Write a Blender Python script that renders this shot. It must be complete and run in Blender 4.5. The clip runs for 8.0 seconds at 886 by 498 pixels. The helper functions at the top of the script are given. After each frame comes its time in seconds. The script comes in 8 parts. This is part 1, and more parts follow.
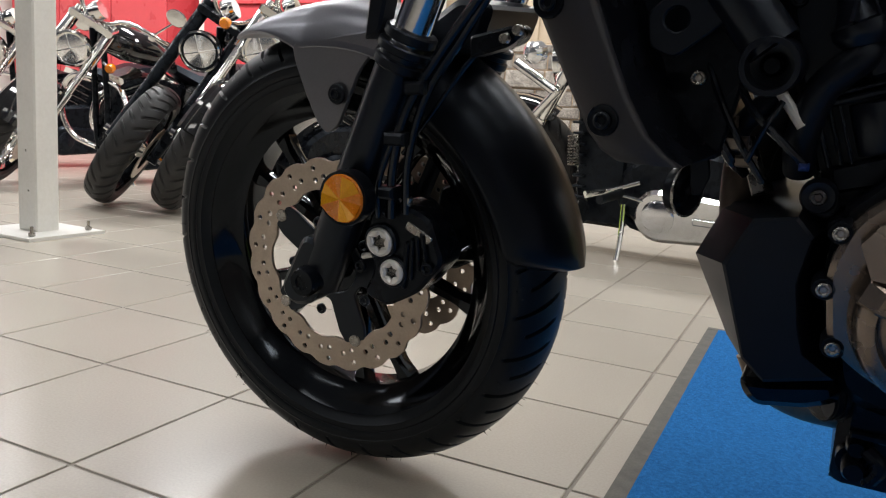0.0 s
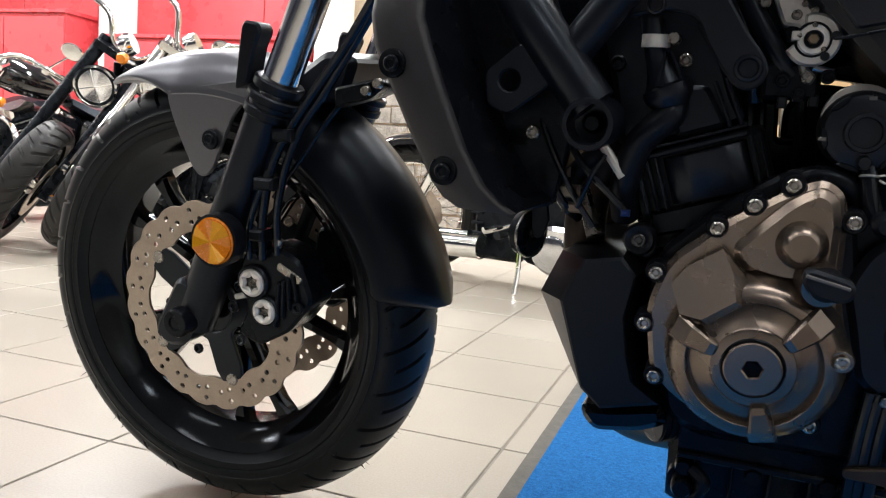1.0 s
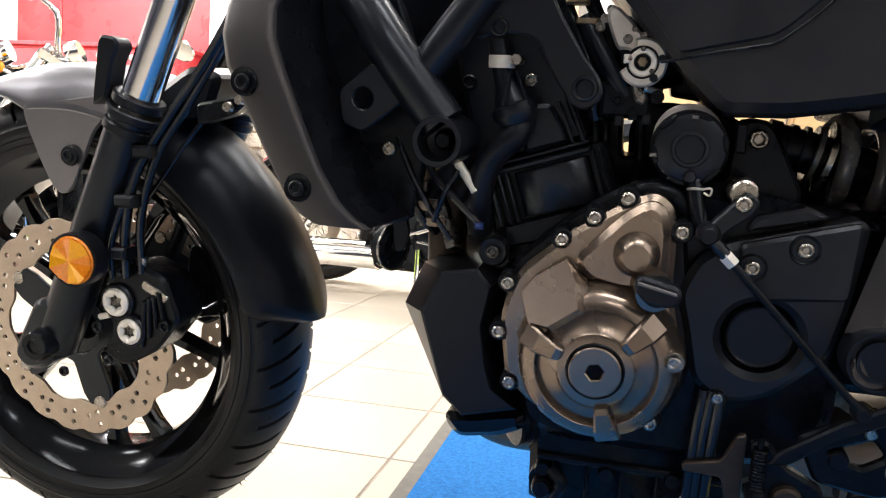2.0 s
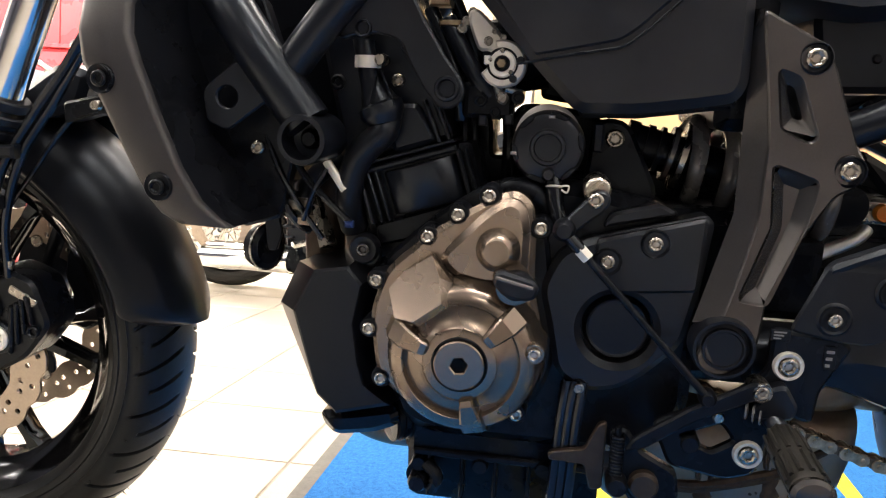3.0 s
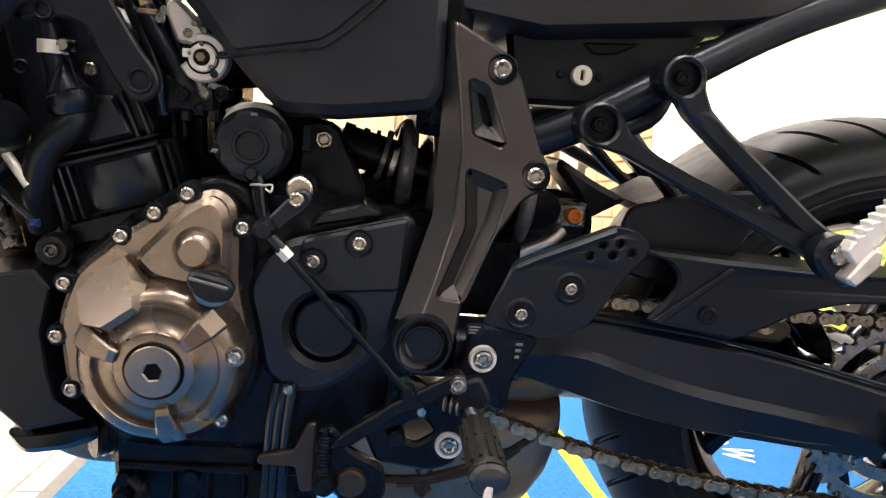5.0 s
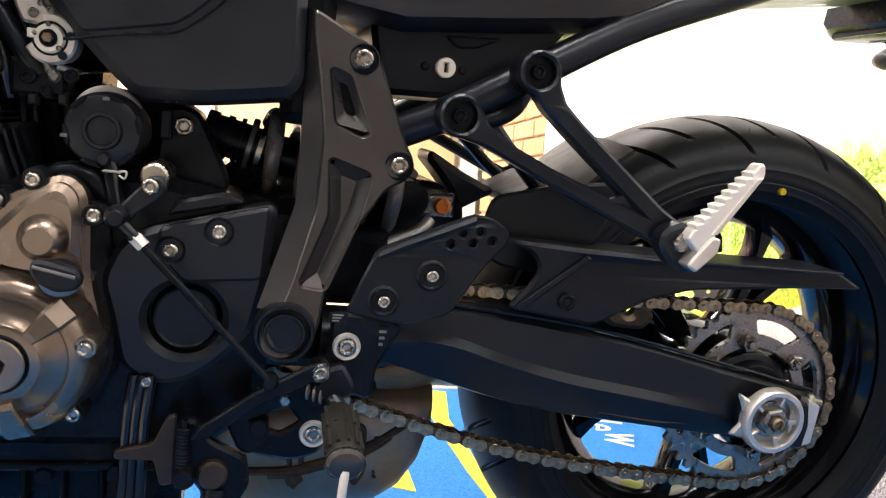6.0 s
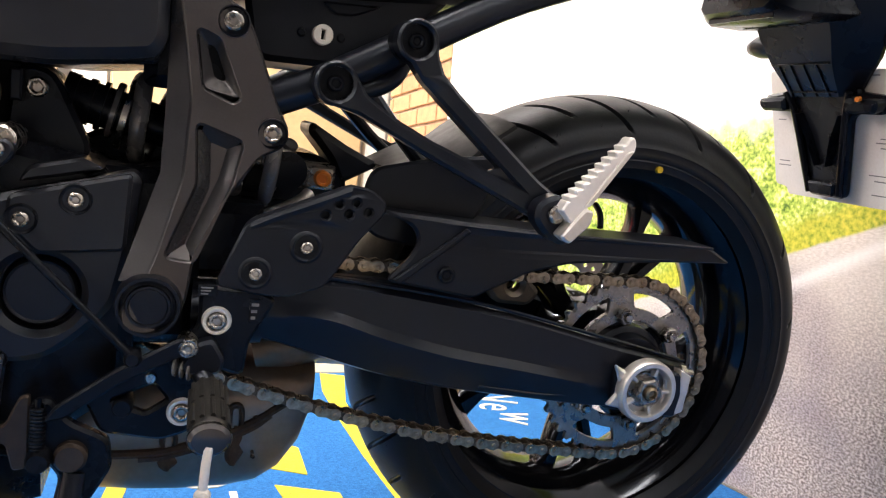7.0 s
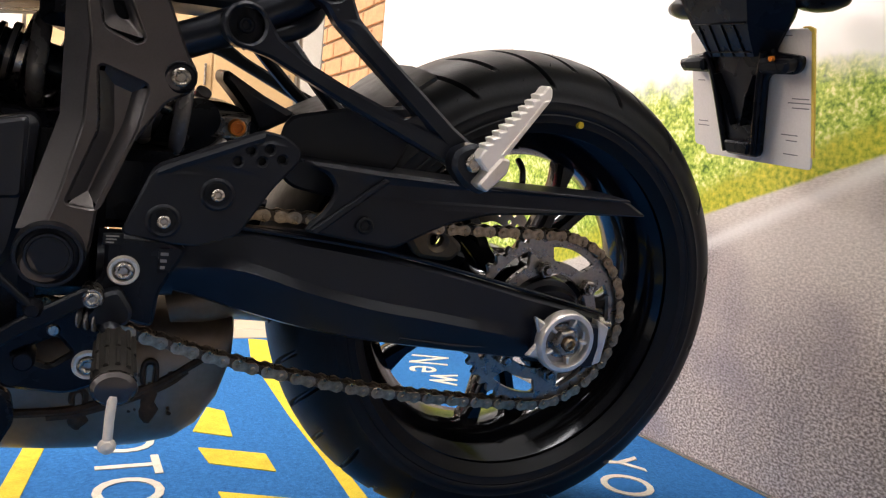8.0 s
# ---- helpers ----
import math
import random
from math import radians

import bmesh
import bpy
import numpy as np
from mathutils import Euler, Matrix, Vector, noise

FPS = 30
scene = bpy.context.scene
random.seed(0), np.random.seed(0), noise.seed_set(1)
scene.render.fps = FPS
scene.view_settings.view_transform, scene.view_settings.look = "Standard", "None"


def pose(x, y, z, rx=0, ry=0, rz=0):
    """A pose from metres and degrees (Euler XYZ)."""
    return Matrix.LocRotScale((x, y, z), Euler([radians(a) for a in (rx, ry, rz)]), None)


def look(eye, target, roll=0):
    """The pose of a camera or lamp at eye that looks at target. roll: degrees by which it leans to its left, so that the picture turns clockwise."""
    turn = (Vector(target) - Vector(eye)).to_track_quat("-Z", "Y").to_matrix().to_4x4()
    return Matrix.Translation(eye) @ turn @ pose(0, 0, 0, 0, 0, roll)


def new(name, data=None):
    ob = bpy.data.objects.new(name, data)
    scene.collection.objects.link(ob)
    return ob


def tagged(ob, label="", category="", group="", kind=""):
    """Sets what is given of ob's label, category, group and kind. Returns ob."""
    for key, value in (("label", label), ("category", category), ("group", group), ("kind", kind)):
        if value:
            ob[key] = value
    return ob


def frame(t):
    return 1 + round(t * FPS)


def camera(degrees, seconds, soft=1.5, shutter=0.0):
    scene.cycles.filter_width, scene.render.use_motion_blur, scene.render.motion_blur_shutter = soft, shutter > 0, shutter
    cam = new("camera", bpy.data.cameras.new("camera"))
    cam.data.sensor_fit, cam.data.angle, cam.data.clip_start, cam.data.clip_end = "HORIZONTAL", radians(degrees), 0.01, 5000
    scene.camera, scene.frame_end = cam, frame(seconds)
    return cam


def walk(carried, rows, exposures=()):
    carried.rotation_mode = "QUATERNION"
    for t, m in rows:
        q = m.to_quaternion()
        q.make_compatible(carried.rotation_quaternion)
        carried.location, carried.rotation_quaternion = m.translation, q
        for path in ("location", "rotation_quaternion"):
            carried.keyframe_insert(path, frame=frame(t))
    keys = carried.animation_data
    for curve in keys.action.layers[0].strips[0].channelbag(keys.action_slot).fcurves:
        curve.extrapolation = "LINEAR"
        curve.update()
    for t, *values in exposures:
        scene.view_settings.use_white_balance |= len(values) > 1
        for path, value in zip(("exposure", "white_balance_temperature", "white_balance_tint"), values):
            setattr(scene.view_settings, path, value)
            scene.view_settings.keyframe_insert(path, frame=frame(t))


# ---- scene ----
cam = camera(59.9, 8.0, soft=1.2)
PATH = [
    (0, (0.564, -0.839, 0.491), (-0.361, 0.905, 0.169), 3.9),
    (0.5, (0.599, -0.842, 0.499), (-0.28, 0.935, 0.234), 4.0),
    (1, (0.63, -0.855, 0.507), (-0.106, 0.992, 0.289), 4.2),
    (1.5, (0.66, -0.865, 0.515), (0.047, 1.029, 0.325), 4.0),
    (1.7, (0.666, -0.86, 0.517), (0.096, 1.048, 0.332), 3.9),
    (2.8, (0.722, -0.851, 0.513), (0.347, 1.107, 0.353), 3.4),
    (3, (0.732, -0.852, 0.514), (0.403, 1.115, 0.359), 3.5),
    (3.5, (0.753, -0.85, 0.513), (0.577, 1.137, 0.374), 3.7),
    (4, (0.776, -0.846, 0.513), (0.714, 1.149, 0.388), 3.9),
    (4.5, (0.796, -0.844, 0.513), (0.853, 1.152, 0.399), 4.2),
    (5, (0.816, -0.845, 0.512), (0.999, 1.144, 0.413), 4.2),
    (5.2, (0.826, -0.844, 0.513), (1.056, 1.14, 0.411), 4.2),
    (6.3, (0.865, -0.862, 0.505), (1.356, 1.075, 0.419), 4.5),
    (6.5, (0.872, -0.86, 0.504), (1.41, 1.064, 0.413), 4.6),
    (7, (0.888, -0.858, 0.494), (1.535, 1.032, 0.394), 4.8),
    (7.5, (0.902, -0.862, 0.486), (1.638, 0.993, 0.356), 5.0),
    (8, (0.908, -0.862, 0.475), (1.711, 0.963, 0.314), 5.0),
]
EXPOSURES = [(0.0, -1.4, 6550, 10), (0.5, -1.17, 6550, 10), (1.0, -0.66, 6600, 10), (1.5, -0.2, 6750, 11), (3.0, 0.42, 7600, 14), (4.0, 0.55, 7650, 14), (5.0, 0.70, 7550, 15), (6.5, 0.44, 7350, 16), (7.0, 0.28, 7300, 17), (7.5, 0.02, 7400, 18), (8.0, -0.18, 7500, 18)]
walk(cam, [(t, look(eye, target, roll)) for t, eye, target, roll in PATH], EXPOSURES)

# ---- world and large lights: a closed showroom under assumed strip lights ----
sky = bpy.data.worlds.new("showroom_air")
scene.world = sky
sky.use_nodes = True
sky.node_tree.nodes["Background"].inputs[0].default_value = (0.9, 0.93, 1.0, 1)
sky.node_tree.nodes["Background"].inputs[1].default_value = 0.02

GRID = radians(2.7)      # the room's grid, turned against the motorcycle
ROOM = Matrix.Rotation(GRID, 4, "Z")
CEILING = 3.0


def in_room(x, y, z=0.0):
    """A point of the room's turned grid, in the world."""
    return ROOM @ Vector((x, y, z))


# no fixture is seen; rows below y = 0 are added to brighten facets
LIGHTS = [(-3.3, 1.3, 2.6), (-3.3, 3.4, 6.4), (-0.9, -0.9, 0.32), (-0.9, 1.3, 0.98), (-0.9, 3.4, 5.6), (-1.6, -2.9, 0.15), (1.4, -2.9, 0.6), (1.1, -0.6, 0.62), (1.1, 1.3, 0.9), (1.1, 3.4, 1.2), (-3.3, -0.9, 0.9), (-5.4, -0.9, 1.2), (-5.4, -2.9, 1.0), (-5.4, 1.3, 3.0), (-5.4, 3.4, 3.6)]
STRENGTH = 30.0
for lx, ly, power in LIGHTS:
    lamp = bpy.data.lights.new("assumed_strip_lamp", "AREA")
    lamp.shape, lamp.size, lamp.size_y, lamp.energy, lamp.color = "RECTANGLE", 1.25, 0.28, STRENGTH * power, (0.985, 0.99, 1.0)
    lamp_ob = new("assumed_strip_lamp", lamp)
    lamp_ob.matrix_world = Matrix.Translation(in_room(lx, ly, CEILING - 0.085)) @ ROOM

# ---- materials ----
def material(name, color, rough=0.5, metal=0.0, vary=0.15, scale=40.0, fine=0.05, grain=300.0, bump=0.1, spread=0.08, tint=None, coat=0.0, per_object=0.0, spec=0.5, placed=False, gleam=(1.0, 1.0, 1.0)):
    """A surface with variation at two scales (stains and grain), roughness wear and a fine relief."""
    m = bpy.data.materials.new(name)
    m.use_nodes = True
    nt = m.node_tree
    b = nt.nodes["Principled BSDF"]
    where = nt.nodes.new("ShaderNodeNewGeometry").outputs["Position"] if placed else nt.nodes.new("ShaderNodeTexCoord").outputs["Object"]

    def noise_node(s, detail=4.0):
        n = nt.nodes.new("ShaderNodeTexNoise")
        n.inputs["Scale"].default_value, n.inputs["Detail"].default_value = s, detail
        nt.links.new(where, n.inputs["Vector"])
        return n

    big, small = noise_node(scale), noise_node(grain, 2.0)
    dark = [max(0.0, c * (1 - vary)) for c in color]
    lite = [min(1.0, c * (1 + vary)) for c in (tint or color)]
    ramp = nt.nodes.new("ShaderNodeValToRGB")
    ramp.color_ramp.elements[0].position, ramp.color_ramp.elements[1].position = 0.3, 0.7
    ramp.color_ramp.elements[0].color, ramp.color_ramp.elements[1].color = (*dark, 1), (*lite, 1)
    nt.links.new(big.outputs["Fac"], ramp.inputs["Fac"])
    mix = nt.nodes.new("ShaderNodeMix")
    mix.data_type, mix.blend_type = "RGBA", "OVERLAY"
    mix.inputs["Factor"].default_value = min(1.0, fine * 4)
    nt.links.new(ramp.outputs["Color"], mix.inputs[6])
    nt.links.new(small.outputs["Fac"], mix.inputs[7])
    out = mix.outputs[2]
    if per_object:
        info = nt.nodes.new("ShaderNodeObjectInfo")
        hsv = nt.nodes.new("ShaderNodeHueSaturation")
        mr = nt.nodes.new("ShaderNodeMapRange")
        mr.inputs["To Min"].default_value, mr.inputs["To Max"].default_value = 1 - per_object, 1 + per_object
        nt.links.new(info.outputs["Random"], mr.inputs["Value"])
        nt.links.new(mr.outputs["Result"], hsv.inputs["Value"])
        nt.links.new(out, hsv.inputs["Color"])
        out = hsv.outputs["Color"]
    nt.links.new(out, b.inputs["Base Color"])
    rr = nt.nodes.new("ShaderNodeMapRange")
    rr.inputs["From Min"].default_value, rr.inputs["From Max"].default_value = 0.3, 0.7
    rr.inputs["To Min"].default_value, rr.inputs["To Max"].default_value = max(0.02, rough - spread), min(1.0, rough + spread)
    nt.links.new(big.outputs["Fac"], rr.inputs["Value"])
    nt.links.new(rr.outputs["Result"], b.inputs["Roughness"])
    b.inputs["Metallic"].default_value = metal
    b.inputs["Specular IOR Level"].default_value = spec
    # cool gleam values put the bluish room reflection into the blacks' colour
    b.inputs["Specular Tint"].default_value = (*gleam, 1)
    b.inputs["Coat Weight"].default_value = coat
    b.inputs["Coat Roughness"].default_value = 0.08
    if bump:
        bp = nt.nodes.new("ShaderNodeBump")
        bp.inputs["Strength"].default_value, bp.inputs["Distance"].default_value = bump, 0.001
        nt.links.new(small.outputs["Fac"], bp.inputs["Height"])
        nt.links.new(bp.outputs["Normal"], b.inputs["Normal"])
    return m


TILE = material("ceramic_tile", (0.525, 0.482, 0.412), 0.26, vary=0.02, scale=2.2, fine=0.03, grain=260, bump=0.012, spread=0.012, per_object=0.02, placed=True)
GROUT = material("grout", (0.27, 0.245, 0.21), 0.9, vary=0.25, scale=12, bump=0.3)
PILE_BLUE = material("blue_pile", (0.015, 0.14, 0.41), 0.95, vary=0.12, scale=160, fine=0.25, grain=1100, bump=1.0, tint=(0.026, 0.18, 0.48), spec=0.1)
PILE_YELLOW = material("yellow_pile", (0.72, 0.56, 0.07), 0.95, vary=0.12, scale=40, fine=0.2, grain=900, bump=1.0, spec=0.1)
PILE_WHITE = material("white_pile", (0.70, 0.68, 0.60), 0.95, vary=0.1, scale=40, fine=0.2, grain=900, bump=1.0, spec=0.1)
MAT_EDGE = material("grey_rubber_edge", (0.13, 0.125, 0.11), 0.8, vary=0.2, bump=0.3)
RUBBER = material("tyre_rubber", (0.0056, 0.0060, 0.0070), 0.44, spread=0.05, vary=0.2, scale=25, fine=0.05, grain=260, bump=0.14, spec=0.30, gleam=(0.76, 0.87, 1.0))
# paler rubber for the cruisers: the stronger light over them is in the colour
LIT_RUBBER = material("lit_tyre_rubber", (0.015, 0.015, 0.0155), 0.55, vary=0.25, scale=20, fine=0.05, bump=0.15, spec=0.4)
SATIN = material("satin_black_paint", (0.0062, 0.0076, 0.0118), 0.29, spread=0.015, vary=0.1, scale=30, fine=0.03, grain=400, bump=0.03, spec=0.36, gleam=(0.72, 0.85, 1.0))
MATTE = material("matte_black_plastic", (0.0062, 0.0072, 0.0104), 0.34, spread=0.02, vary=0.1, scale=35, fine=0.04, grain=500, bump=0.08, spec=0.27, gleam=(0.72, 0.85, 1.0))
DEEP = material("black_engine_paint", (0.0050, 0.0059, 0.0084), 0.28, spread=0.03, vary=0.2, scale=28, fine=0.05, grain=400, bump=0.06, spec=0.18, gleam=(0.72, 0.85, 1.0))
GLOSS = material("gloss_black_enamel", (0.0026, 0.0027, 0.0034), 0.11, vary=0.2, scale=20, bump=0.02, spread=0.04, spec=0.38, gleam=(0.76, 0.87, 1.0))
SHROUD = material("charcoal_plastic", (0.0104, 0.0114, 0.0148), 0.33, spread=0.015, vary=0.06, scale=30, fine=0.04, grain=600, bump=0.06, spec=0.33, gleam=(0.72, 0.85, 1.0))
PANEL = material("grained_grey_plastic", (0.026, 0.026, 0.030), 0.42, spread=0.02, vary=0.05, scale=30, fine=0.05, grain=700, bump=0.08, spec=0.4)
FENDER = material("matte_grey_metallic_paint", (0.19, 0.195, 0.222), 0.34, 0.82, spread=0.01, vary=0.02, scale=30, fine=0.03, grain=800, bump=0.02)
TANK = material("midnight_satin_paint", (0.0100, 0.0130, 0.0200), 0.36, 0.15, vary=0.1, scale=25, fine=0.03, grain=800, bump=0.01)
PLATE = material("dark_cast_plate", (0.056, 0.056, 0.060), 0.24, 0.6, spread=0.015, vary=0.05, scale=30, fine=0.04, grain=600, bump=0.05)
BRONZE = material("bronze_magnesium_paint", (0.225, 0.185, 0.157), 0.265, 0.9, spread=0.02, vary=0.04, scale=25, fine=0.03, grain=700, bump=0.03)
STEEL = material("bolt_steel", (0.35, 0.335, 0.315), 0.27, 1.0, vary=0.15, scale=120, bump=0.05)
CHROME = material("chrome", (0.82, 0.82, 0.80), 0.07, 1.0, vary=0.05, scale=40, bump=0.01, spread=0.03)
TUBE_CHROME = material("fork_chrome", (0.72, 0.73, 0.75), 0.14, 1.0, vary=0.06, scale=40, bump=0.02, spread=0.03)
DISC = material("brushed_disc_steel", (0.44, 0.375, 0.315), 0.36, 1.0, vary=0.1, scale=40, fine=0.03, grain=300, bump=0.05)
ALU = material("cast_aluminium", (0.70, 0.69, 0.67), 0.38, 0.8, vary=0.08, scale=60, fine=0.04, grain=300, bump=0.08)
# paler copy of ALU: the peg's strong overhead light is in the colour
PEG_ALU = material("brightened_cast_aluminium", (0.86, 0.85, 0.83), 0.42, 0.45, vary=0.05, scale=60, fine=0.03, grain=300, bump=0.06)
ZINC = material("white_zinc", (0.74, 0.73, 0.69), 0.4, 0.4, vary=0.08, scale=80, bump=0.1)
SPROCKET = material("oiled_sprocket_steel", (0.40, 0.40, 0.41), 0.30, 0.8, vary=0.4, scale=75, fine=0.05, grain=300, bump=0.12, tint=(0.25, 0.235, 0.21))
CHAIN = material("oily_chain_steel", (0.27, 0.21, 0.14), 0.33, 0.9, vary=0.3, scale=90, fine=0.06, grain=400, bump=0.1, tint=(0.33, 0.27, 0.20), per_object=0.2)
CHAIN_DARK = material("chain_grease", (0.075, 0.06, 0.045), 0.42, 0.6, vary=0.4, scale=80, bump=0.2, per_object=0.3)
EXHAUST = material("stained_stainless", (0.31, 0.285, 0.25), 0.36, 0.75, vary=0.25, scale=16, fine=0.04, grain=120, bump=0.05, tint=(0.17, 0.125, 0.085))
WELD = material("scorched_weld", (0.045, 0.03, 0.02), 0.7, 0.4, vary=0.5, scale=90, bump=0.8)
AMBER = material("amber_plastic", (0.80, 0.23, 0.003), 0.22, vary=0.1, scale=300, fine=0.1, grain=900, bump=0.4, coat=0.4)
AMBER_LIT = material("amber_lit_field", (1.0, 0.42, 0.006), 0.16, 0.35, vary=0.1, scale=300, fine=0.1, grain=900, bump=0.4, coat=0.4)
ORANGE = material("orange_plastic", (0.62, 0.17, 0.015), 0.4, vary=0.1)
PEG_RUBBER = material("peg_rubber", (0.010, 0.0098, 0.009), 0.6, vary=0.25, scale=60, fine=0.05, bump=0.15)
WHITE_PAINT = material("white_paint", (0.78, 0.77, 0.73), 0.5, vary=0.05, scale=6, fine=0.05, grain=90, bump=0.1)
# colours of unseen surfaces, chosen to darken and cool the motorcycle's reflections
DARK_WALL = material("dark_grey_paint", (0.075, 0.086, 0.115), 0.7, vary=0.06, scale=3, bump=0.1)
CEILING_PAINT = material("ceiling_paint", (0.38, 0.42, 0.50), 0.8, vary=0.04, scale=3, bump=0.1)
WALL_PAINT = material("wall_paint", (0.72, 0.70, 0.65), 0.7, vary=0.05, scale=3, fine=0.05, grain=120, bump=0.15)
RED = material("red_lacquer", (0.62, 0.070, 0.082), 0.3, vary=0.08, scale=5, fine=0.05, bump=0.03)
WOOD = material("beech_panel", (0.66, 0.46, 0.25), 0.45, vary=0.06, scale=3, fine=0.03, grain=30, bump=0.04)
PALE_WOOD = material("pale_door_wood", (0.52, 0.42, 0.30), 0.5, vary=0.12, scale=5, fine=0.1, bump=0.1)
BRICK = material("orange_brick", (0.60, 0.33, 0.17), 0.85, vary=0.15, scale=20, fine=0.05, grain=90, bump=0.4, per_object=0.12)
MORTAR = material("mortar", (0.48, 0.36, 0.25), 0.95, vary=0.15, scale=30, bump=0.4)
STONE = material("grey_stone", (0.30, 0.27, 0.235), 0.85, vary=0.35, scale=14, fine=0.3, grain=120, bump=0.7, per_object=0.18)
LABEL = material("white_film", (0.72, 0.70, 0.66), 0.35, vary=0.04, scale=20, bump=0.03)
INK = material("grey_ink", (0.20, 0.20, 0.20), 0.6)
PAPER_YELLOW = material("yellow_card", (0.75, 0.55, 0.10), 0.6, vary=0.08)
RUST = material("brown_bracket_steel", (0.045, 0.033, 0.027), 0.45, 0.5, vary=0.25, scale=60, bump=0.1)
CABLE = material("cable_sheath", (0.006, 0.007, 0.010), 0.19, vary=0.2, bump=0.03, gleam=(0.76, 0.87, 1.0))
BLUE_PLUG = material("blue_plug", (0.008, 0.03, 0.14), 0.4)
SPRING = material("spring_paint", (0.15, 0.15, 0.155), 0.24, 0.3, vary=0.1, bump=0.02)
RADIATOR = material("radiator_fins", (0.008, 0.008, 0.0085), 0.5, 0.4, vary=0.2, bump=0.2)
TANK_BLACK = material("black_lacquer", (0.008, 0.008, 0.009), 0.08, vary=0.1, bump=0.01, coat=0.6, spread=0.03)
LENS_GLASS = material("lamp_lens", (0.88, 0.89, 0.90), 0.16, 0.85, vary=0.1, scale=60, bump=0.2, spread=0.03)
GREEN_REFLECTION = material("green_reflection_tail", (0.20, 0.24, 0.10), 0.35, vary=0.1)
YELLOW_MARK = material("yellow_crayon", (0.60, 0.42, 0.02), 0.7)


def glow(name, color, strength):
    m = bpy.data.materials.new(name)
    m.use_nodes = True
    b = m.node_tree.nodes["Principled BSDF"]
    b.inputs["Base Color"].default_value = (0.8, 0.8, 0.8, 1)
    b.inputs["Emission Color"].default_value = (*color, 1)
    b.inputs["Emission Strength"].default_value = strength
    return m


DIFFUSER = glow("lit_diffuser", (1.0, 0.95, 0.87), 6.0)


def poster_material():
    """The printed picture of a country road: white sky, hedge, meadow strip, edge line and asphalt."""
    m = bpy.data.materials.new("printed_road_picture")
    m.use_nodes = True
    nt = m.node_tree
    b = nt.nodes["Principled BSDF"]
    tc = nt.nodes.new("ShaderNodeTexCoord")
    sep = nt.nodes.new("ShaderNodeSeparateXYZ")
    nt.links.new(tc.outputs["Object"], sep.inputs[0])

    def num(op, a, c=None, d=None):
        n = nt.nodes.new("ShaderNodeMath")
        n.operation = op
        for i, v in enumerate((a, c, d)):
            if v is None:
                continue
            if isinstance(v, (int, float)):
                n.inputs[i].default_value = v
            else:
                nt.links.new(v, n.inputs[i])
        return n.outputs[0]

    def noise_of(scale, detail=6.0, stretch=(1, 1, 1)):
        mp = nt.nodes.new("ShaderNodeMapping")
        mp.inputs["Scale"].default_value = stretch
        nt.links.new(tc.outputs["Object"], mp.inputs["Vector"])
        n = nt.nodes.new("ShaderNodeTexNoise")
        n.inputs["Scale"].default_value, n.inputs["Detail"].default_value = scale, detail
        nt.links.new(mp.outputs[0], n.inputs["Vector"])
        return n.outputs["Fac"]

    def ramp_of(fac, *stops):
        r = nt.nodes.new("ShaderNodeValToRGB")
        while len(r.color_ramp.elements) < len(stops):
            r.color_ramp.elements.new(0.5)
        for e, (p, c) in zip(r.color_ramp.elements, stops):
            e.position, e.color = p, (*c, 1)
        nt.links.new(fac, r.inputs[0])
        return r.outputs[0]

    def blend(fac, a, c):
        n = nt.nodes.new("ShaderNodeMix")
        n.data_type = "RGBA"
        nt.links.new(fac, n.inputs["Factor"])
        for s, v in ((6, a), (7, c)):
            if isinstance(v, tuple):
                n.inputs[s].default_value = (*v, 1)
            else:
                nt.links.new(v, n.inputs[s])
        return n.outputs[2]

    def over(v, edge, soft):
        mr = nt.nodes.new("ShaderNodeMapRange")
        mr.interpolation_type = "SMOOTHSTEP"
        mr.inputs["From Min"].default_value, mr.inputs["From Max"].default_value = edge - soft, edge + soft
        nt.links.new(v, mr.inputs["Value"])
        return mr.outputs["Result"]

    def blend_num(a, c):
        return num("ADD", num("MULTIPLY", a, 0.5), num("MULTIPLY", c, 0.5))

    s, z = sep.outputs["X"], sep.outputs["Z"]
    rough_edge = num("MULTIPLY", num("SUBTRACT", noise_of(22.0), 0.5), 0.10)
    # heights of the hedge top and of the road's edge along the wall
    hedge = num("ADD", num("ADD", num("MULTIPLY", s, -0.03), 0.725), rough_edge)
    road = num("ADD", num("MULTIPLY", s, -0.335), 0.53)
    line = num("SUBTRACT", num("ADD", num("MULTIPLY", s, -0.46), 0.505), z)
    sky_col = ramp_of(z, (0.55, (0.92, 0.93, 0.78)), (0.8, (0.96, 0.97, 0.96)))
    leaves = ramp_of(blend_num(noise_of(30.0, 3.0), noise_of(120.0, 4.0)), (0.36, (0.06, 0.15, 0.015)), (0.45, (0.28, 0.44, 0.06)), (0.53, (0.56, 0.68, 0.13)), (0.62, (0.92, 0.92, 0.48)))
    meadow = ramp_of(noise_of(110.0), (0.32, (0.20, 0.30, 0.02)), (0.5, (0.48, 0.50, 0.05)), (0.7, (0.75, 0.66, 0.08)))
    stones = ramp_of(noise_of(190.0, 6.0, (1, 1, 1.4)), (0.38, (0.20, 0.16, 0.14)), (0.5, (0.43, 0.365, 0.325)), (0.62, (0.73, 0.66, 0.60)))
    far_road = ramp_of(noise_of(120.0, 3.0, (1, 1, 3)), (0.3, (0.58, 0.53, 0.47)), (0.7, (0.78, 0.73, 0.67)))
    asphalt = blend(over(num("SUBTRACT", z, num("MULTIPLY", s, -0.2)), 0.36, 0.2), stones, far_road)
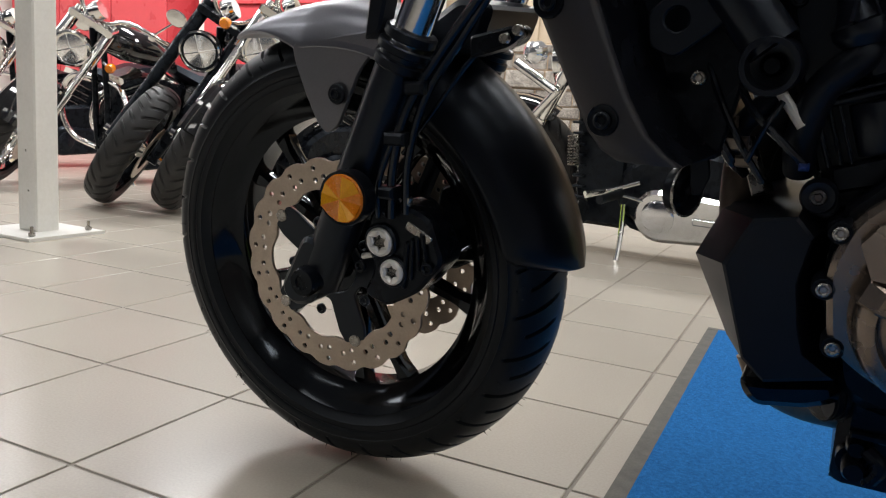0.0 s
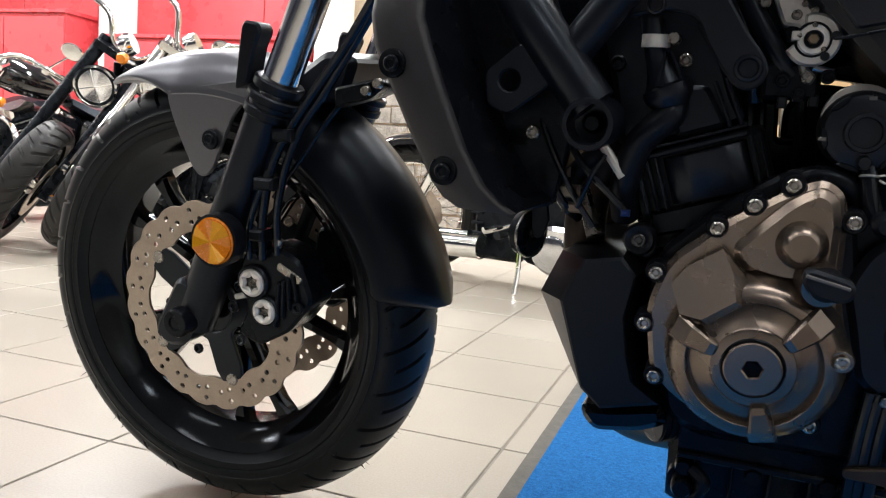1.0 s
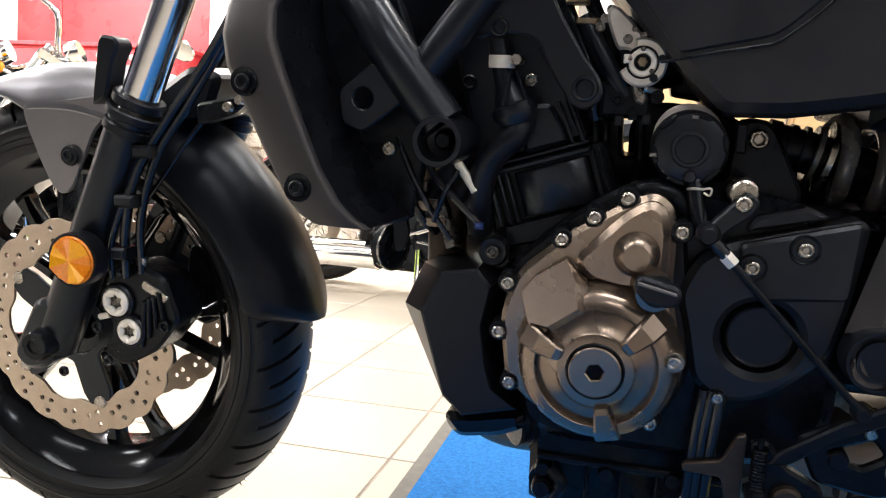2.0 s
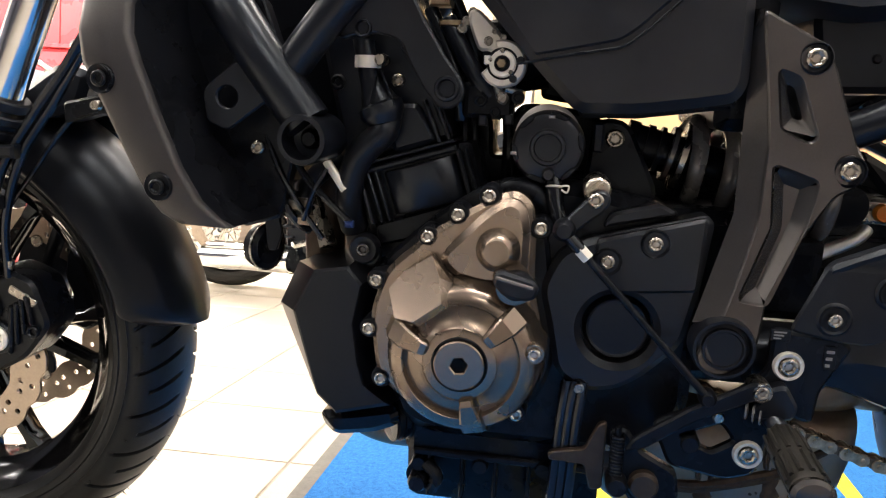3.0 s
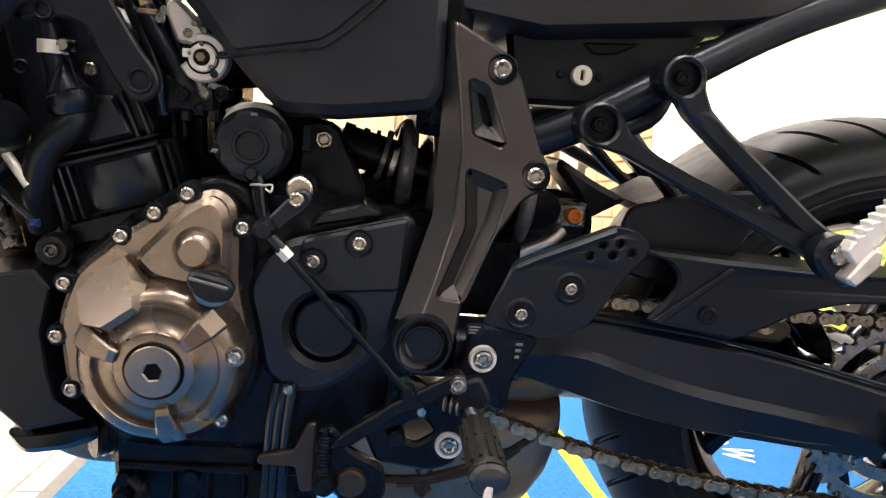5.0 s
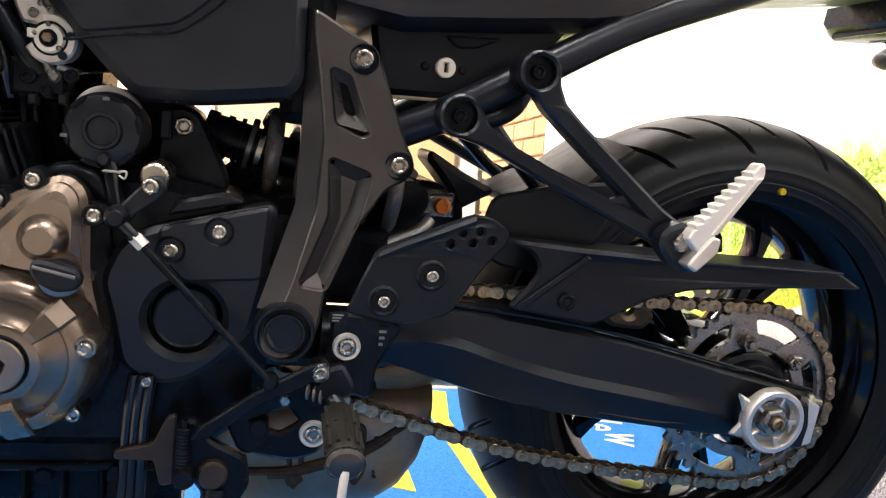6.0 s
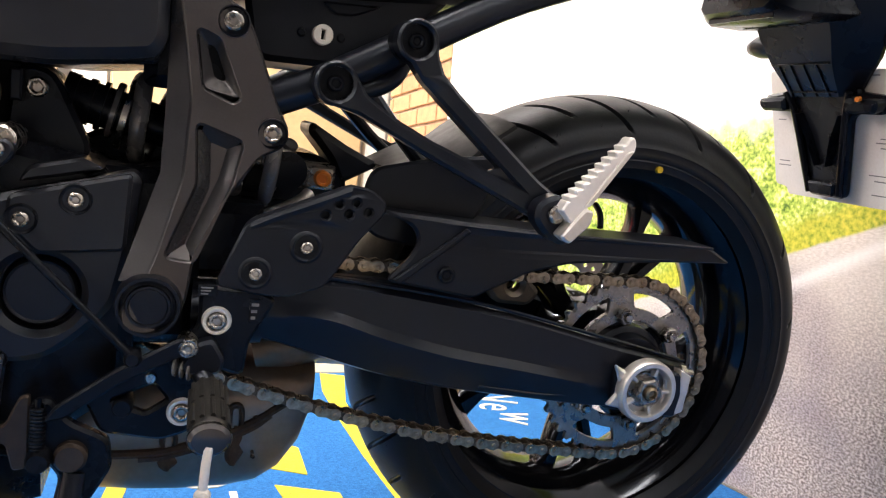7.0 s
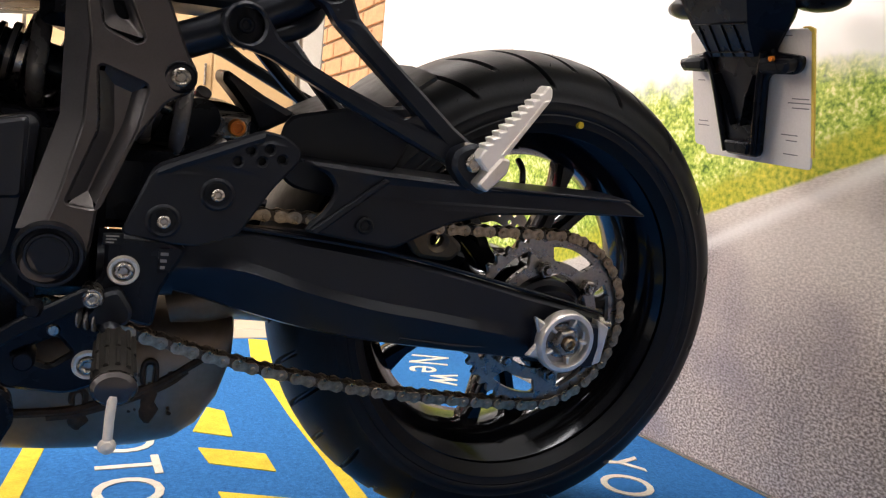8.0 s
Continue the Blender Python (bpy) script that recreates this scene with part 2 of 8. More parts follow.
    tinted = blend(over(noise_of(3.2, 2.0), 0.56, 0.12), asphalt, blend(over(noise_of(210.0, 6.0, (1, 1, 1.5)), 0.5, 0.12), (0.16, 0.13, 0.14), (0.46, 0.40, 0.42)))
    lined = blend(num("MULTIPLY", num("MULTIPLY", over(line, 0.0, 0.010), num("SUBTRACT", 1.0, over(line, 0.024, 0.014))), 0.6), tinted, (0.93, 0.92, 0.89))
    grass = blend(over(num("SUBTRACT", z, num("ADD", road, num("MULTIPLY", rough_edge, 0.5))), 0.055, 0.02), meadow, leaves)
    green = blend(over(num("SUBTRACT", z, hedge), -0.01, 0.035), grass, sky_col)
    full = blend(over(num("SUBTRACT", z, num("ADD", road, num("MULTIPLY", rough_edge, 0.12))), 0.0, 0.004), lined, green)
    nt.links.new(full, b.inputs["Base Color"])
    b.inputs["Roughness"].default_value = 0.3
    return m


POSTER = poster_material()

# ---- shape helpers ----
from mathutils.geometry import tessellate_polygon


def mesh_of(name, verts, faces, smooth=35):
    me = bpy.data.meshes.new(name)
    me.from_pydata([tuple(v) for v in verts], [], faces)
    bm = bmesh.new()
    bm.from_mesh(me)
    bmesh.ops.recalc_face_normals(bm, faces=bm.faces)
    bm.to_mesh(me)
    bm.free()
    me.polygons.foreach_set("use_smooth", [True] * len(me.polygons))
    me.set_sharp_from_angle(angle=radians(smooth))
    return me


def part(name, me, mat, parent=None, label="", m=None):
    """One mesh object, under a thing or a part where a parent is given."""
    if mat and not me.materials:
        me.materials.append(mat)
    ob = new(name, me)
    if parent:
        ob.parent = parent
    if m is not None:
        ob.matrix_basis = m
    return tagged(ob, label)


def thing(name, label, category, m=None, group="", kind=""):
    """An Empty at a thing's base, which carries its parts."""
    ob = new(name)
    ob.empty_display_size = 0.1
    if m is not None:
        ob.matrix_basis = m
    return tagged(ob, label, category, group, kind)


def merged(*meshes):
    verts, faces = [], []
    for me in meshes:
        n = len(verts)
        verts += [v.co.copy() for v in me.vertices]
        faces += [tuple(i + n for i in p.vertices) for p in me.polygons]
    return mesh_of(meshes[0].name, verts, faces)


def moved(me, m):
    me.transform(m)
    return me


def slanted(me, fn):
    for v in me.vertices:
        v.co = fn(v.co)
    return me


def arc(cx, cz, r, a0=0, a1=360, n=24):
    full = abs(a1 - a0) >= 360
    k = n if full else n - 1
    return [(cx + r * math.cos(radians(a0 + (a1 - a0) * i / k)), cz + r * math.sin(radians(a0 + (a1 - a0) * i / k))) for i in range(n)]


def fillet(pts, r=0.006, n=4):
    """The outline with each corner rounded."""
    out, c = [], len(pts)
    for i in range(c):
        a, b, d = Vector(pts[i - 1]), Vector(pts[i]), Vector(pts[(i + 1) % c])
        u, w = a - b, d - b
        k = min(r, 0.45 * u.length, 0.45 * w.length)
        p, q = b + u.normalized() * k, b + w.normalized() * k
        for j in range(n):
            t = j / (n - 1)
            out.append(tuple((1 - t) ** 2 * p + 2 * t * (1 - t) * b + t * t * q))
    return out


def inset(loop, d):
    """The closed loop moved inwards by d (outwards for holes, which run the other way)."""
    out, c = [], len(loop)
    for i in range(c):
        a, b, e = Vector(loop[i - 1]), Vector(loop[i]), Vector(loop[(i + 1) % c])
        u, w = (b - a), (e - b)
        if u.length < 1e-7 or w.length < 1e-7:
            n = Vector((-(e - a).y, (e - a).x)).normalized()
            out.append(tuple(b + n * d))
            continue
        n1, n2 = Vector((-u.y, u.x)).normalized(), Vector((-w.y, w.x)).normalized()
        n = n1 + n2
        n = n / max(0.35, n.length_squared / 2) if n.length > 1e-6 else n1
        out.append(tuple(b + n * d))
    return out


def area_of(loop):
    return sum(a[0] * b[1] - b[0] * a[1] for a, b in zip(loop, loop[1:] + loop[:1])) / 2


def plate(outline, y0, y1, bevel=0.002, holes=(), r=0.006):
    """A plate that stands in the xz plane from y0 (its face) to y1, with rounded corners, bevelled edges and holes."""
    loops = [fillet(outline, r) if r else list(outline)] + [list(h) for h in holes]
    loops = [l if (area_of(l) > 0) == (i == 0) else l[::-1] for i, l in enumerate(loops)]
    s = 1 if y1 > y0 else -1
    layers = [(y0, bevel), (y0 + s * bevel, 0.0), (y1 - s * bevel, 0.0), (y1, bevel)]
    verts, faces, starts = [], [], []
    for y, d in layers:
        row = []
        for l in loops:
            row.append(len(verts))
            verts += [(p[0], y, p[1]) for p in (inset(l, d) if d else l)]
        starts.append(row)
    for k in range(3):
        for l, a, b in zip(loops, starts[k], starts[k + 1]):
            n = len(l)
            faces += [(a + i, a + (i + 1) % n, b + (i + 1) % n, b + i) for i in range(n)]
    for k in (0, 3):
        flat = [[Vector((verts[st + i][0], verts[st + i][2], 0)) for i in range(len(l))] for l, st in zip(loops, starts[k])]
        base = starts[k][0]
        faces += [tuple(base + i for i in t) for t in tessellate_polygon(flat)]
    return mesh_of("plate", verts, faces)


def lathe(profile, c=(0, 0), segs=48, wave=None):
    """A body turned about an axis that runs along y through c; profile: rows of (radius, y)."""
    verts, faces, n = [], [], len(profile)
    for i in range(segs):
        a = 2 * math.pi * i / segs
        for rr, y in profile:
            k = rr + (wave(a, rr) if wave else 0)
            verts.append((c[0] + k * math.cos(a), y, c[1] + k * math.sin(a)))
    for i in range(segs):
        j = (i + 1) % segs
        faces += [(i * n + k, i * n + k + 1, j * n + k + 1, j * n + k) for k in range(n - 1)]
    if profile[0][0] > 1e-6 and profile[0] != profile[-1]:
        faces.append(tuple(i * n for i in range(segs)))
    if profile[-1][0] > 1e-6 and profile[0] != profile[-1]:
        faces.append(tuple(i * n + n - 1 for i in range(segs)))
    me = mesh_of("turned", verts, faces)
    return me


def curve_points(pts, per=6):
    """A smooth way through the points."""
    p = [Vector(q) for q in pts]
    p = [2 * p[0] - p[1]] + p + [2 * p[-1] - p[-2]]
    out = []
    for i in range(1, len(p) - 2):
        for j in range(per):
            t = j / per
            out.append(0.5 * ((2 * p[i]) + (p[i + 1] - p[i - 1]) * t + (2 * p[i - 1] - 5 * p[i] + 4 * p[i + 1] - p[i + 2]) * t * t + (3 * p[i] - p[i - 1] - 3 * p[i + 1] + p[i + 2]) * t ** 3))
    out.append(p[-2])
    return out


def tube(pts, r, segs=12, per=6, hollow=0.0, ends=True):
    """A round bar along the points; r: one radius or one for each end."""
    way = curve_points(pts, per) if per > 1 else [Vector(q) for q in pts]
    r0, r1 = r if isinstance(r, tuple) else (r, r)
    verts, faces = [], []
    t0 = (way[1] - way[0]).normalized()
    side = t0.orthogonal().normalized()
    for i, q in enumerate(way):
        t = (way[min(i + 1, len(way) - 1)] - way[max(i - 1, 0)]).normalized()
        side = (side - t * side.dot(t)).normalized()
        other = t.cross(side)
        k = r0 + (r1 - r0) * i / (len(way) - 1)
        verts += [q + k * (math.cos(2 * math.pi * j / segs) * side + math.sin(2 * math.pi * j / segs) * other) for j in range(segs)]
    for i in range(len(way) - 1):
        faces += [(i * segs + j, i * segs + (j + 1) % segs, (i + 1) * segs + (j + 1) % segs, (i + 1) * segs + j) for j in range(segs)]
    if ends:
        faces += [tuple(range(segs)), tuple(range(len(verts) - segs, len(verts)))]
    return mesh_of("bar", verts, faces)


def loft(rings, closed=True, caps=True, smooth=35):
    """A skin over rings with the same number of points each."""
    n = len(rings[0])
    verts = [p for ring in rings for p in ring]
    faces = []
    for i in range(len(rings) - 1):
        faces += [(i * n + j, i * n + (j + 1) % n, (i + 1) * n + (j + 1) % n, (i + 1) * n + j) for j in range(n if closed else n - 1)]
    if caps and closed:
        faces += [tuple(range(n)), tuple(range(len(verts) - n, len(verts)))]
    return mesh_of("skin", verts, faces, smooth)


def block(x0, x1, y0, y1, z0, z1, bevel=0.003):
    return plate([(x0, z0), (x1, z0), (x1, z1), (x0, z1)], y0, y1, bevel, r=0)


def hexagon(cx, cz, r, turn=0):
    return arc(cx, cz, r, turn, turn + 360, 6)


def bolt_mesh(r, h, socket=True):
    """An Allen bolt's head at the origin, looking along -y."""
    n = 20
    hole = [hexagon(0, 0, r * 0.5, 15)] if socket else []
    head = plate(arc(0, 0, r, n=n), -h, 0, r * 0.18, holes=hole, r=0)
    floor_cap = plate(hexagon(0, 0, r * 0.5, 15), -h * 0.45, 0, 0.0002, r=0)
    return merged(head, floor_cap) if socket else head


BOLTS = {}


def bolt(x, y, z, r, parent, mat=None, h=None, label="", name="bolt"):
    mat = mat or STEEL
    key = (round(r, 4), mat.name, h)
    if key not in BOLTS:
        BOLTS[key] = bolt_mesh(r, h or r * 0.8)
    return part(name, BOLTS[key], mat, parent, label, Matrix.Translation((x, y, z)))


def writing(text, size, depth, mat, name, parent=None, m=None):
    """Raised letters in the built-in font."""
    cu = bpy.data.curves.new(name, "FONT")
    cu.body, cu.size, cu.extrude, cu.align_x, cu.align_y = text, size, depth, "CENTER", "CENTER"
    cu.resolution_u = 4
    ob = bpy.data.objects.new(name, cu)
    scene.collection.objects.link(ob)
    me = bpy.data.meshes.new_from_object(ob.evaluated_get(bpy.context.evaluated_depsgraph_get()))
    bpy.data.objects.remove(ob)
    me.materials.clear()
    return part(name, me, mat, parent, "", m)

# ---- the room: floor, walls, ceiling ----
def setting(name, me, mat, label, m=None):
    return tagged(part(name, me, mat, None, label, m), label, kind="structure")


X0, X1, Y0, Y1 = -7.0, 2.04, -6.0, 6.6
TS, TSY = 0.3035, 0.314
floor = setting("floor", moved(block(X0, X1 + 1.2, Y0, Y1, -0.06, -0.002, 0.001), ROOM), GROUT, "grey grout bed under beige ceramic floor tiles")
# unseen ceiling and aisle walls are added; their tones shape the reflections
ceiling = setting("ceiling", moved(block(X0, X1 + 1.2, Y0, Y1, CEILING, CEILING + 0.08, 0.001), ROOM), CEILING_PAINT, "unseen showroom ceiling, blue-grey to cool the reflections")
setting("wall_back", moved(block(X0, X1 + 1.2, Y1, Y1 + 0.12, -0.06, CEILING, 0.001), ROOM), WALL_PAINT, "plain cream wall at the back of the showroom")
setting("wall_front", moved(block(X0, X1 + 1.2, Y0 - 0.12, Y0, -0.06, CEILING, 0.001), ROOM), DARK_WALL, "unseen wall behind the aisle, kept dark for the reflections")
setting("wall_side", moved(block(X0 - 0.12, X0, 0.6, Y1, -0.06, CEILING, 0.001), ROOM), WALL_PAINT, "plain cream side wall")
setting("wall_aisle", moved(block(X0 - 0.12, X0, Y0, 0.6, -0.06, CEILING, 0.001), ROOM), DARK_WALL, "unseen wall along the aisle, kept dark for the reflections")
WALL = Matrix.Translation((1.938, 0.069, 0)) @ Matrix.Rotation(radians(93.5), 4, "Z")   # local x runs along the wall
setting("wall_poster", block(-6.3, 1.89, -0.16, -0.004, -0.06, CEILING, 0.001), WALL_PAINT, "plain wall that carries the printed road picture", WALL)
setting("wall_end", moved(block(X1 + 1.2, X1 + 1.32, Y0, Y1, -0.06, CEILING, 0.001), ROOM), WALL_PAINT, "plain cream end wall")

poster = thing("poster", "glossy wall print of a country road and hedge", "poster", WALL)
part("sheet", block(-3.3, 1.885, -0.003, 0.0, 0.012, 2.6, 0.0005), POSTER, poster)
part("bottom_strip", block(-3.3, 1.885, 0.0005, 0.006, 0.0, 0.011, 0.0015), MAT_EDGE, poster, "thin dark strip along the foot of the print")

# assumed strip lights on the unseen ceiling
def assumed_ceiling_light(x, y):
    ob = thing("assumed_ceiling_light", "assumed white strip light with a glowing diffuser on the ceiling", "ceiling light", Matrix.Translation(in_room(x, y, CEILING - 0.07)) @ ROOM, "showroom strip lights")
    part("housing", block(-0.66, 0.66, -0.17, 0.17, 0.012, 0.07, 0.004), WHITE_PAINT, ob)
    part("diffuser", block(-0.63, 0.63, -0.145, 0.145, 0.0, 0.012, 0.003), DIFFUSER, ob)


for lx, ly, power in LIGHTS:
    assumed_ceiling_light(lx, ly)

# blue mat with printed road marks
mat_ob = thing("floor_mat", "blue pile mat with yellow road dashes and white lettering", "mat", ROOM.copy())
MX0, MX1, MY0, MY1 = 0.352, 1.955, -1.15, 1.22
part("blue_surface", block(MX0, MX1, MY0, MY1, 0.0, 0.008, 0.002), PILE_BLUE, mat_ob)
part("edge_strip", block(MX0 - 0.028, MX0 - 0.001, MY0, MY1, 0.0, 0.005, 0.0015), MAT_EDGE, mat_ob, "grey rubber edge strip of the mat")
part("edge_strip", block(MX0 - 0.028, MX1, MY1 + 0.001, MY1 + 0.025, 0.0, 0.005, 0.0015), MAT_EDGE, mat_ob)


def on_floor(me):
    return slanted(me, lambda v: Vector((v.x, v.z, -v.y)))


def printed(outline, mat, name, label=""):
    me = on_floor(plate(outline, -0.0095, -0.0070, 0.0005, r=0.004))
    return part(name, me, mat, mat_ob, label)


for k in range(5):
    y = -0.187 * k
    printed([(1.083, 0.380 + y), (1.184, 0.328 + y), (1.183, 0.247 + y), (1.089, 0.305 + y)], PILE_YELLOW, "dash")
printed([(1.086, 0.462), (1.148, 0.420), (1.160, 0.570), (1.132, 0.600)], PILE_YELLOW, "dash")
printed([(0.700, -0.5), (0.733, -0.5), (0.853, 0.410), (0.885, 0.66), (0.855, 0.68), (0.822, 0.410)], PILE_YELLOW, "road_line")
printed([(1.252, -0.5), (1.262, 0.128), (1.270, 0.28), (1.274, 0.52), (1.288, 0.79), (1.304, 1.01), (1.341, 1.212), (1.405, 1.180), (1.338, 0.90), (1.326, 0.72), (1.302, 0.50), (1.291, 0.26), (1.287, 0.12), (1.278, -0.5)], PILE_YELLOW, "road_line")
for text, x, y, size, turn in (("M", 0.966, 0.555, 0.138, 0), ("O", 0.966, 0.430, 0.138, 0), ("T", 0.966, 0.320, 0.138, 0), ("O", 0.960, 0.222, 0.138, 0), ("N", 1.760, 0.93, 0.15, -28), ("e", 1.715, 0.83, 0.15, -28), ("w", 1.725, 0.73, 0.15, -28), ("Y", 1.775, 0.155, 0.125, -23), ("O", 1.720, 0.062, 0.125, -23)):
    writing(text, size, 0.0007, PILE_WHITE, "letter", mat_ob, Matrix.Translation((x, y, 0.0088)) @ Matrix.Rotation(radians(turn - 90), 4, "Z"))

# ---- the black motorcycle, built upright along x (rear towards +x), then leaned on its stand ----
BIKE = Matrix.Translation((0.0, 0.058, 0.0)) @ Matrix.Rotation(radians(0.6), 4, "Z") @ Matrix.Rotation(radians(7.0), 4, "X")
bike = thing("motorcycle", "black naked motorcycle with bronze engine cover leaning on its stand", "motorcycle", BIKE)
FC = (-0.022, 0.306)                  # front axle at the brake discs
WC, FR = (-0.034, 0.309), 0.3005      # front wheel centre and tyre radius
RC, RR = (1.424, 0.332), 0.3300       # rear wheel centre and tyre radius


def tyre_mesh(c, radius, half, rim_r, count, skew, lo, hi, width, depth=0.0028, segs=900, cols=44, bend=1.0, alt=0.0, drop=0.05):
    """A tyre with its grooves cut into the tread."""
    segs = count * max(4, segs // count)
    ang = np.linspace(0, 2 * np.pi, segs, endpoint=False)
    v = np.linspace(-1, 1, cols)
    th = v * np.pi / 2 * 0.98
    crown = radius - drop * (1 - np.cos(th))
    y = half * np.sin(th)
    nr, ny = np.cos(th) / drop, np.sin(th) / half
    nl = np.sqrt(nr ** 2 + ny ** 2)
    rr = np.repeat(crown[None, :], segs, 0)
    # the rows of the mesh run along the grooves
    a2 = ang[:, None] - skew * np.abs(v)[None, :] ** bend * 2 * np.pi / count
    v2 = np.repeat(v[None, :], segs, 0)
    u = np.repeat((ang * count / (2 * np.pi))[:, None], cols, 1) + 1e-6 + np.where(v2 < 0, 0.5, 0.0)
    k = np.floor(u)
    f = u - k - 0.5
    top = hi - alt * (np.mod(k, 2))
    mask = np.clip((width - np.abs(f)) / (width * 0.35), 0, 1) * np.clip((np.abs(v2) - lo) / 0.03, 0, 1) * np.clip((top - np.abs(v2)) / 0.03, 0, 1)
    rr = rr - depth * mask * (nr / nl)[None, :]
    yy = y[None, :] - depth * mask * (ny / nl)[None, :]
    # side walls down to the rim on both sides
    edge_r = crown[0]
    side = [(edge_r - (edge_r - rim_r) * t, half * (1.0 + 0.06 * math.sin(t * math.pi) - 0.16 * t * t)) for t in (0.10, 0.14, 0.16, 0.30, 0.42, 0.46, 0.50, 0.66, 0.70, 0.74, 0.88, 0.94, 1.0)]
    for j, d in ((1, 0.0010), (5, -0.0014), (8, 0.0012), (11, -0.0010)):
        side[j] = (side[j][0], side[j][1] + d)
    prof_r = [np.full(segs, r) for r, _ in reversed(side)] + [rr[:, i] for i in range(cols)] + [np.full(segs, r) for r, _ in side]
    prof_y = [np.full(segs, -w) for _, w in reversed(side)] + [yy[:, i] for i in range(cols)] + [np.full(segs, w) for _, w in side]
    n = len(prof_y)
    A = np.concatenate([np.repeat(a2[:, :1], len(side), 1), a2, np.repeat(a2[:, -1:], len(side), 1)], 1)
    R, Y = np.stack(prof_r, 1), np.stack(prof_y, 1)
    verts = np.stack([c[0] + R * np.cos(A), Y, c[1] + R * np.sin(A)], -1).reshape(-1, 3)
    i = np.arange(segs)[:, None]
    j = np.arange(n - 1)[None, :]
    nx = (i + 1) % segs
    faces = np.stack([i * n + j, i * n + j + 1, nx * n + j + 1, nx * n + j], -1).reshape(-1, 4)
    me = bpy.data.meshes.new("tyre")
    me.from_pydata(verts.tolist(), [], faces[:, ::-1].tolist())
    me.polygons.foreach_set("use_smooth", [True] * len(me.polygons))
    me.set_sharp_from_angle(angle=radians(50))
    return me


def hairs(c, radius, half, count, seed):
    """The small moulding hairs of a new tyre."""
    rnd = random.Random(seed)
    verts, faces = [], []
    for _ in range(count):
        a, v = rnd.uniform(0, 2 * math.pi), rnd.choice((-0.93, -0.8, -0.55, 0.0, 0.5, 0.8, 0.93)) + rnd.uniform(-0.03, 0.03)
        r = radius - (0.058 if half > 0.08 else 0.042) * (1 - math.cos(v * math.pi / 2 * 0.98)) - 0.001
        y = half * math.sin(v * math.pi / 2 * 0.98)
        out = Vector((math.cos(a), v * 0.7, math.sin(a))).normalized()
        p = Vector((c[0] + r * math.cos(a), y, c[1] + r * math.sin(a)))
        q = p + out * rnd.uniform(0.005, 0.011) + Vector((rnd.uniform(-1, 1), rnd.uniform(-1, 1), rnd.uniform(-1, 1))) * 0.002
        s = out.orthogonal().normalized() * 0.0006
        t = out.cross(s).normalized() * 0.0006
        k = len(verts)
        verts += [p + s, p - s + t, p - s - t, q]
        faces += [(k, k + 1, k + 3), (k + 1, k + 2, k + 3), (k + 2, k, k + 3)]
    return mesh_of("hairs", verts, faces)


def rim_mesh(c, rim_r, half):
    """The wheel's barrel with two flanges and a drop centre."""
    p = [(rim_r, -half), (rim_r + 0.004, -half - 0.001), (rim_r + 0.005, -half + 0.004), (rim_r - 0.006, -half + 0.010), (rim_r - 0.012, -half + 0.022), (rim_r - 0.026, -half * 0.45),
         (rim_r - 0.026, half * 0.45), (rim_r - 0.012, half - 0.022), (rim_r - 0.006, half - 0.010), (rim_r + 0.005, half - 0.004), (rim_r + 0.004, half + 0.001), (rim_r, half),
         (rim_r - 0.013, half - 0.012), (rim_r - 0.020, half - 0.022), (rim_r - 0.033, half * 0.4), (rim_r - 0.035, 0.0), (rim_r - 0.033, -half * 0.4), (rim_r - 0.020, -half + 0.022), (rim_r - 0.013, -half + 0.012), (rim_r, -half)]
    return lathe(p, c, 120)


def spoke_mesh(c, r0, r1, ang, w0, w1, d0, d1, lean=0.0, flare=0.016):
    """One tapered cast spoke with a flared foot at the rim."""
    rings = []
    for t in (0.0, 0.15, 0.5, 0.8, 0.93, 1.0):
        r = r0 + (r1 - r0) * t
        a = radians(ang) + lean * (1 - t)
        w = w0 + (w1 - w0) * t + (flare * max(0, t - 0.8) / 0.2) + 0.006 * max(0, 0.15 - t) / 0.15
        d = d0 + (d1 - d0) * t
        u, tn = Vector((math.cos(a), 0, math.sin(a))), Vector((-math.sin(a), 0, math.cos(a)))
        o = Vector((c[0], 0, c[1])) + u * r
        ring = []
        for s, q in ((-1, -0.6), (-0.6, -1), (0.6, -1), (1, -0.6), (1, 0.6), (0.6, 1), (-0.6, 1), (-1, 0.6)):
            ring.append(o + tn * (s * w / 2) + Vector((0, q * d / 2, 0)))
        rings.append(ring)
    return loft(rings)


def disc_mesh(c, r_out, r_in, y, waves, th=0.0045, rows=3, per=10):
    """A wave brake disc with drilled holes and a scalloped inner edge."""
    k = waves * 12
    outer = [(c[0] + (r_out - 0.0045 * (0.5 + 0.5 * math.cos(waves * a)) ** 2) * math.cos(a), c[1] + (r_out - 0.0045 * (0.5 + 0.5 * math.cos(waves * a)) ** 2) * math.sin(a)) for a in (2 * math.pi * i / k for i in range(k))]
    inner = [(c[0] + (r_in - 0.006 * math.sin(5 * a) ** 4) * math.cos(a), c[1] + (r_in - 0.006 * math.sin(5 * a) ** 4) * math.sin(a)) for a in (2 * math.pi * i / 90 for i in range(90))]
    holes = [inner]
    for g in range(waves * 2):
        a = 2 * math.pi * (g + 0.5) / (waves * 2)
        for q in range(rows):
            rr = r_in + (r_out - r_in) * (0.2 + 0.6 * ((q + 0.5 * (g % 2)) % rows) / rows)
            if (g + q) % 2:
                b = a + (0.02 if q % 2 else -0.02)
                holes.append(arc(c[0] + rr * math.cos(b), c[1] + rr * math.sin(b), 0.0034, n=10))
    return plate(outer, y - th / 2, y + th / 2, 0.0005, holes, r=0)


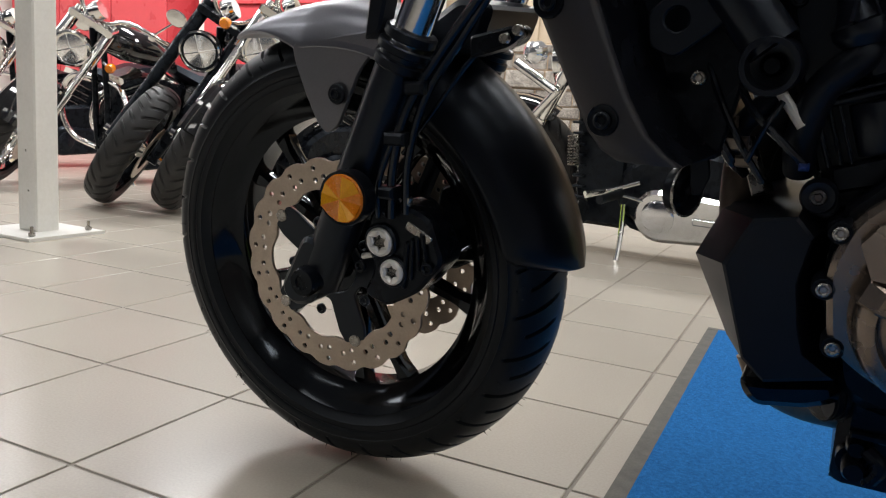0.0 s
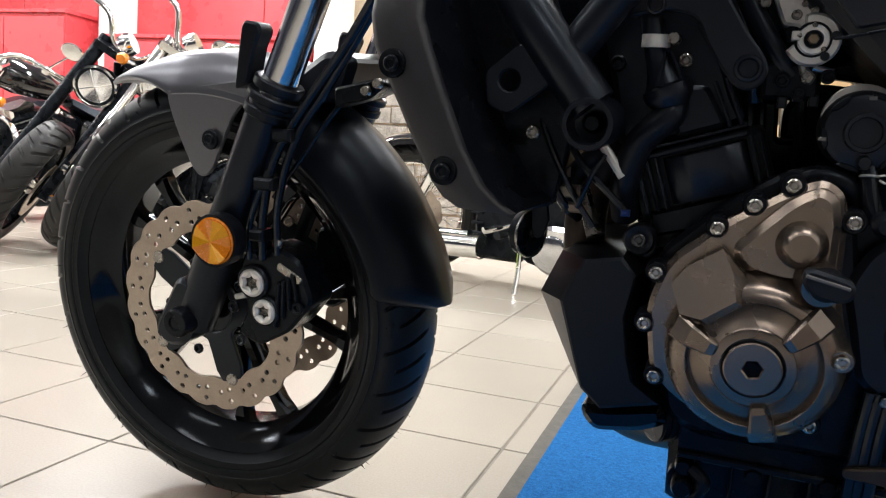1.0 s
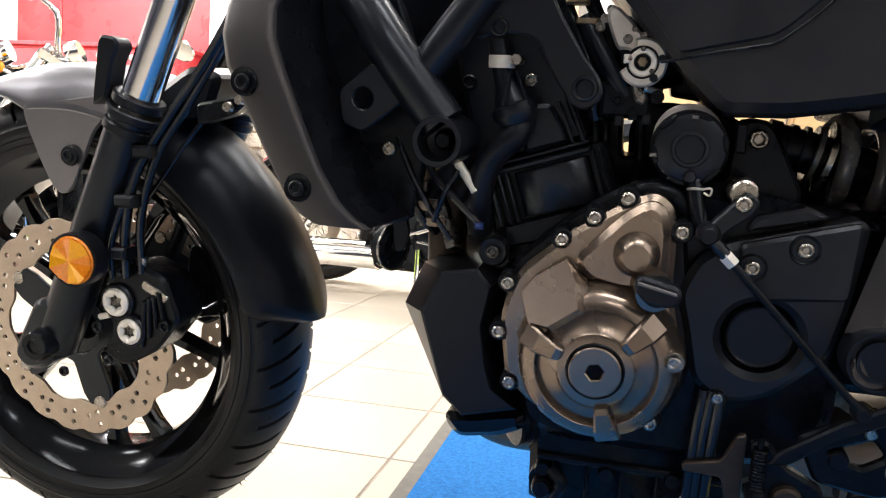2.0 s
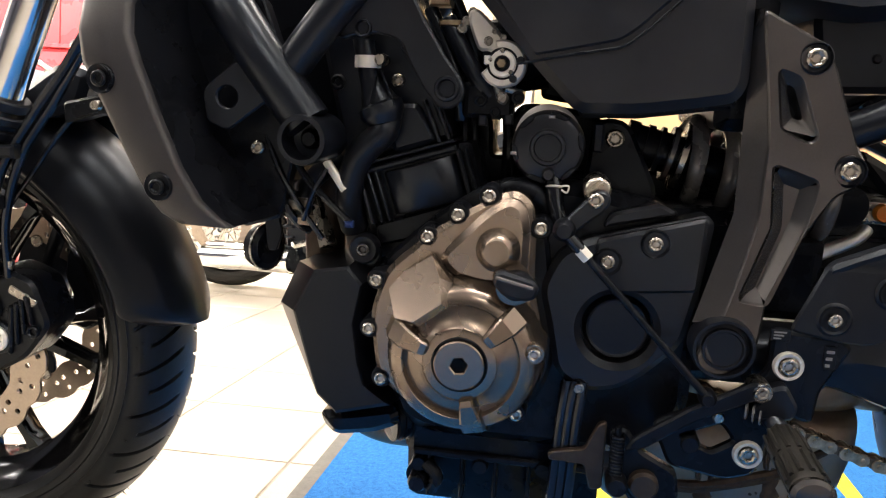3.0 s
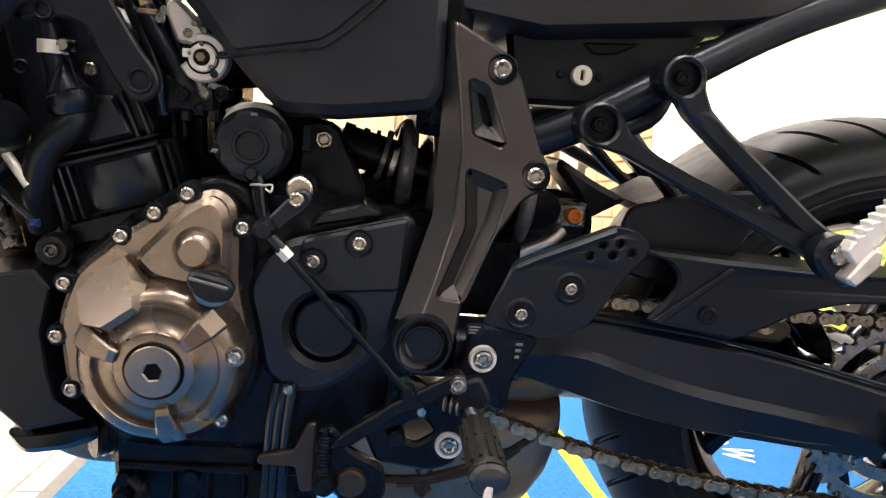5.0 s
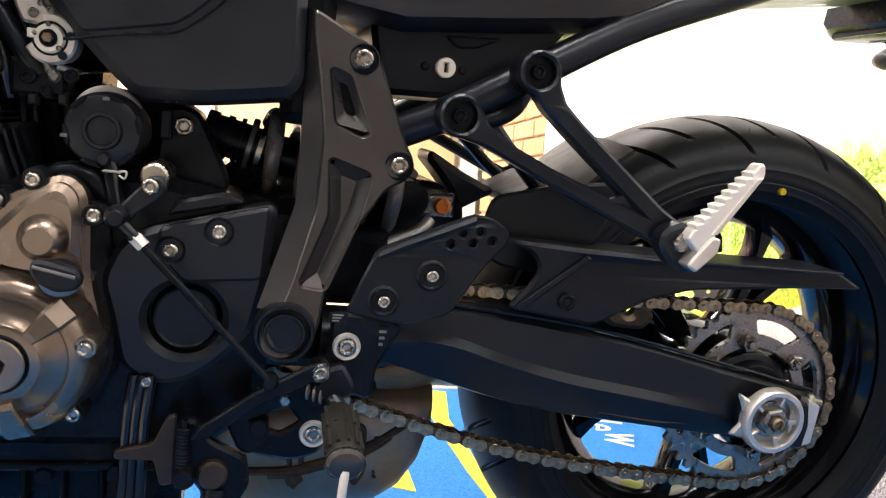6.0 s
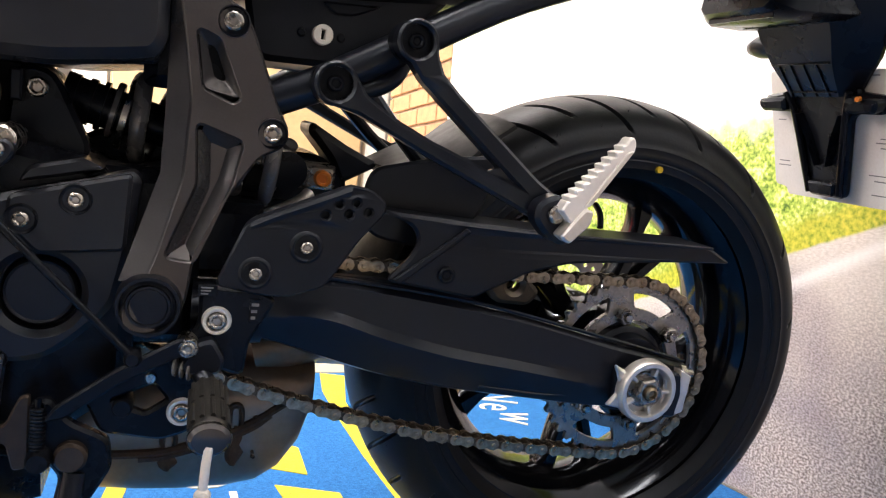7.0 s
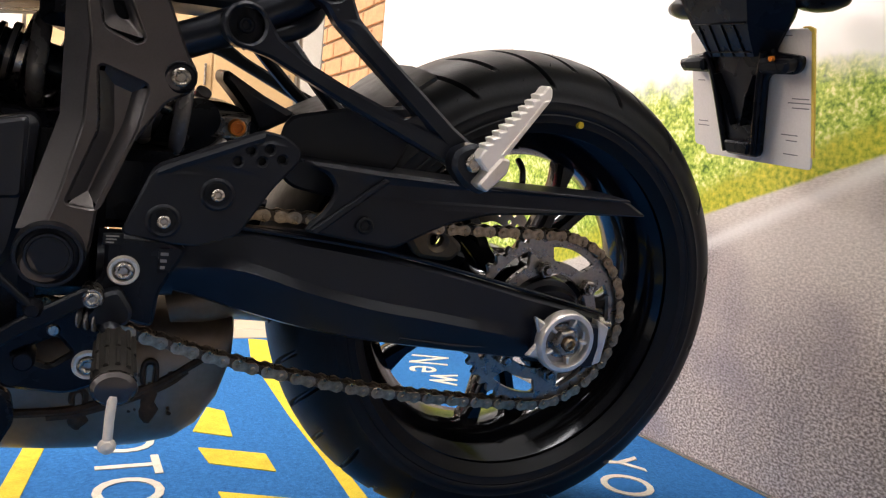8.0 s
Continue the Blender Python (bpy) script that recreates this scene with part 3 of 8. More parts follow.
# front wheel
front_wheel = part("front_wheel", rim_mesh(WC, 0.222, 0.050), GLOSS, bike, "gloss black cast front wheel")
tyre = part("tyre", tyre_mesh(WC, FR, 0.061, 0.222, 58, 1.2, 0.16, 0.93, 0.085, 0.0045, 1700, 52, bend=0.8, alt=0.25, drop=0.042), RUBBER, front_wheel, "new road tyre with slanted grooves")
tagged(part("tyre_hairs", hairs(WC, FR, 0.061, 150, 3), RUBBER, front_wheel), kind="stuff")
for i in range(10):
    part("spoke", spoke_mesh(WC, 0.045, 0.196, 14 + 36 * i + (6 if i % 2 else -6), 0.020, 0.014, 0.034, 0.026, 0.12 if i % 2 else -0.12), GLOSS, front_wheel)
part("hub", lathe([(0.020, -0.075), (0.036, -0.07), (0.046, -0.052), (0.050, -0.03), (0.048, 0.03), (0.046, 0.052), (0.036, 0.07), (0.020, 0.075)], FC, 40), GLOSS, front_wheel)
for y in (-0.071, 0.071):
    part("brake_disc", disc_mesh(FC, 0.143, 0.103, y, 20), DISC, front_wheel, "drilled wave brake disc of brushed steel")
    star = [(FC[0] + r * math.cos(radians(a)), FC[1] + r * math.sin(radians(a))) for i in range(5) for r, a in ((0.046, 72 * i - 26), (0.088, 72 * i - 14), (0.104, 72 * i - 9), (0.104, 72 * i + 9), (0.088, 72 * i + 14), (0.046, 72 * i + 26))]
    s = -1 if y < 0 else 1
    part("disc_carrier", plate(star, y - 0.003, y + 0.003, 0.0015, [arc(*FC, 0.034, n=28)], 0.004), SATIN, front_wheel)
    for i in range(5):
        a = radians(72 * i)
        me = lathe([(0.0035, -0.004), (0.0078, -0.0045), (0.0088, -0.003), (0.0088, 0.003), (0.0035, 0.004)], (0, 0), 18)
        part("disc_button", me, STEEL, front_wheel, "", Matrix.Translation((FC[0] + 0.101 * math.cos(a), y, FC[1] + 0.101 * math.sin(a))))
        b = a + radians(36)
        bolt(FC[0] + 0.062 * math.cos(b), y + s * 0.003 if s < 0 else y, FC[1] + 0.062 * math.sin(b), 0.007, front_wheel, SATIN)

front_wheel.location.y = 0.016

# fork legs
RAKE = Vector((0.41, 0, 0.912)).normalized()


def fork_leg(side):
    y = side * 0.108
    base = Vector((FC[0] + 0.022, y, FC[1] + 0.012))
    leg = part("fork_leg", tube([base + RAKE * d for d in (-0.015, 0.06, 0.16, 0.29)], 0.0262, 28, 3), SATIN, bike, "satin black fork leg")
    part("chrome_tube", tube([base + RAKE * d for d in (0.28, 0.5, 0.62)], 0.0205, 28, 2), TUBE_CHROME, leg, "chrome fork tube")
    turn = RAKE.to_track_quat("Y", "Z").to_matrix().to_4x4()
    for d, r, h in ((0.275, 0.0295, 0.012), (0.292, 0.0315, 0.010), (0.307, 0.029, 0.012)):
        part("seal_ring", lathe([(0.0206, -h / 2), (r - 0.002, -h / 2), (r, -h / 3), (r, h / 3), (r - 0.002, h / 2), (0.0206, h / 2)], (0, 0), 36), MATTE, leg, "", Matrix.Translation(base + RAKE * d) @ turn)
    foot = [(FC[0] - 0.030, FC[1] - 0.012), (FC[0] - 0.012, FC[1] - 0.032), (FC[0] + 0.020, FC[1] - 0.026), (FC[0] + 0.052, FC[1] + 0.050), (FC[0] + 0.01, FC[1] + 0.062)]
    part("axle_clamp", plate(foot, y - 0.024, y + 0.022, 0.006, r=0.012), SATIN, leg)
    cap = lathe([(0.0, -0.042), (0.008, -0.042), (0.009, -0.044), (0.016, -0.044), (0.0185, -0.040), (0.0185, 0.0)], (0, 0), 30)
    if side > 0:
        cap.transform(Matrix.Diagonal((1, -1, 1, 1)))
    part("axle_cap", cap, DEEP, leg, "", Matrix.Translation((FC[0] + 0.019, y - 0.004 * side, FC[1] + 0.007)))
    guard = [(0.090, 0.592), (0.110, 0.600), (0.120, 0.640), (0.129, 0.656), (0.125, 0.665), (0.107, 0.668), (0.102, 0.662)]
    part("tube_guard", plate([(x - 0.016, z) for x, z in guard], y - 0.014, y + 0.014, 0.003, r=0.006), MATTE, leg, "black plastic tube guard")
    return leg


left_leg, right_leg = fork_leg(-1), fork_leg(1)
reflector = part("reflector", lathe([(0.0, -0.010), (0.024, -0.009), (0.0262, -0.006), (0.0262, 0.0)], (0, 0), 40), AMBER, left_leg, "round amber reflector", Matrix.Translation((0.067, -0.150, 0.4245)) @ Matrix.Scale(1.07, 4))
part("reflector_rim", lathe([(0.0255, -0.0068), (0.0285, -0.0075), (0.0292, -0.004), (0.0285, 0.012), (0.0, 0.012)], (0, 0), 40), MATTE, left_leg, "", Matrix.Translation((0.067, -0.150, 0.4245)) @ Matrix.Scale(1.07, 4))
# alternate fields get a brighter amber: the prism sparkle is in the colour
for i in range(6):
    a, w = radians(60 * i + 20), radians(60)
    field = mesh_of("field", [(0, -0.0125, 0), (0.0245 * math.cos(a), -0.0105 - 0.003 * (i % 2), 0.0245 * math.sin(a)), (0.0245 * math.cos(a + w / 2), -0.0100, 0.0245 * math.sin(a + w / 2)), (0.0245 * math.cos(a + w), -0.0135 + 0.003 * (i % 2), 0.0245 * math.sin(a + w)), (0, 0.0, 0)], [(0, 1, 2), (0, 2, 3), (4, 2, 1), (4, 3, 2), (0, 4, 1), (0, 3, 4)], 5)
    part("reflector_field", field, AMBER if i % 2 else AMBER_LIT, reflector)

# brake caliper on the rear of each leg
def caliper(side):
    y = side * 0.088
    out = [(0.060, 0.300), (0.092, 0.288), (0.135, 0.312), (0.168, 0.352), (0.150, 0.402), (0.112, 0.416), (0.072, 0.402), (0.066, 0.360), (0.078, 0.335)]
    ob = part("brake_caliper", plate(out, y + side * 0.024, y - side * 0.030, 0.004, r=0.010), DEEP, bike, "black four-piston brake caliper")
    if side < 0:
        for x, z, k0 in ((0.089, 0.369, 1.0), (0.105, 0.335, 0.9)):
            cap = plate(arc(0, 0, 0.0170 * k0, n=32), -0.010, 0.0, 0.0025, [[(0.0098 * k0 * (1.0 if k % 2 else 0.68) * math.cos(radians(30 * k)), 0.0098 * k0 * (1.0 if k % 2 else 0.68) * math.sin(radians(30 * k))) for k in range(12)]], r=0)
            part("piston_cap", cap, PEG_ALU, ob, "white zinc caliper plug with a star socket", Matrix.Translation((x, y - 0.024, z)))
            part("piston_collar", lathe([(0.0172 * k0, -0.004), (0.0195 * k0, -0.005), (0.0215 * k0, -0.003), (0.0215 * k0, 0.004)], (0, 0), 32), SATIN, ob, "", Matrix.Translation((x, y - 0.025, z)))
            part("piston_floor", lathe([(0.0, -0.004), (0.0105, -0.004), (0.0105, 0.0)], (0, 0), 20), STEEL, ob, "", Matrix.Translation((x, y - 0.025, z)))
        part("bridge", block(0.072, 0.150, y - 0.020, y + 0.05, 0.352, 0.366, 0.004), DEEP, ob)
        part("lug", plate([(0.04, 0.435), (0.075, 0.440), (0.108, 0.415), (0.098, 0.396), (0.06, 0.405)], y - 0.022, y - 0.008, 0.003, r=0.008), SATIN, ob)
        for x, z in ((0.066, 0.420), (0.150, 0.345), (0.098, 0.405), (0.060, 0.335)):
            bolt(x, y - 0.024, z, 0.0075, ob, DEEP)
        for k in range(4):
            part("caliper_fin", plate([(0.116 + 0.010 * k, 0.318 + 0.012 * k), (0.121 + 0.010 * k, 0.316 + 0.012 * k), (0.128 + 0.006 * k, 0.372 + 0.004 * k), (0.122 + 0.006 * k, 0.374 + 0.004 * k)], y - 0.029, y - 0.020, 0.0015, r=0.002), DEEP, ob)
        part("pad_pin", tube([(0.078, y - 0.027, 0.352), (0.064, y - 0.027, 0.348)], 0.0038, 10, 1), ZINC, ob)
        part("pad_spring", plate([(0.120, 0.388), (0.150, 0.372), (0.156, 0.380), (0.124, 0.398)], y - 0.026, y - 0.020, 0.001, r=0.003), STEEL, ob)
        part("bleed_nipple", tube([(0.118, y - 0.022, 0.405), (0.126, y - 0.024, 0.424)], 0.0042, 10, 1), STEEL, ob)
    return ob


caliper(-1), caliper(1)

# mudguard: grey front and black rear blade
def mudguard(a0, a1, n, r_of, half_of, drop_of, round_by):
    rings = []
    for i in range(n):
        t = i / (n - 1)
        a = radians(a0 + (a1 - a0) * t)
        ring = []
        for s in (-1.0, -0.97, -0.85, -0.6, -0.3, 0.0, 0.3, 0.6, 0.85, 0.97, 1.0):
            r = r_of(t) - drop_of(t) * abs(s) ** round_by
            ring.append((r, half_of(t) * math.sin(s * math.pi / 2 * 0.93)))
        inner = [(r - 0.004, y * 0.965) for r, y in reversed(ring)]
        rings.append([(FC[0] + r * math.cos(a), y, FC[1] + r * math.sin(a)) for r, y in ring + inner])
    return loft(rings, smooth=40)


mudguard_ob = part("front_mudguard", mudguard(119, 66, 30, lambda t: 0.3330 + 0.004 * t - 0.012 * max(0.0, 0.10 - t), lambda t: 0.050 + 0.040 * min(1, t * 2.2) ** 0.7, lambda t: 0.004 + 0.052 * min(1, t * 2.4) ** 1.4, 2.6), FENDER, bike, "matte grey metallic front mudguard")
blade = [(-0.060, 0.588), (0.060, 0.604), (0.075, 0.594), (0.040, 0.560), (0.008, 0.494), (-0.002, 0.485), (-0.014, 0.483), (-0.025, 0.494), (-0.042, 0.530), (-0.055, 0.564)]
for side in (-1, 1):
    part("side_blade", plate(blade, side * 0.0882, side * 0.082, 0.002, r=0.010), FENDER, mudguard_ob, "grey side blade of the mudguard")
    part("blade_bolt_seat", lathe([(0.006, -0.002), (0.011, -0.002), (0.0125, 0.0), (0.006, 0.003)], (0, 0), 24), MATTE, mudguard_ob, "", Matrix.Translation((0.0085, side * 0.0925, 0.5305)))
bolt(0.0085, -0.0905, 0.5305, 0.0075, mudguard_ob, DEEP)


def blade_half(t):
    return 0.076 * (1 - 0.62 * (max(0.0, t - 0.88) / 0.12) ** 2.6)


part("rear_blade", mudguard(72, 5.5, 40, lambda t: 0.3165 - 0.004 * math.sin(t * math.pi), blade_half, lambda t: 0.066 * (1 - 0.5 * (max(0.0, t - 0.9) / 0.1) ** 2), 2.0), MATTE, mudguard_ob, "matte black rear blade of the mudguard")
part("bridge_bracket", plate([(0.10, 0.600), (0.16, 0.640), (0.20, 0.630), (0.185, 0.590), (0.13, 0.575)], -0.075, 0.075, 0.008, r=0.012), MATTE, mudguard_ob)

mudguard_ob.location.y = 0.010

# brake hoses and wires
for pts, r in (([(0.105, -0.118, 0.400), (0.112, -0.125, 0.455), (0.128, -0.122, 0.520), (0.168, -0.115, 0.585), (0.215, -0.12, 0.640), (0.262, -0.13, 0.700)], 0.0055),
               ([(0.120, -0.110, 0.405), (0.128, -0.118, 0.470), (0.150, -0.115, 0.540), (0.190, -0.11, 0.600), (0.240, -0.12, 0.665), (0.28, -0.13, 0.72)], 0.005),
               ([(0.110, -0.10, 0.470), (0.150, -0.10, 0.520), (0.195, -0.09, 0.580), (0.235, -0.07, 0.592)], 0.0028),
               ([(0.092, -0.125, 0.400), (0.098, -0.13, 0.445), (0.120, -0.125, 0.505)], 0.0035)):
    part("brake_hose", tube(pts, r, 10, 7), CABLE, bike, "glossy black brake hose")
for x, y, z, w in ((0.118, -0.123, 0.490, 0.013), (0.140, -0.119, 0.545, 0.012), (0.106, -0.122, 0.430, 0.010)):
    part("hose_clip", block(x - w, x + w, y - 0.012, y + 0.012, z - 0.007, z + 0.007, 0.003), MATTE, bike)
part("hose_bracket", plate([(0.19, 0.575), (0.235, 0.588), (0.25, 0.60), (0.245, 0.610), (0.19, 0.598)], -0.10, -0.07, 0.003, r=0.005), DEEP, bike)
for x, z in ((0.232, 0.596), (0.246, 0.604)):
    part("clip_screw", lathe([(0.0, -0.006), (0.005, -0.006), (0.006, 0.0)], (0, 0), 12), STEEL, bike, "", Matrix.Translation((x, -0.102, z)))

# radiator and its side shroud
radiator = part("radiator", plate([(0.335, 0.70), (0.375, 0.71), (0.455, 0.50), (0.415, 0.488)], -0.155, 0.155, 0.004, r=0.004), RADIATOR, bike, "finned black radiator")
for i in range(26):
    t = i / 25
    p = Vector((0.337, 0, 0.695)).lerp(Vector((0.416, 0, 0.492)), t)
    part("fin", block(p.x - 0.004, p.x, -0.145, 0.145, p.z - 0.0012, p.z + 0.0012, 0.0004), RADIATOR, radiator)
RECESS_DISCS = ((0.3305, 0.6235), (0.3795, 0.5355))
SHROUD_ROWS = ((0.316, 0.735, 0.362, 0.735, 0.190), (0.309, 0.712, 0.354, 0.712, 0.214), (0.304, 0.688, 0.350, 0.686, 0.232), (0.303, 0.664, 0.353, 0.662, 0.2405), (0.308, 0.638, 0.363, 0.636, 0.2445), (0.325, 0.604, 0.378, 0.598, 0.2460), (0.346, 0.562, 0.397, 0.553, 0.2460), (0.364, 0.526, 0.414, 0.524, 0.2450), (0.374, 0.512, 0.428, 0.510, 0.2420), (0.386, 0.503, 0.440, 0.5015, 0.2370))


def shroud_ring(fx, fz, rx, rz, y, side):
    """Across the shroud: a rounded front edge, a nearly flat face and a thin returned rear edge."""
    ring = []
    for t, d in ((0.16, 0.030), (0.02, 0.022), (0.0, 0.012), (0.05, 0.0045), (0.16, 0.0010), (0.5, 0.0), (0.90, 0.0006), (0.97, 0.0025), (1.0, 0.006), (1.0, 0.026), (0.94, 0.028), (0.92, 0.008), (0.5, 0.006), (0.2, 0.008)):
        ring.append((fx + (rx - fx) * t, side * (y - d), fz + (rz - fz) * t))
    return ring


for side in (-1, 1):
    y = side * 0.246
    sh = part("radiator_shroud", loft([shroud_ring(*r, side) for r in SHROUD_ROWS], smooth=55), PANEL, bike, "charcoal plastic radiator shroud with two bolts")
    liner = [[(rx - 0.001, side * (y0 - 0.006), rz), (rx + 0.020, side * 0.135, rz + 0.004), (rx + 0.017, side * 0.134, rz + 0.004), (rx - 0.004, side * (y0 - 0.007), rz)] for fx, fz, rx, rz, y0 in SHROUD_ROWS]
    part("shroud_liner", loft(liner, smooth=40), DEEP, sh)
    if side < 0:
        # proud black discs stand in for the shade in the bolt recesses
        for x, z in RECESS_DISCS:
            part("bolt_cup", lathe([(0.0, y - 0.0010), (0.0085, y - 0.0010), (0.0105, y - 0.0014), (0.0118, y - 0.0020), (0.0126, y - 0.0008), (0.0127, y + 0.012)], (x, z), 30), DEEP, sh)
            bolt(x, y - 0.0008, z, 0.0070, sh, DEEP, 0.004)
# black panel stands in for the dark void behind the shroud
part("inner_panel", plate([(0.312, 0.700), (0.325, 0.78), (0.41, 0.78), (0.475, 0.60), (0.455, 0.50), (0.425, 0.492), (0.39, 0.520), (0.33, 0.625)], -0.158, -0.140, 0.002, r=0.01), DEEP, bike)
bracket = plate([(0.395, 0.618), (0.428, 0.645), (0.458, 0.612), (0.418, 0.582), (0.398, 0.590)], -0.193, -0.187, 0.0015, [arc(0.418, 0.612, 0.0095, n=18)], 0.006)
part("radiator_bracket", bracket, SATIN, bike)
bolt(0.433, -0.158, 0.566, 0.0065, bike, STEEL)
for x0, x1, z0, z1 in ((0.407, 0.428, 0.552, 0.572), (0.436, 0.450, 0.515, 0.545)):
    part("wire_box", block(x0, x1, -0.158, -0.13, z0, z1, 0.002), MATTE, bike)

# ---- frame, engine and covers ----
frame_ob = part("main_frame", merged(tube([(0.34, -0.06, 0.86), (0.385, -0.145, 0.735), (0.433, -0.178, 0.665), (0.490, -0.182, 0.592)], 0.0215, 20, 5),
                                     tube([(0.34, 0.06, 0.86), (0.385, 0.145, 0.735), (0.433, 0.178, 0.665), (0.490, 0.182, 0.592)], 0.0215, 20, 5)), SATIN, bike, "satin black tubular steel frame")
for side in (-1, 1):
    part("diagonal_tube", tube([(0.462, side * 0.176, 0.628), (0.512, side * 0.172, 0.694), (0.60, side * 0.16, 0.80)], 0.0165, 20, 4), SATIN, frame_ob)
    y = side * 0.205
    part("mount_tube", lathe([(0.0175, y), (0.0215, y), (0.0225, y - side * 0.003), (0.0225, side * 0.14), (0.0, side * 0.14), (0.0, y - side * 0.034), (0.017, y - side * 0.03), (0.0175, y)], (0.491, 0.578), 40), SATIN, frame_ob, "open frame mount tube")
    part("mount_bolt", lathe([(0.0, y - side * 0.02), (0.006, y - side * 0.02), (0.0095, y - side * 0.026), (0.0095, y - side * 0.036)], (0.491, 0.578), 12), DEEP, frame_ob)

engine = part("engine", plate([(0.565, 0.300), (0.60, 0.285), (0.80, 0.285), (0.85, 0.33), (0.85, 0.46), (0.82, 0.53), (0.72, 0.55), (0.64, 0.525), (0.56, 0.475), (0.545, 0.40)], -0.138, 0.138, 0.012, r=0.02), DEEP, bike, "black liquid-cooled twin engine")
part("oil_pan", loft([[(x, y * k, z) for x, y in ((0.575, -0.115), (0.585, -0.125), (0.76, -0.125), (0.775, -0.115), (0.775, 0.115), (0.76, 0.125), (0.585, 0.125), (0.575, 0.115))] for z, k in ((0.300, 1.0), (0.262, 0.98), (0.258, 0.88), (0.212, 0.84), (0.198, 0.78))]), DEEP, engine)
for i in range(5):
    part("pan_rib", block(0.60 + i * 0.034, 0.604 + i * 0.034, -0.128, -0.10, 0.215, 0.262, 0.0015), DEEP, engine)
part("pan_step", block(0.585, 0.765, -0.128, 0.128, 0.258, 0.266, 0.002), DEEP, engine)
for x, z in ((0.592, 0.262), (0.655, 0.266), (0.718, 0.27)):
    part("pan_lug", lathe([(0.0, -0.132), (0.007, -0.132), (0.0085, -0.126), (0.0085, -0.10)], (x, z - 0.012), 16), DEEP, engine)
part("drain_plug", lathe([(0.0, -0.140), (0.008, -0.140), (0.010, -0.136), (0.010, -0.118), (0.015, -0.118), (0.015, -0.10)], (0.592, 0.232), 20), DEEP, engine)
part("drain_pipe", tube([(0.60, -0.13, 0.252), (0.612, -0.135, 0.242), (0.606, -0.13, 0.225)], 0.007, 10, 4), DEEP, engine)

# cylinder block and head, tipped forwards
CYL = Matrix.Translation((0.588, 0, 0.50)) @ Matrix.Rotation(radians(-17.5), 4, "Y")


def cyl(me, name, label="", mat=None, parent=None):
    me.transform(CYL)
    return part(name, me, mat or DEEP, parent or engine, label)


cyl(plate([(-0.062, -0.03), (0.062, -0.03), (0.062, 0.064), (-0.062, 0.064)], -0.120, 0.12, 0.006, r=0.006), "cylinder_block")
barrel = []
for z, k in ((0.0130, 0.0), (0.0135, 0.92), (0.0155, 1.0), (0.0545, 1.0), (0.0560, 0.92), (0.0565, 0.0)):
    barrel.append([(0.010 + 0.0365 * math.cos(a), -0.118 - 0.019 * math.sin(a) ** 0.8 * k if 0.01 < a < 3.13 else -0.118, z) for a in (math.pi * i / 16 for i in range(17))])
cyl(loft(barrel, closed=False, caps=False, smooth=40), "cylinder_barrel", mat=SATIN)
for dx, w, lo in ((-0.0475, 0.004, 0.010), (-0.0385, 0.003, 0.010), (-0.0310, 0.0025, 0.010), (0.0520, 0.0035, -0.02), (0.0590, 0.003, -0.02)):
    cyl(plate([(dx - w + 0.001, lo), (dx + 0.001, lo), (dx, 0.060), (dx - w, 0.060)], -0.133, -0.11, 0.0015, r=0.001), "block_rib", mat=SATIN)
cyl(plate([(-0.052, -0.012), (0.050, -0.016), (0.048, 0.0125), (-0.048, 0.0105)], -0.128, -0.11, 0.003, r=0.003), "barrel_foot")
for z0, dz, dy in ((0.0585, 0.0065, 0.127), (0.0672, 0.003, 0.130)):
    cyl(plate([(-0.060, z0), (0.050, z0), (0.050, z0 + dz), (-0.060, z0 + dz)], -dy - 0.006, dy, 0.002, r=0.002), "gasket_rib", mat=SATIN)
cyl(plate([(-0.060, 0.07), (0.050, 0.07), (0.044, 0.10), (0.046, 0.17), (0.02, 0.205), (-0.05, 0.20)], -0.126, 0.122, 0.006, r=0.010), "cylinder_head", mat=SATIN)
cyl(plate([(-0.010, 0.072), (0.034, 0.072), (0.026, 0.110), (-0.004, 0.118)], -0.134, -0.12, 0.004, r=0.006), "head_boss", mat=SATIN)
for dx in (0.0375, 0.047):
    cyl(plate([(dx - 0.0035, 0.07), (dx, 0.07), (dx - 0.004, 0.112), (dx - 0.0075, 0.112)], -0.134, -0.12, 0.0012, r=0.001), "head_rib", mat=SATIN)
cyl(plate([(-0.045, 0.20), (0.03, 0.205), (0.03, 0.25), (-0.035, 0.25)], -0.11, 0.11, 0.01, r=0.012), "head_cover")
for x, z in ((0.045, 0.12), (0.052, 0.155), (-0.045, 0.15), (0.0, 0.19)):
    p = CYL @ Vector((x, -0.123, z))
    bolt(p.x, p.y, p.z, 0.0075, engine, DEEP)
for pts, r in (([(0.553, -0.140, 0.598), (0.551, -0.147, 0.586), (0.540, -0.149, 0.575), (0.527, -0.147, 0.560), (0.520, -0.144, 0.540), (0.515, -0.135, 0.515), (0.516, -0.12, 0.490)], 0.0132),
               ([(0.500, -0.11, 0.56), (0.47, -0.12, 0.53), (0.455, -0.10, 0.50)], 0.010)):
    part("coolant_hose", tube(pts, r, 16, 6), MATTE, bike, "black rubber coolant hose")
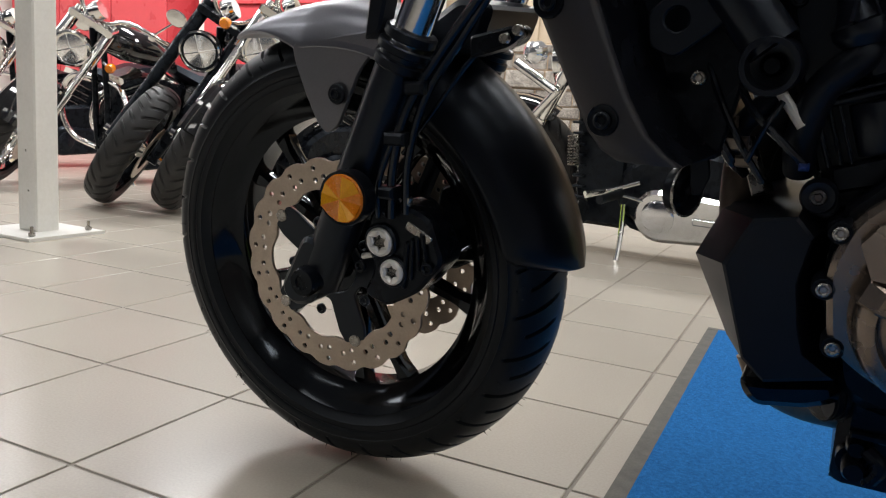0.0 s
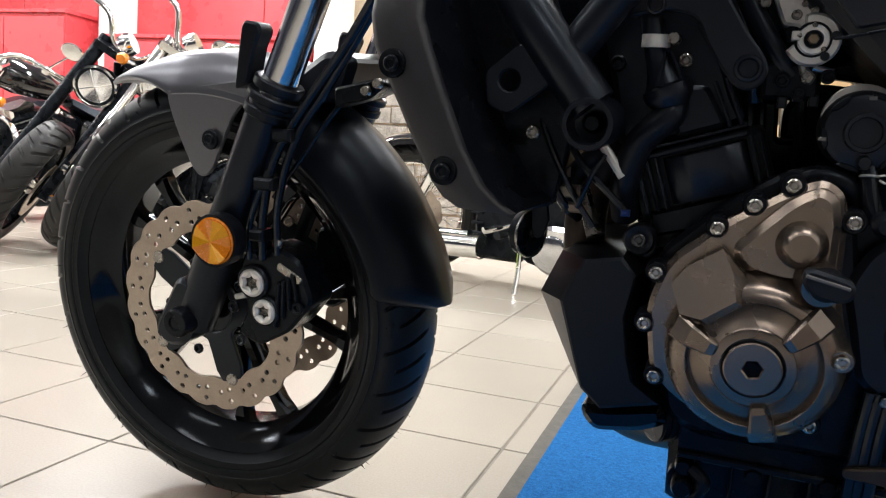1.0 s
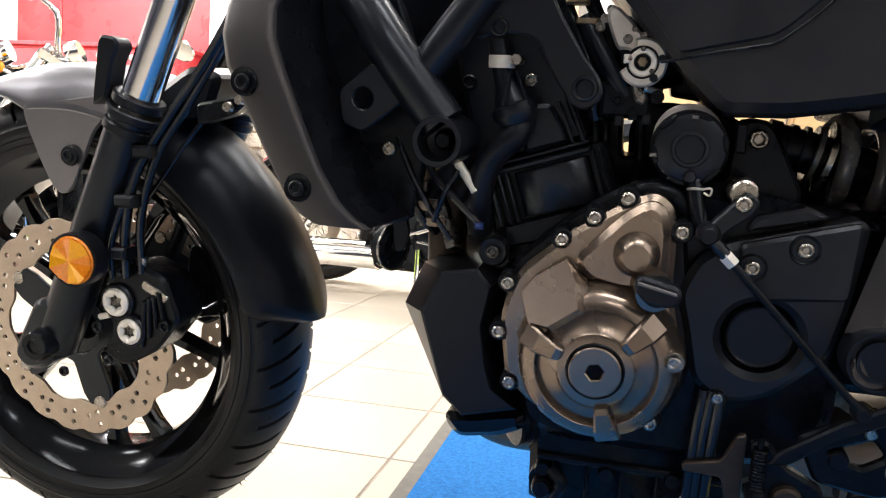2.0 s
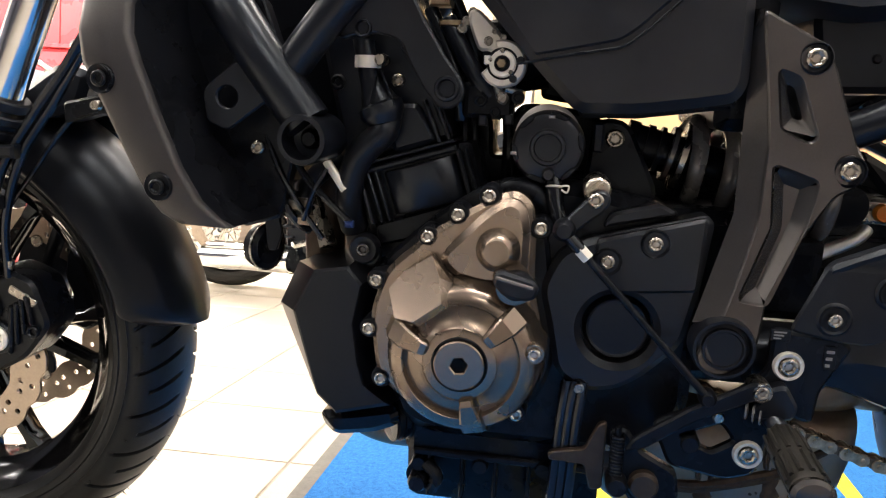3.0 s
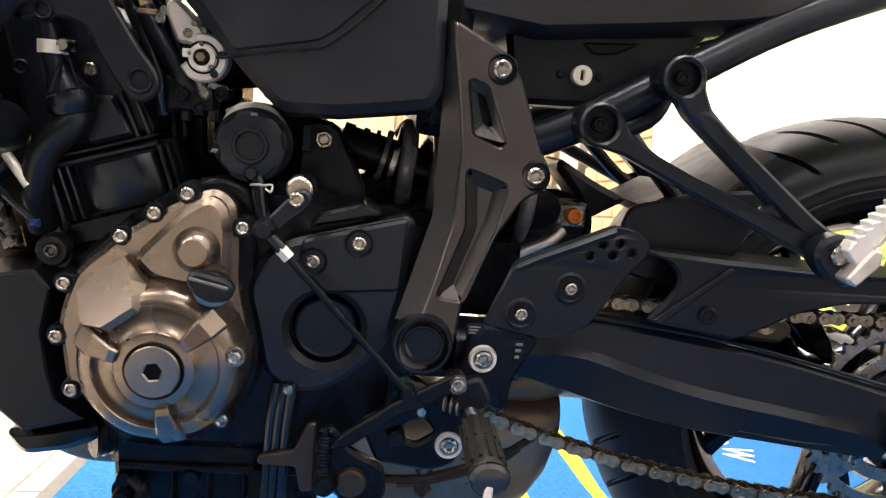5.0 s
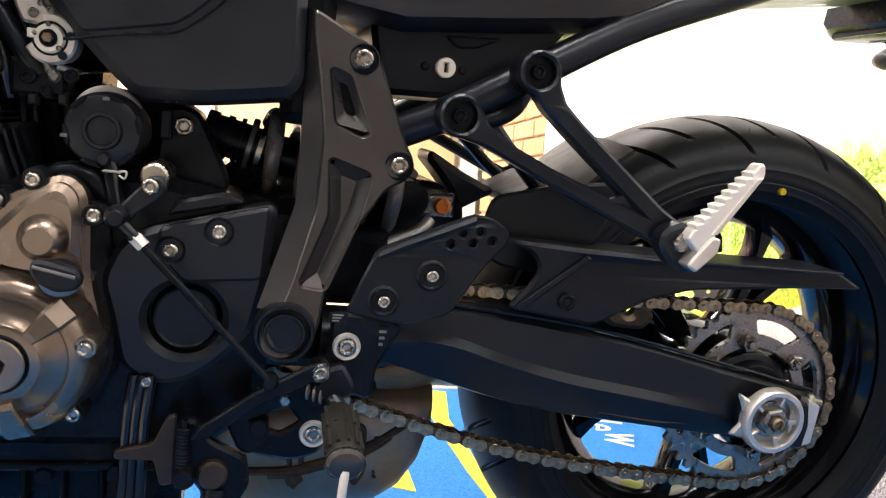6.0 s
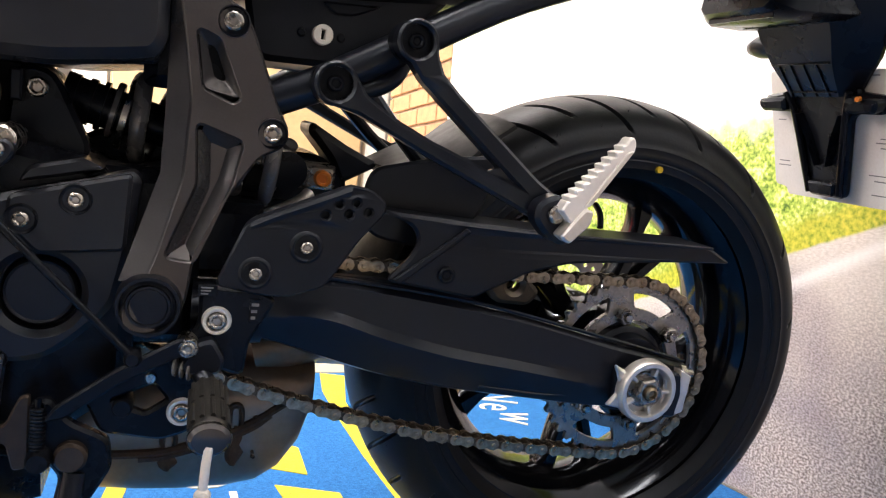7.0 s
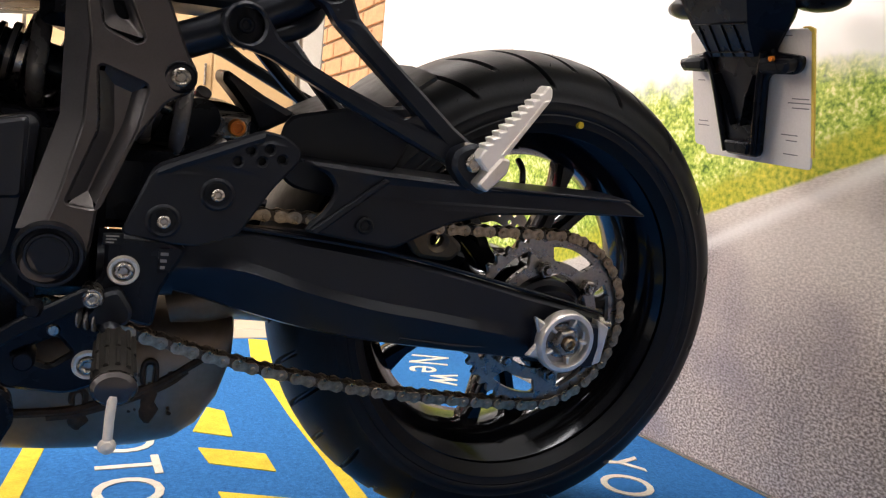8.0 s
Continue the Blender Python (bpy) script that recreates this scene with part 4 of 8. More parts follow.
hanger = part("engine_hanger", plate([(0.492, 0.690), (0.505, 0.673), (0.514, 0.666), (0.527, 0.671), (0.546, 0.673), (0.561, 0.670), (0.570, 0.664), (0.577, 0.647), (0.589, 0.628), (0.599, 0.615), (0.606, 0.610), (0.614, 0.609), (0.623, 0.615), (0.627, 0.625), (0.623, 0.636), (0.617, 0.644), (0.608, 0.655), (0.598, 0.671), (0.588, 0.687), (0.575, 0.712), (0.555, 0.80), (0.500, 0.80)], -0.165, -0.153, 0.002, [arc(0.611, 0.627, 0.0070, n=20), arc(0.534, 0.677, 0.0048, n=16)], 0.005), SHROUD, bike, "dark grey engine hanger plate")
for x, z, k in ((0.611, 0.627, 1.0), (0.534, 0.677, 0.72)):
    part("hanger_ring", lathe([(0.0068 * k, -0.158), (0.0070 * k, -0.166), (0.0085 * k, -0.168), (0.0105 * k, -0.1675), (0.0118 * k, -0.164)], (x, z), 32), SATIN, hanger)
    bolt(x, -0.157, z, 0.0064 * k, hanger, STEEL if k < 1 else DEEP)
part("hanger_gusset", plate([(0.566, 0.662), (0.572, 0.664), (0.606, 0.616), (0.600, 0.613)], -0.158, -0.135, 0.001, r=0.002), SATIN, hanger)
for x0, x1, y1 in ((0.526, 0.531, -0.150), (0.536, 0.541, -0.168), (0.541, 0.562, -0.158)):
    fin = [[(x0 + 0.006, -0.150, 0.641), (x0 + 0.008, -0.150, 0.641), (x0 + 0.008, -0.147, 0.641), (x0 + 0.006, -0.147, 0.641)], [(x1 - 0.002, y1, 0.611), (x1 + 0.001, y1 - 0.001, 0.611), (0.553, -0.142, 0.610), (0.545, -0.142, 0.610)]]
    part("housing_rib", loft(fin, smooth=20), SATIN, engine)
# thermostat housing and clamp
part("thermostat", loft([[(x + k * math.cos(a), -0.145 + k * 0.95 * math.sin(a), z + dz * math.cos(a)) for a in (2 * math.pi * i / 28 for i in range(28))]
                         for x, z, k, dz in ((0.551, 0.594, 0.0150, 0.004), (0.549, 0.600, 0.0190, 0.006), (0.548, 0.6045, 0.0200, 0.0075), (0.546, 0.610, 0.0195, 0.008), (0.5455, 0.612, 0.0165, 0.007), (0.540, 0.626, 0.0115, 0.003), (0.534, 0.641, 0.0095, 0.0), (0.529, 0.668, 0.0098, 0.0))], smooth=28), SATIN, engine, "black thermostat housing")
part("hose_clamp", loft([[(0.534 + k * math.cos(a), -0.146 + k * math.sin(a), z) for a in (2 * math.pi * i / 20 for i in range(20))] for z, k in ((0.643, 0.0115), (0.643, 0.0122), (0.654, 0.0122), (0.654, 0.0115))]), ZINC, engine, "bright hose clamp")
part("clamp_screw", lathe([(0.0, -0.172), (0.0045, -0.172), (0.0055, -0.168), (0.0055, -0.15)], (0.551, 0.650), 12), STEEL, engine)
bolt(0.559, -0.128, 0.633, 0.0062, engine, STEEL)
part("ignition_coil", tube([(0.515, -0.10, 0.60), (0.507, -0.105, 0.66)], 0.011, 14, 1), MATTE, engine)
part("coil_cap", tube([(0.507, -0.105, 0.655), (0.505, -0.106, 0.675)], 0.0085, 14, 1), DEEP, engine)

# clutch cover in bronze paint
cover = part("clutch_cover", plate([(0.556, 0.36), (0.575, 0.342), (0.600, 0.327), (0.64, 0.318), (0.685, 0.330), (0.707, 0.36), (0.714, 0.39), (0.706, 0.425), (0.699, 0.455), (0.698, 0.51), (0.694, 0.532), (0.678, 0.543), (0.654, 0.533), (0.603, 0.500), (0.562, 0.463), (0.548, 0.42)], -0.176, -0.130, 0.005, r=0.014), BRONZE, bike, "bronze-painted round clutch cover")
CC = (0.640, 0.391)
part("dome", lathe([(0.0, -0.214), (0.0300, -0.214), (0.0325, -0.2132), (0.0345, -0.2105), (0.0420, -0.2072), (0.0490, -0.2040), (0.0508, -0.2035), (0.0522, -0.2078), (0.0532, -0.2086), (0.0580, -0.2075), (0.0640, -0.2030), (0.0685, -0.1955), (0.0712, -0.1850), (0.0735, -0.172)], CC, 120), BRONZE, cover)
part("centre_cap", plate(arc(*CC, 0.0225, n=48), -0.2185, -0.210, 0.0012, [hexagon(*CC, 0.0075, 10)], r=0), BRONZE, cover, "round bronze cap with a hexagon socket")
part("cap_floor", plate(hexagon(*CC, 0.0075, 10), -0.2125, -0.21, 0.0002, r=0), DEEP, cover)
# no groove is cut: a proud black ring gives its shade
part("cap_groove", lathe([(0.0228, -0.2142), (0.0240, -0.2150), (0.0252, -0.2142)], CC, 48), DEEP, cover)


def cover_rib(ang, r0, r1, w0, w1):
    """One raised wedge from the cover's rim towards its cap: a flat top that widens outwards, with steep flanks."""
    u, t = Vector((math.cos(radians(ang)), 0, math.sin(radians(ang)))), Vector((-math.sin(radians(ang)), 0, math.cos(radians(ang))))
    rings = []
    for r, w, top, foot in ((r0, w0 * 0.75, -0.2135, -0.206), (r0 + 0.0025, w0, -0.2185, -0.206), (r0 + 0.008, w0 * 1.15, -0.2195, -0.204), (r1 - 0.016, w1 * 0.9, -0.2145, -0.200), (r1 - 0.003, w1, -0.203, -0.185), (r1 + 0.003, w1 * 0.96, -0.186, -0.176)):
        o = Vector((CC[0], 0, CC[1])) + u * r
        rings.append([o + t * (s * w / 2) + Vector((0, y, 0)) for s, y in ((-1.22, foot), (-1.0, top + 0.002), (-0.78, top), (0.78, top), (1.0, top + 0.002), (1.22, foot))])
    return loft(rings, smooth=25)


for ang in (159, 43, 283):
    part("rib", cover_rib(ang, 0.030, 0.0715, 0.0115, 0.0225), BRONZE, cover)


def facets(name, pts, faces, mat, parent):
    return part(name, mesh_of(name, [(CC[0] + x, y, CC[1] + z) for x, y, z in pts], faces, 20), mat, parent)


# broad faceted shoulder at the upper front and the chain-case lobe above it
RING = [(-0.0708, 0.0565), (-0.0589, 0.0722), (-0.0325, 0.0900), (-0.0115, 0.0690), (-0.0134, 0.0493), (-0.0383, 0.0301), (-0.0608, 0.0349)]
RING_Y = (-0.189, -0.187, -0.187, -0.197, -0.2110, -0.2110, -0.206)
facets("shoulder", [(x, y, z) for (x, z), y in zip(RING, RING_Y)] + [(-0.0225, -0.203, 0.0740), (-0.0180, -0.2150, 0.0535), (-0.0430, -0.2150, 0.0350)] + [(x, -0.172, z) for x, z in RING],
       [(0, 1, 2, 7, 8, 9, 6), (9, 8, 4, 5), (6, 9, 5), (7, 3, 4, 8), (2, 3, 7), tuple(range(10, 17))] + [(i, (i + 1) % 7, 10 + (i + 1) % 7, 10 + i) for i in range(7)], BRONZE, cover)
part("lobe", plate([(0.612, 0.480), (0.626, 0.462), (0.66, 0.455), (0.692, 0.462), (0.693, 0.51), (0.688, 0.530), (0.675, 0.537), (0.655, 0.526)], -0.186, -0.17, 0.006, r=0.012), BRONZE, cover)
part("lobe_boss", lathe([(0.0, -0.2015), (0.011, -0.2015), (0.014, -0.199), (0.0195, -0.189), (0.0205, -0.18)], (0.666, 0.490), 48), BRONZE, cover)
filler = part("oil_filler_neck", tube([(0.674, -0.165, 0.466), (0.684, -0.205, 0.462)], 0.0165, 28, 1), BRONZE, cover)
cap = part("oil_filler_cap", lathe([(0.0, -0.216), (0.0105, -0.216), (0.0125, -0.2145), (0.0132, -0.209), (0.0132, -0.198)], (0.685, 0.465), 40), MATTE, cover, "black oil filler cap with a grip")
part("cap_grip", plate([(0.6660, 0.4690), (0.6680, 0.4785), (0.6740, 0.4800), (0.7010, 0.4735), (0.7050, 0.4660), (0.7020, 0.4575), (0.6930, 0.4550), (0.6760, 0.4580)], -0.2260, -0.213, 0.0025, r=0.005), MATTE, cap)
part("grip_rib", plate([(0.6690, 0.4762), (0.7005, 0.4690), (0.7000, 0.4660), (0.6685, 0.4732)], -0.2275, -0.220, 0.0008, r=0.001), SPRING, cap)
for x, z in ((0.655, 0.536), (0.601, 0.496), (0.5545, 0.452), (0.5485, 0.405), (0.704, 0.404), (0.702, 0.510), (0.561, 0.357), (0.690, 0.335), (0.628, 0.5175)):
    d = 0.036 if (x, z) == (0.704, 0.404) else 0.006
    part("bolt_boss", lathe([(0.0, -0.176 - d + 0.006), (0.0085, -0.176 - d + 0.006), (0.0098, -0.174 - d + 0.006), (0.0102, -0.15)], (x, z), 24), BRONZE if d > 0.01 else DEEP, cover)
    bolt(x, -0.176 - d + 0.006, z, 0.0060, cover, STEEL)
part("cover_gasket", plate([(0.545, 0.40), (0.56, 0.345), (0.60, 0.318), (0.65, 0.31), (0.70, 0.325), (0.72, 0.37), (0.72, 0.42), (0.708, 0.50), (0.702, 0.54), (0.68, 0.553), (0.645, 0.542), (0.597, 0.508), (0.552, 0.465)], -0.152, -0.128, 0.004, r=0.014), DEEP, engine)
part("water_pump_arc", tube([(0.654, -0.144, 0.532), (0.672, -0.147, 0.5405), (0.692, -0.147, 0.538), (0.704, -0.144, 0.524), (0.708, -0.14, 0.505)], 0.0105, 16, 6), DEEP, engine)

# front belly cowl
COWL_FACE = [(0.488, 0.452), (0.522, 0.458), (0.536, 0.442), (0.528, 0.402), (0.534, 0.362), (0.541, 0.338), (0.566, 0.322), (0.512, 0.308), (0.492, 0.326), (0.467, 0.410)]
COWL_EDGE = [(0.457, 0.449), (0.524, 0.462), (0.546, 0.444), (0.541, 0.402), (0.546, 0.362), (0.552, 0.338), (0.575, 0.318), (0.506, 0.300), (0.472, 0.330), (0.437, 0.404)]
COWL_IN = [(x + 0.004 * (0.510 - x) / 0.05, z + 0.003 * (0.39 - z) / 0.07) for x, z in COWL_FACE]
cowl_rows = [(-0.1595, COWL_IN), (-0.1575, COWL_FACE), (-0.112, COWL_EDGE), (-0.095, [(x + 0.004, z) for x, z in COWL_EDGE]), (0.095, [(x + 0.004, z) for x, z in COWL_EDGE]), (0.112, COWL_EDGE), (0.1575, COWL_FACE), (0.1595, COWL_IN)]
cowl = part("engine_cowl", loft([[(x, y, z) for x, z in row] for y, row in cowl_rows], smooth=18), MATTE, bike, "matte black angular engine cowl")
part("cowl_lip", plate([(0.490, 0.302), (0.520, 0.305), (0.568, 0.316), (0.574, 0.296), (0.548, 0.284), (0.506, 0.277), (0.494, 0.288)], -0.146, 0.12, 0.007, r=0.008), GLOSS, cowl, "gloss black lower lip of the cowl")
part("cowl_tab", plate([(0.520, 0.462), (0.534, 0.488), (0.548, 0.480), (0.552, 0.466), (0.544, 0.455)], -0.146, -0.138, 0.002, r=0.008), DEEP, cowl)
part("tab_grommet", lathe([(0.004, -0.150), (0.0125, -0.152), (0.0145, -0.149), (0.0145, -0.138), (0.004, -0.138)], (0.5345, 0.474), 28), MATTE, cowl)
bolt(0.5345, -0.150, 0.474, 0.0065, cowl, PLATE)
# header pipes
for y, off in ((-0.055, 0.0), (0.055, 0.006)):
    part("header_pipe", tube([(0.535, y, 0.575), (0.495, y * 1.1, 0.545), (0.468 + off, y, 0.49), (0.472 + off, y, 0.40), (0.50, y * 0.8, 0.30), (0.56, y * 0.5, 0.255), (0.68, -0.02, 0.235), (0.80, -0.02, 0.24)], 0.0215, 20, 7), RUST, bike, "stained stainless exhaust header pipe")
part("header_flange", tube([(0.520, -0.055, 0.565), (0.508, -0.057, 0.556)], 0.030, 20, 1), DEEP, bike)
part("lower_header", tube([(0.492, -0.070, 0.300), (0.508, -0.072, 0.272), (0.540, -0.070, 0.256), (0.590, -0.066, 0.252), (0.680, -0.060, 0.250)], 0.0145, 18, 6), EXHAUST, bike, "stained stainless pipe under the cowl")
part("oil_filter", tube([(0.555, -0.115, 0.292), (0.590, -0.09, 0.295)], 0.026, 28, 1), DEEP, bike, "black ribbed oil filter")
for i in range(5):
    part("filter_rib", lathe([(0.024, -0.002), (0.0275, -0.001), (0.0275, 0.001), (0.024, 0.002)], (0, 0), 28), DEEP, bike, "", Matrix.Translation((0.558 + i * 0.006, -0.113 + i * 0.004, 0.2922 + i * 0.0005)) @ Matrix.Rotation(radians(-54), 4, "Z"))
HORN_M = Matrix.Translation((0.4215, -0.118, 0.463)) @ Matrix.Rotation(radians(66), 4, "Z") @ Matrix.Diagonal((0.72, 0.5, 0.72, 1.0))
horn = part("horn", moved(lathe([(0.010, -0.014), (0.024, -0.016), (0.031, -0.012), (0.033, -0.004), (0.030, 0.014), (0.012, 0.024), (0.0, 0.024), (0.0, -0.008), (0.010, -0.014)], (0, 0), 40), HORN_M), DEEP, bike, "black disc horn with a bright rim")
part("horn_rim", moved(lathe([(0.0322, -0.0115), (0.0335, -0.0122), (0.0340, -0.010), (0.0332, -0.006)], (0, 0), 40), HORN_M), STEEL, horn)
part("horn_stay", plate([(0.425, 0.540), (0.436, 0.540), (0.446, 0.480), (0.440, 0.462), (0.430, 0.462), (0.428, 0.49)], -0.132, -0.127, 0.001, r=0.004), DEEP, bike)
part("lambda_sensor", merged(tube([(0.470, -0.10, 0.512), (0.488, -0.115, 0.47)], 0.0065, 10, 1), tube([(0.482, -0.11, 0.485), (0.489, -0.116, 0.467)], 0.010, 6, 1)), STEEL, bike)
for pts, r, mt in (([(0.455, -0.15, 0.585), (0.475, -0.155, 0.545), (0.505, -0.155, 0.515), (0.522, -0.15, 0.498)], 0.0035, CABLE), ([(0.43, -0.15, 0.60), (0.452, -0.16, 0.55), (0.472, -0.15, 0.51), (0.49, -0.14, 0.48)], 0.003, CABLE),
                   ([(0.50, -0.16, 0.55), (0.49, -0.165, 0.53), (0.478, -0.16, 0.500)], 0.0025, CABLE), ([(0.44, -0.14, 0.57), (0.446, -0.15, 0.53), (0.462, -0.145, 0.50), (0.474, -0.13, 0.485)], 0.0045, CABLE)):
    part("wire", tube(pts, r, 8, 6), mt, bike)
part("connector", block(0.517, 0.525, -0.158, -0.148, 0.495, 0.501, 0.002), BLUE_PLUG, bike, "small blue electrical connector")
part("bright_rod", tube([(0.497, -0.15, 0.556), (0.516, -0.152, 0.530)], 0.0045, 10, 1), ZINC, bike)
for x, z, w, h in ((0.458, 0.530, 0.008, 0.006), (0.466, 0.512, 0.010, 0.008), (0.472, 0.497, 0.012, 0.006)):
    part("metal_tag", block(x - w, x + w, -0.146, -0.138, z - h * 0.8, z + h * 0.8, 0.002), EXHAUST, bike)

# filler masses, added so the gaps between cylinder head, intake and battery look dark
intake = part("intake_manifold", plate([(0.52, 0.50), (0.632, 0.50), (0.630, 0.596), (0.664, 0.616), (0.664, 0.672), (0.52, 0.672)], 0.02, 0.11, 0.006, r=0.006), DEEP, engine)
part("air_duct", plate([(0.335, 0.575), (0.575, 0.575), (0.575, 0.655), (0.500, 0.690), (0.495, 0.79), (0.335, 0.79)], -0.02, 0.08, 0.012, r=0.01), DEEP, bike)
part("air_box", plate([(0.686, 0.622), (0.76, 0.612), (0.79, 0.64), (0.74, 0.71), (0.684, 0.67)], 0.02, 0.11, 0.006, r=0.006), DEEP, bike)
part("starter_case", plate([(0.648, 0.50), (0.76, 0.50), (0.765, 0.596), (0.74, 0.610), (0.686, 0.616), (0.666, 0.616), (0.646, 0.592)], 0.02, 0.11, 0.006, r=0.008), DEEP, engine)
for x, r in ((0.612, 0.006), (0.622, 0.005), (0.656, 0.0055)):
    part("intake_hose", tube([(x, -0.06, 0.62), (x + 0.004, -0.065, 0.57), (x + 0.002, -0.06, 0.52)], r, 10, 5), CABLE, bike)
for pts in ([(0.60, -0.10, 0.72), (0.628, -0.11, 0.66), (0.640, -0.10, 0.615)], [(0.585, -0.115, 0.70), (0.612, -0.12, 0.64), (0.618, -0.11, 0.60)]):
    part("vacuum_hose", tube(pts, 0.007, 12, 6), CABLE, bike)
for x, z in ((0.640, 0.600), (0.652, 0.606), (0.664, 0.602)):
    part("hose_clip", block(x - 0.004, x + 0.004, -0.13, -0.118, z - 0.005, z + 0.005, 0.0015), SHROUD, bike)
# throttle body, breather canister
throttle = part("throttle_body", plate([(0.624, 0.697), (0.632, 0.699), (0.645, 0.687), (0.660, 0.669), (0.668, 0.662), (0.655, 0.655), (0.645, 0.662), (0.634, 0.662), (0.629, 0.673), (0.624, 0.687)], -0.138, -0.11, 0.0025, r=0.004), ALU, bike, "bare cast throttle body")
TC = (0.657, 0.651)
drum = part("throttle_drum", plate([(TC[0] + 0.0212 * math.cos(radians(a)), TC[1] + 0.0212 * math.sin(radians(a))) for a in range(-145, 118, 8)] + [(0.650, 0.662), (0.6485, 0.652), (0.643, 0.647), (0.6375, 0.642)], -0.144, -0.12, 0.002, r=0.001), ALU, throttle)
# grooves and dimples are proud dark pieces, their shade put into colour
part("drum_groove", lathe([(0.0122, -0.1438), (0.0125, -0.1447), (0.0140, -0.1447), (0.0143, -0.1438)], TC, 40), DEEP, drum)
part("drum_ring", lathe([(0.0070, -0.143), (0.0075, -0.1485), (0.0112, -0.1485), (0.0120, -0.143)], TC, 40), ZINC, drum)
part("hub_groove", lathe([(0.0046, -0.1486), (0.0050, -0.1494), (0.0066, -0.1494), (0.0070, -0.1486)], TC, 28), DEEP, drum)
part("spindle_nut", plate(hexagon(*TC, 0.0046), -0.153, -0.144, 0.0008, r=0), CHAIN, drum, "brass-coloured spindle nut")
# black plate stands in for the dark window around the spring
part("return_spring", plate([(0.637, 0.662), (0.650, 0.664), (0.651, 0.656), (0.644, 0.646), (0.638, 0.650)], -0.132, -0.115, 0.001, r=0.002), DEEP, throttle)
part("spring_end", block(0.6410, 0.6470, -0.150, -0.130, 0.6500, 0.6575, 0.0008), ZINC, throttle)
for a in (12, -52):
    part("drum_dimple", lathe([(0.0, -0.1462), (0.0034, -0.1462), (0.0038, -0.143)], (TC[0] + 0.0165 * math.cos(radians(a)), TC[1] + 0.0165 * math.sin(radians(a))), 12), SHROUD, drum)
for a in (90, 165, 318):
    part("hub_lug", plate(arc(TC[0] + 0.0112 * math.cos(radians(a)), TC[1] + 0.0112 * math.sin(radians(a)), 0.0022, n=10), -0.1500, -0.144, 0.0006, r=0), STEEL, drum)
for x, z, r in ((0.643, 0.6705, 0.0042), (0.648, 0.679, 0.0026), (0.656, 0.674, 0.0032)):
    bolt(x, -0.138, z, r, throttle, STEEL)
part("stop_lever", plate([(0.648, 0.632), (0.653, 0.6325), (0.664, 0.622), (0.660, 0.614), (0.653, 0.617)], -0.134, -0.122, 0.002, r=0.003), SPROCKET, throttle)
part("stop_screw", tube([(0.660, -0.130, 0.629), (0.676, -0.130, 0.626)], 0.0030, 10, 1), STEEL, throttle)
part("fuel_rail", tube([(0.602, -0.122, 0.690), (0.622, -0.126, 0.655), (0.645, -0.122, 0.622)], 0.0085, 16, 5), SATIN, throttle)
for x, z in ((0.596, 0.704), (0.606, 0.686)):
    part("rail_clip", block(x - 0.010, x + 0.010, -0.132, -0.108, z - 0.003, z + 0.003, 0.0015), CHAIN, throttle)
for x, z in ((0.622, 0.688), (0.627, 0.6955), (0.618, 0.681)):
    bolt(x, -0.132, z, 0.0045, throttle, STEEL)
# black filler plate added to darken the gap beside the intake
part("intake_stub", plate([(0.612, 0.52), (0.612, 0.60), (0.640, 0.60), (0.642, 0.562), (0.664, 0.562), (0.668, 0.52)], -0.04, 0.02, 0.004, r=0.004), DEEP, throttle)
part("throttle_bore", tube([(0.60, -0.03, 0.655), (0.69, -0.03, 0.67)], 0.038, 24, 1), DEEP, throttle)
part("throttle_link", block(0.622, 0.668, -0.130, -0.105, 0.602, 0.634, 0.004), DEEP, throttle)
for x, z, r in ((0.638, 0.618, 0.006), (0.652, 0.608, 0.005), (0.672, 0.622, 0.006)):
    bolt(x, -0.132, z, r, throttle, DEEP)
canister = part("canister", lathe([(0.0, -0.158), (0.0115, -0.158), (0.0125, -0.1615), (0.0150, -0.1615), (0.0165, -0.1575), (0.0265, -0.1565), (0.0295, -0.1550), (0.0325, -0.149), (0.0332, -0.120), (0.0310, -0.10)], (0.7025, 0.5795), 64), SHROUD, bike, "round matte black canister")
part("canister_band", lathe([(0.0280, -0.132), (0.0300, -0.131), (0.0300, -0.118), (0.0280, -0.117)], (0.7010, 0.5875), 64), ALU, canister, "bright metal band behind the canister")
# the rim is not cut: black plates show the slots' shade
for i in range(6):
    a = radians(60 * i + 12)
    slot = [(0.7025 + r * math.cos(a + d), 0.5795 + r * math.sin(a + d)) for r, d in ((0.0318, -0.30), (0.0318, -0.1), (0.0318, 0.1), (0.0318, 0.30), (0.0275, 0.20), (0.0268, 0.0), (0.0275, -0.20))]
    part("rim_notch", plate(slot, -0.1572, -0.148, 0.0008, r=0.001), DEEP, canister)
for x, z in ((0.7045, 0.6065), (0.6725, 0.573)):
    part("rim_tick", block(x - 0.003, x + 0.003, -0.1578, -0.150, z - 0.0016, z + 0.0016, 0.0006), SPRING, canister)
part("drain_nub", lathe([(0.0, -0.163), (0.0042, -0.163), (0.0058, -0.160), (0.0062, -0.150)], (0.7045, 0.5560), 20), SHROUD, canister)
part("canister_hose", tube([(0.7085, -0.150, 0.552), (0.711, -0.153, 0.540), (0.714, -0.156, 0.526), (0.719, -0.160, 0.508)], 0.0074, 16, 4), CABLE, bike)
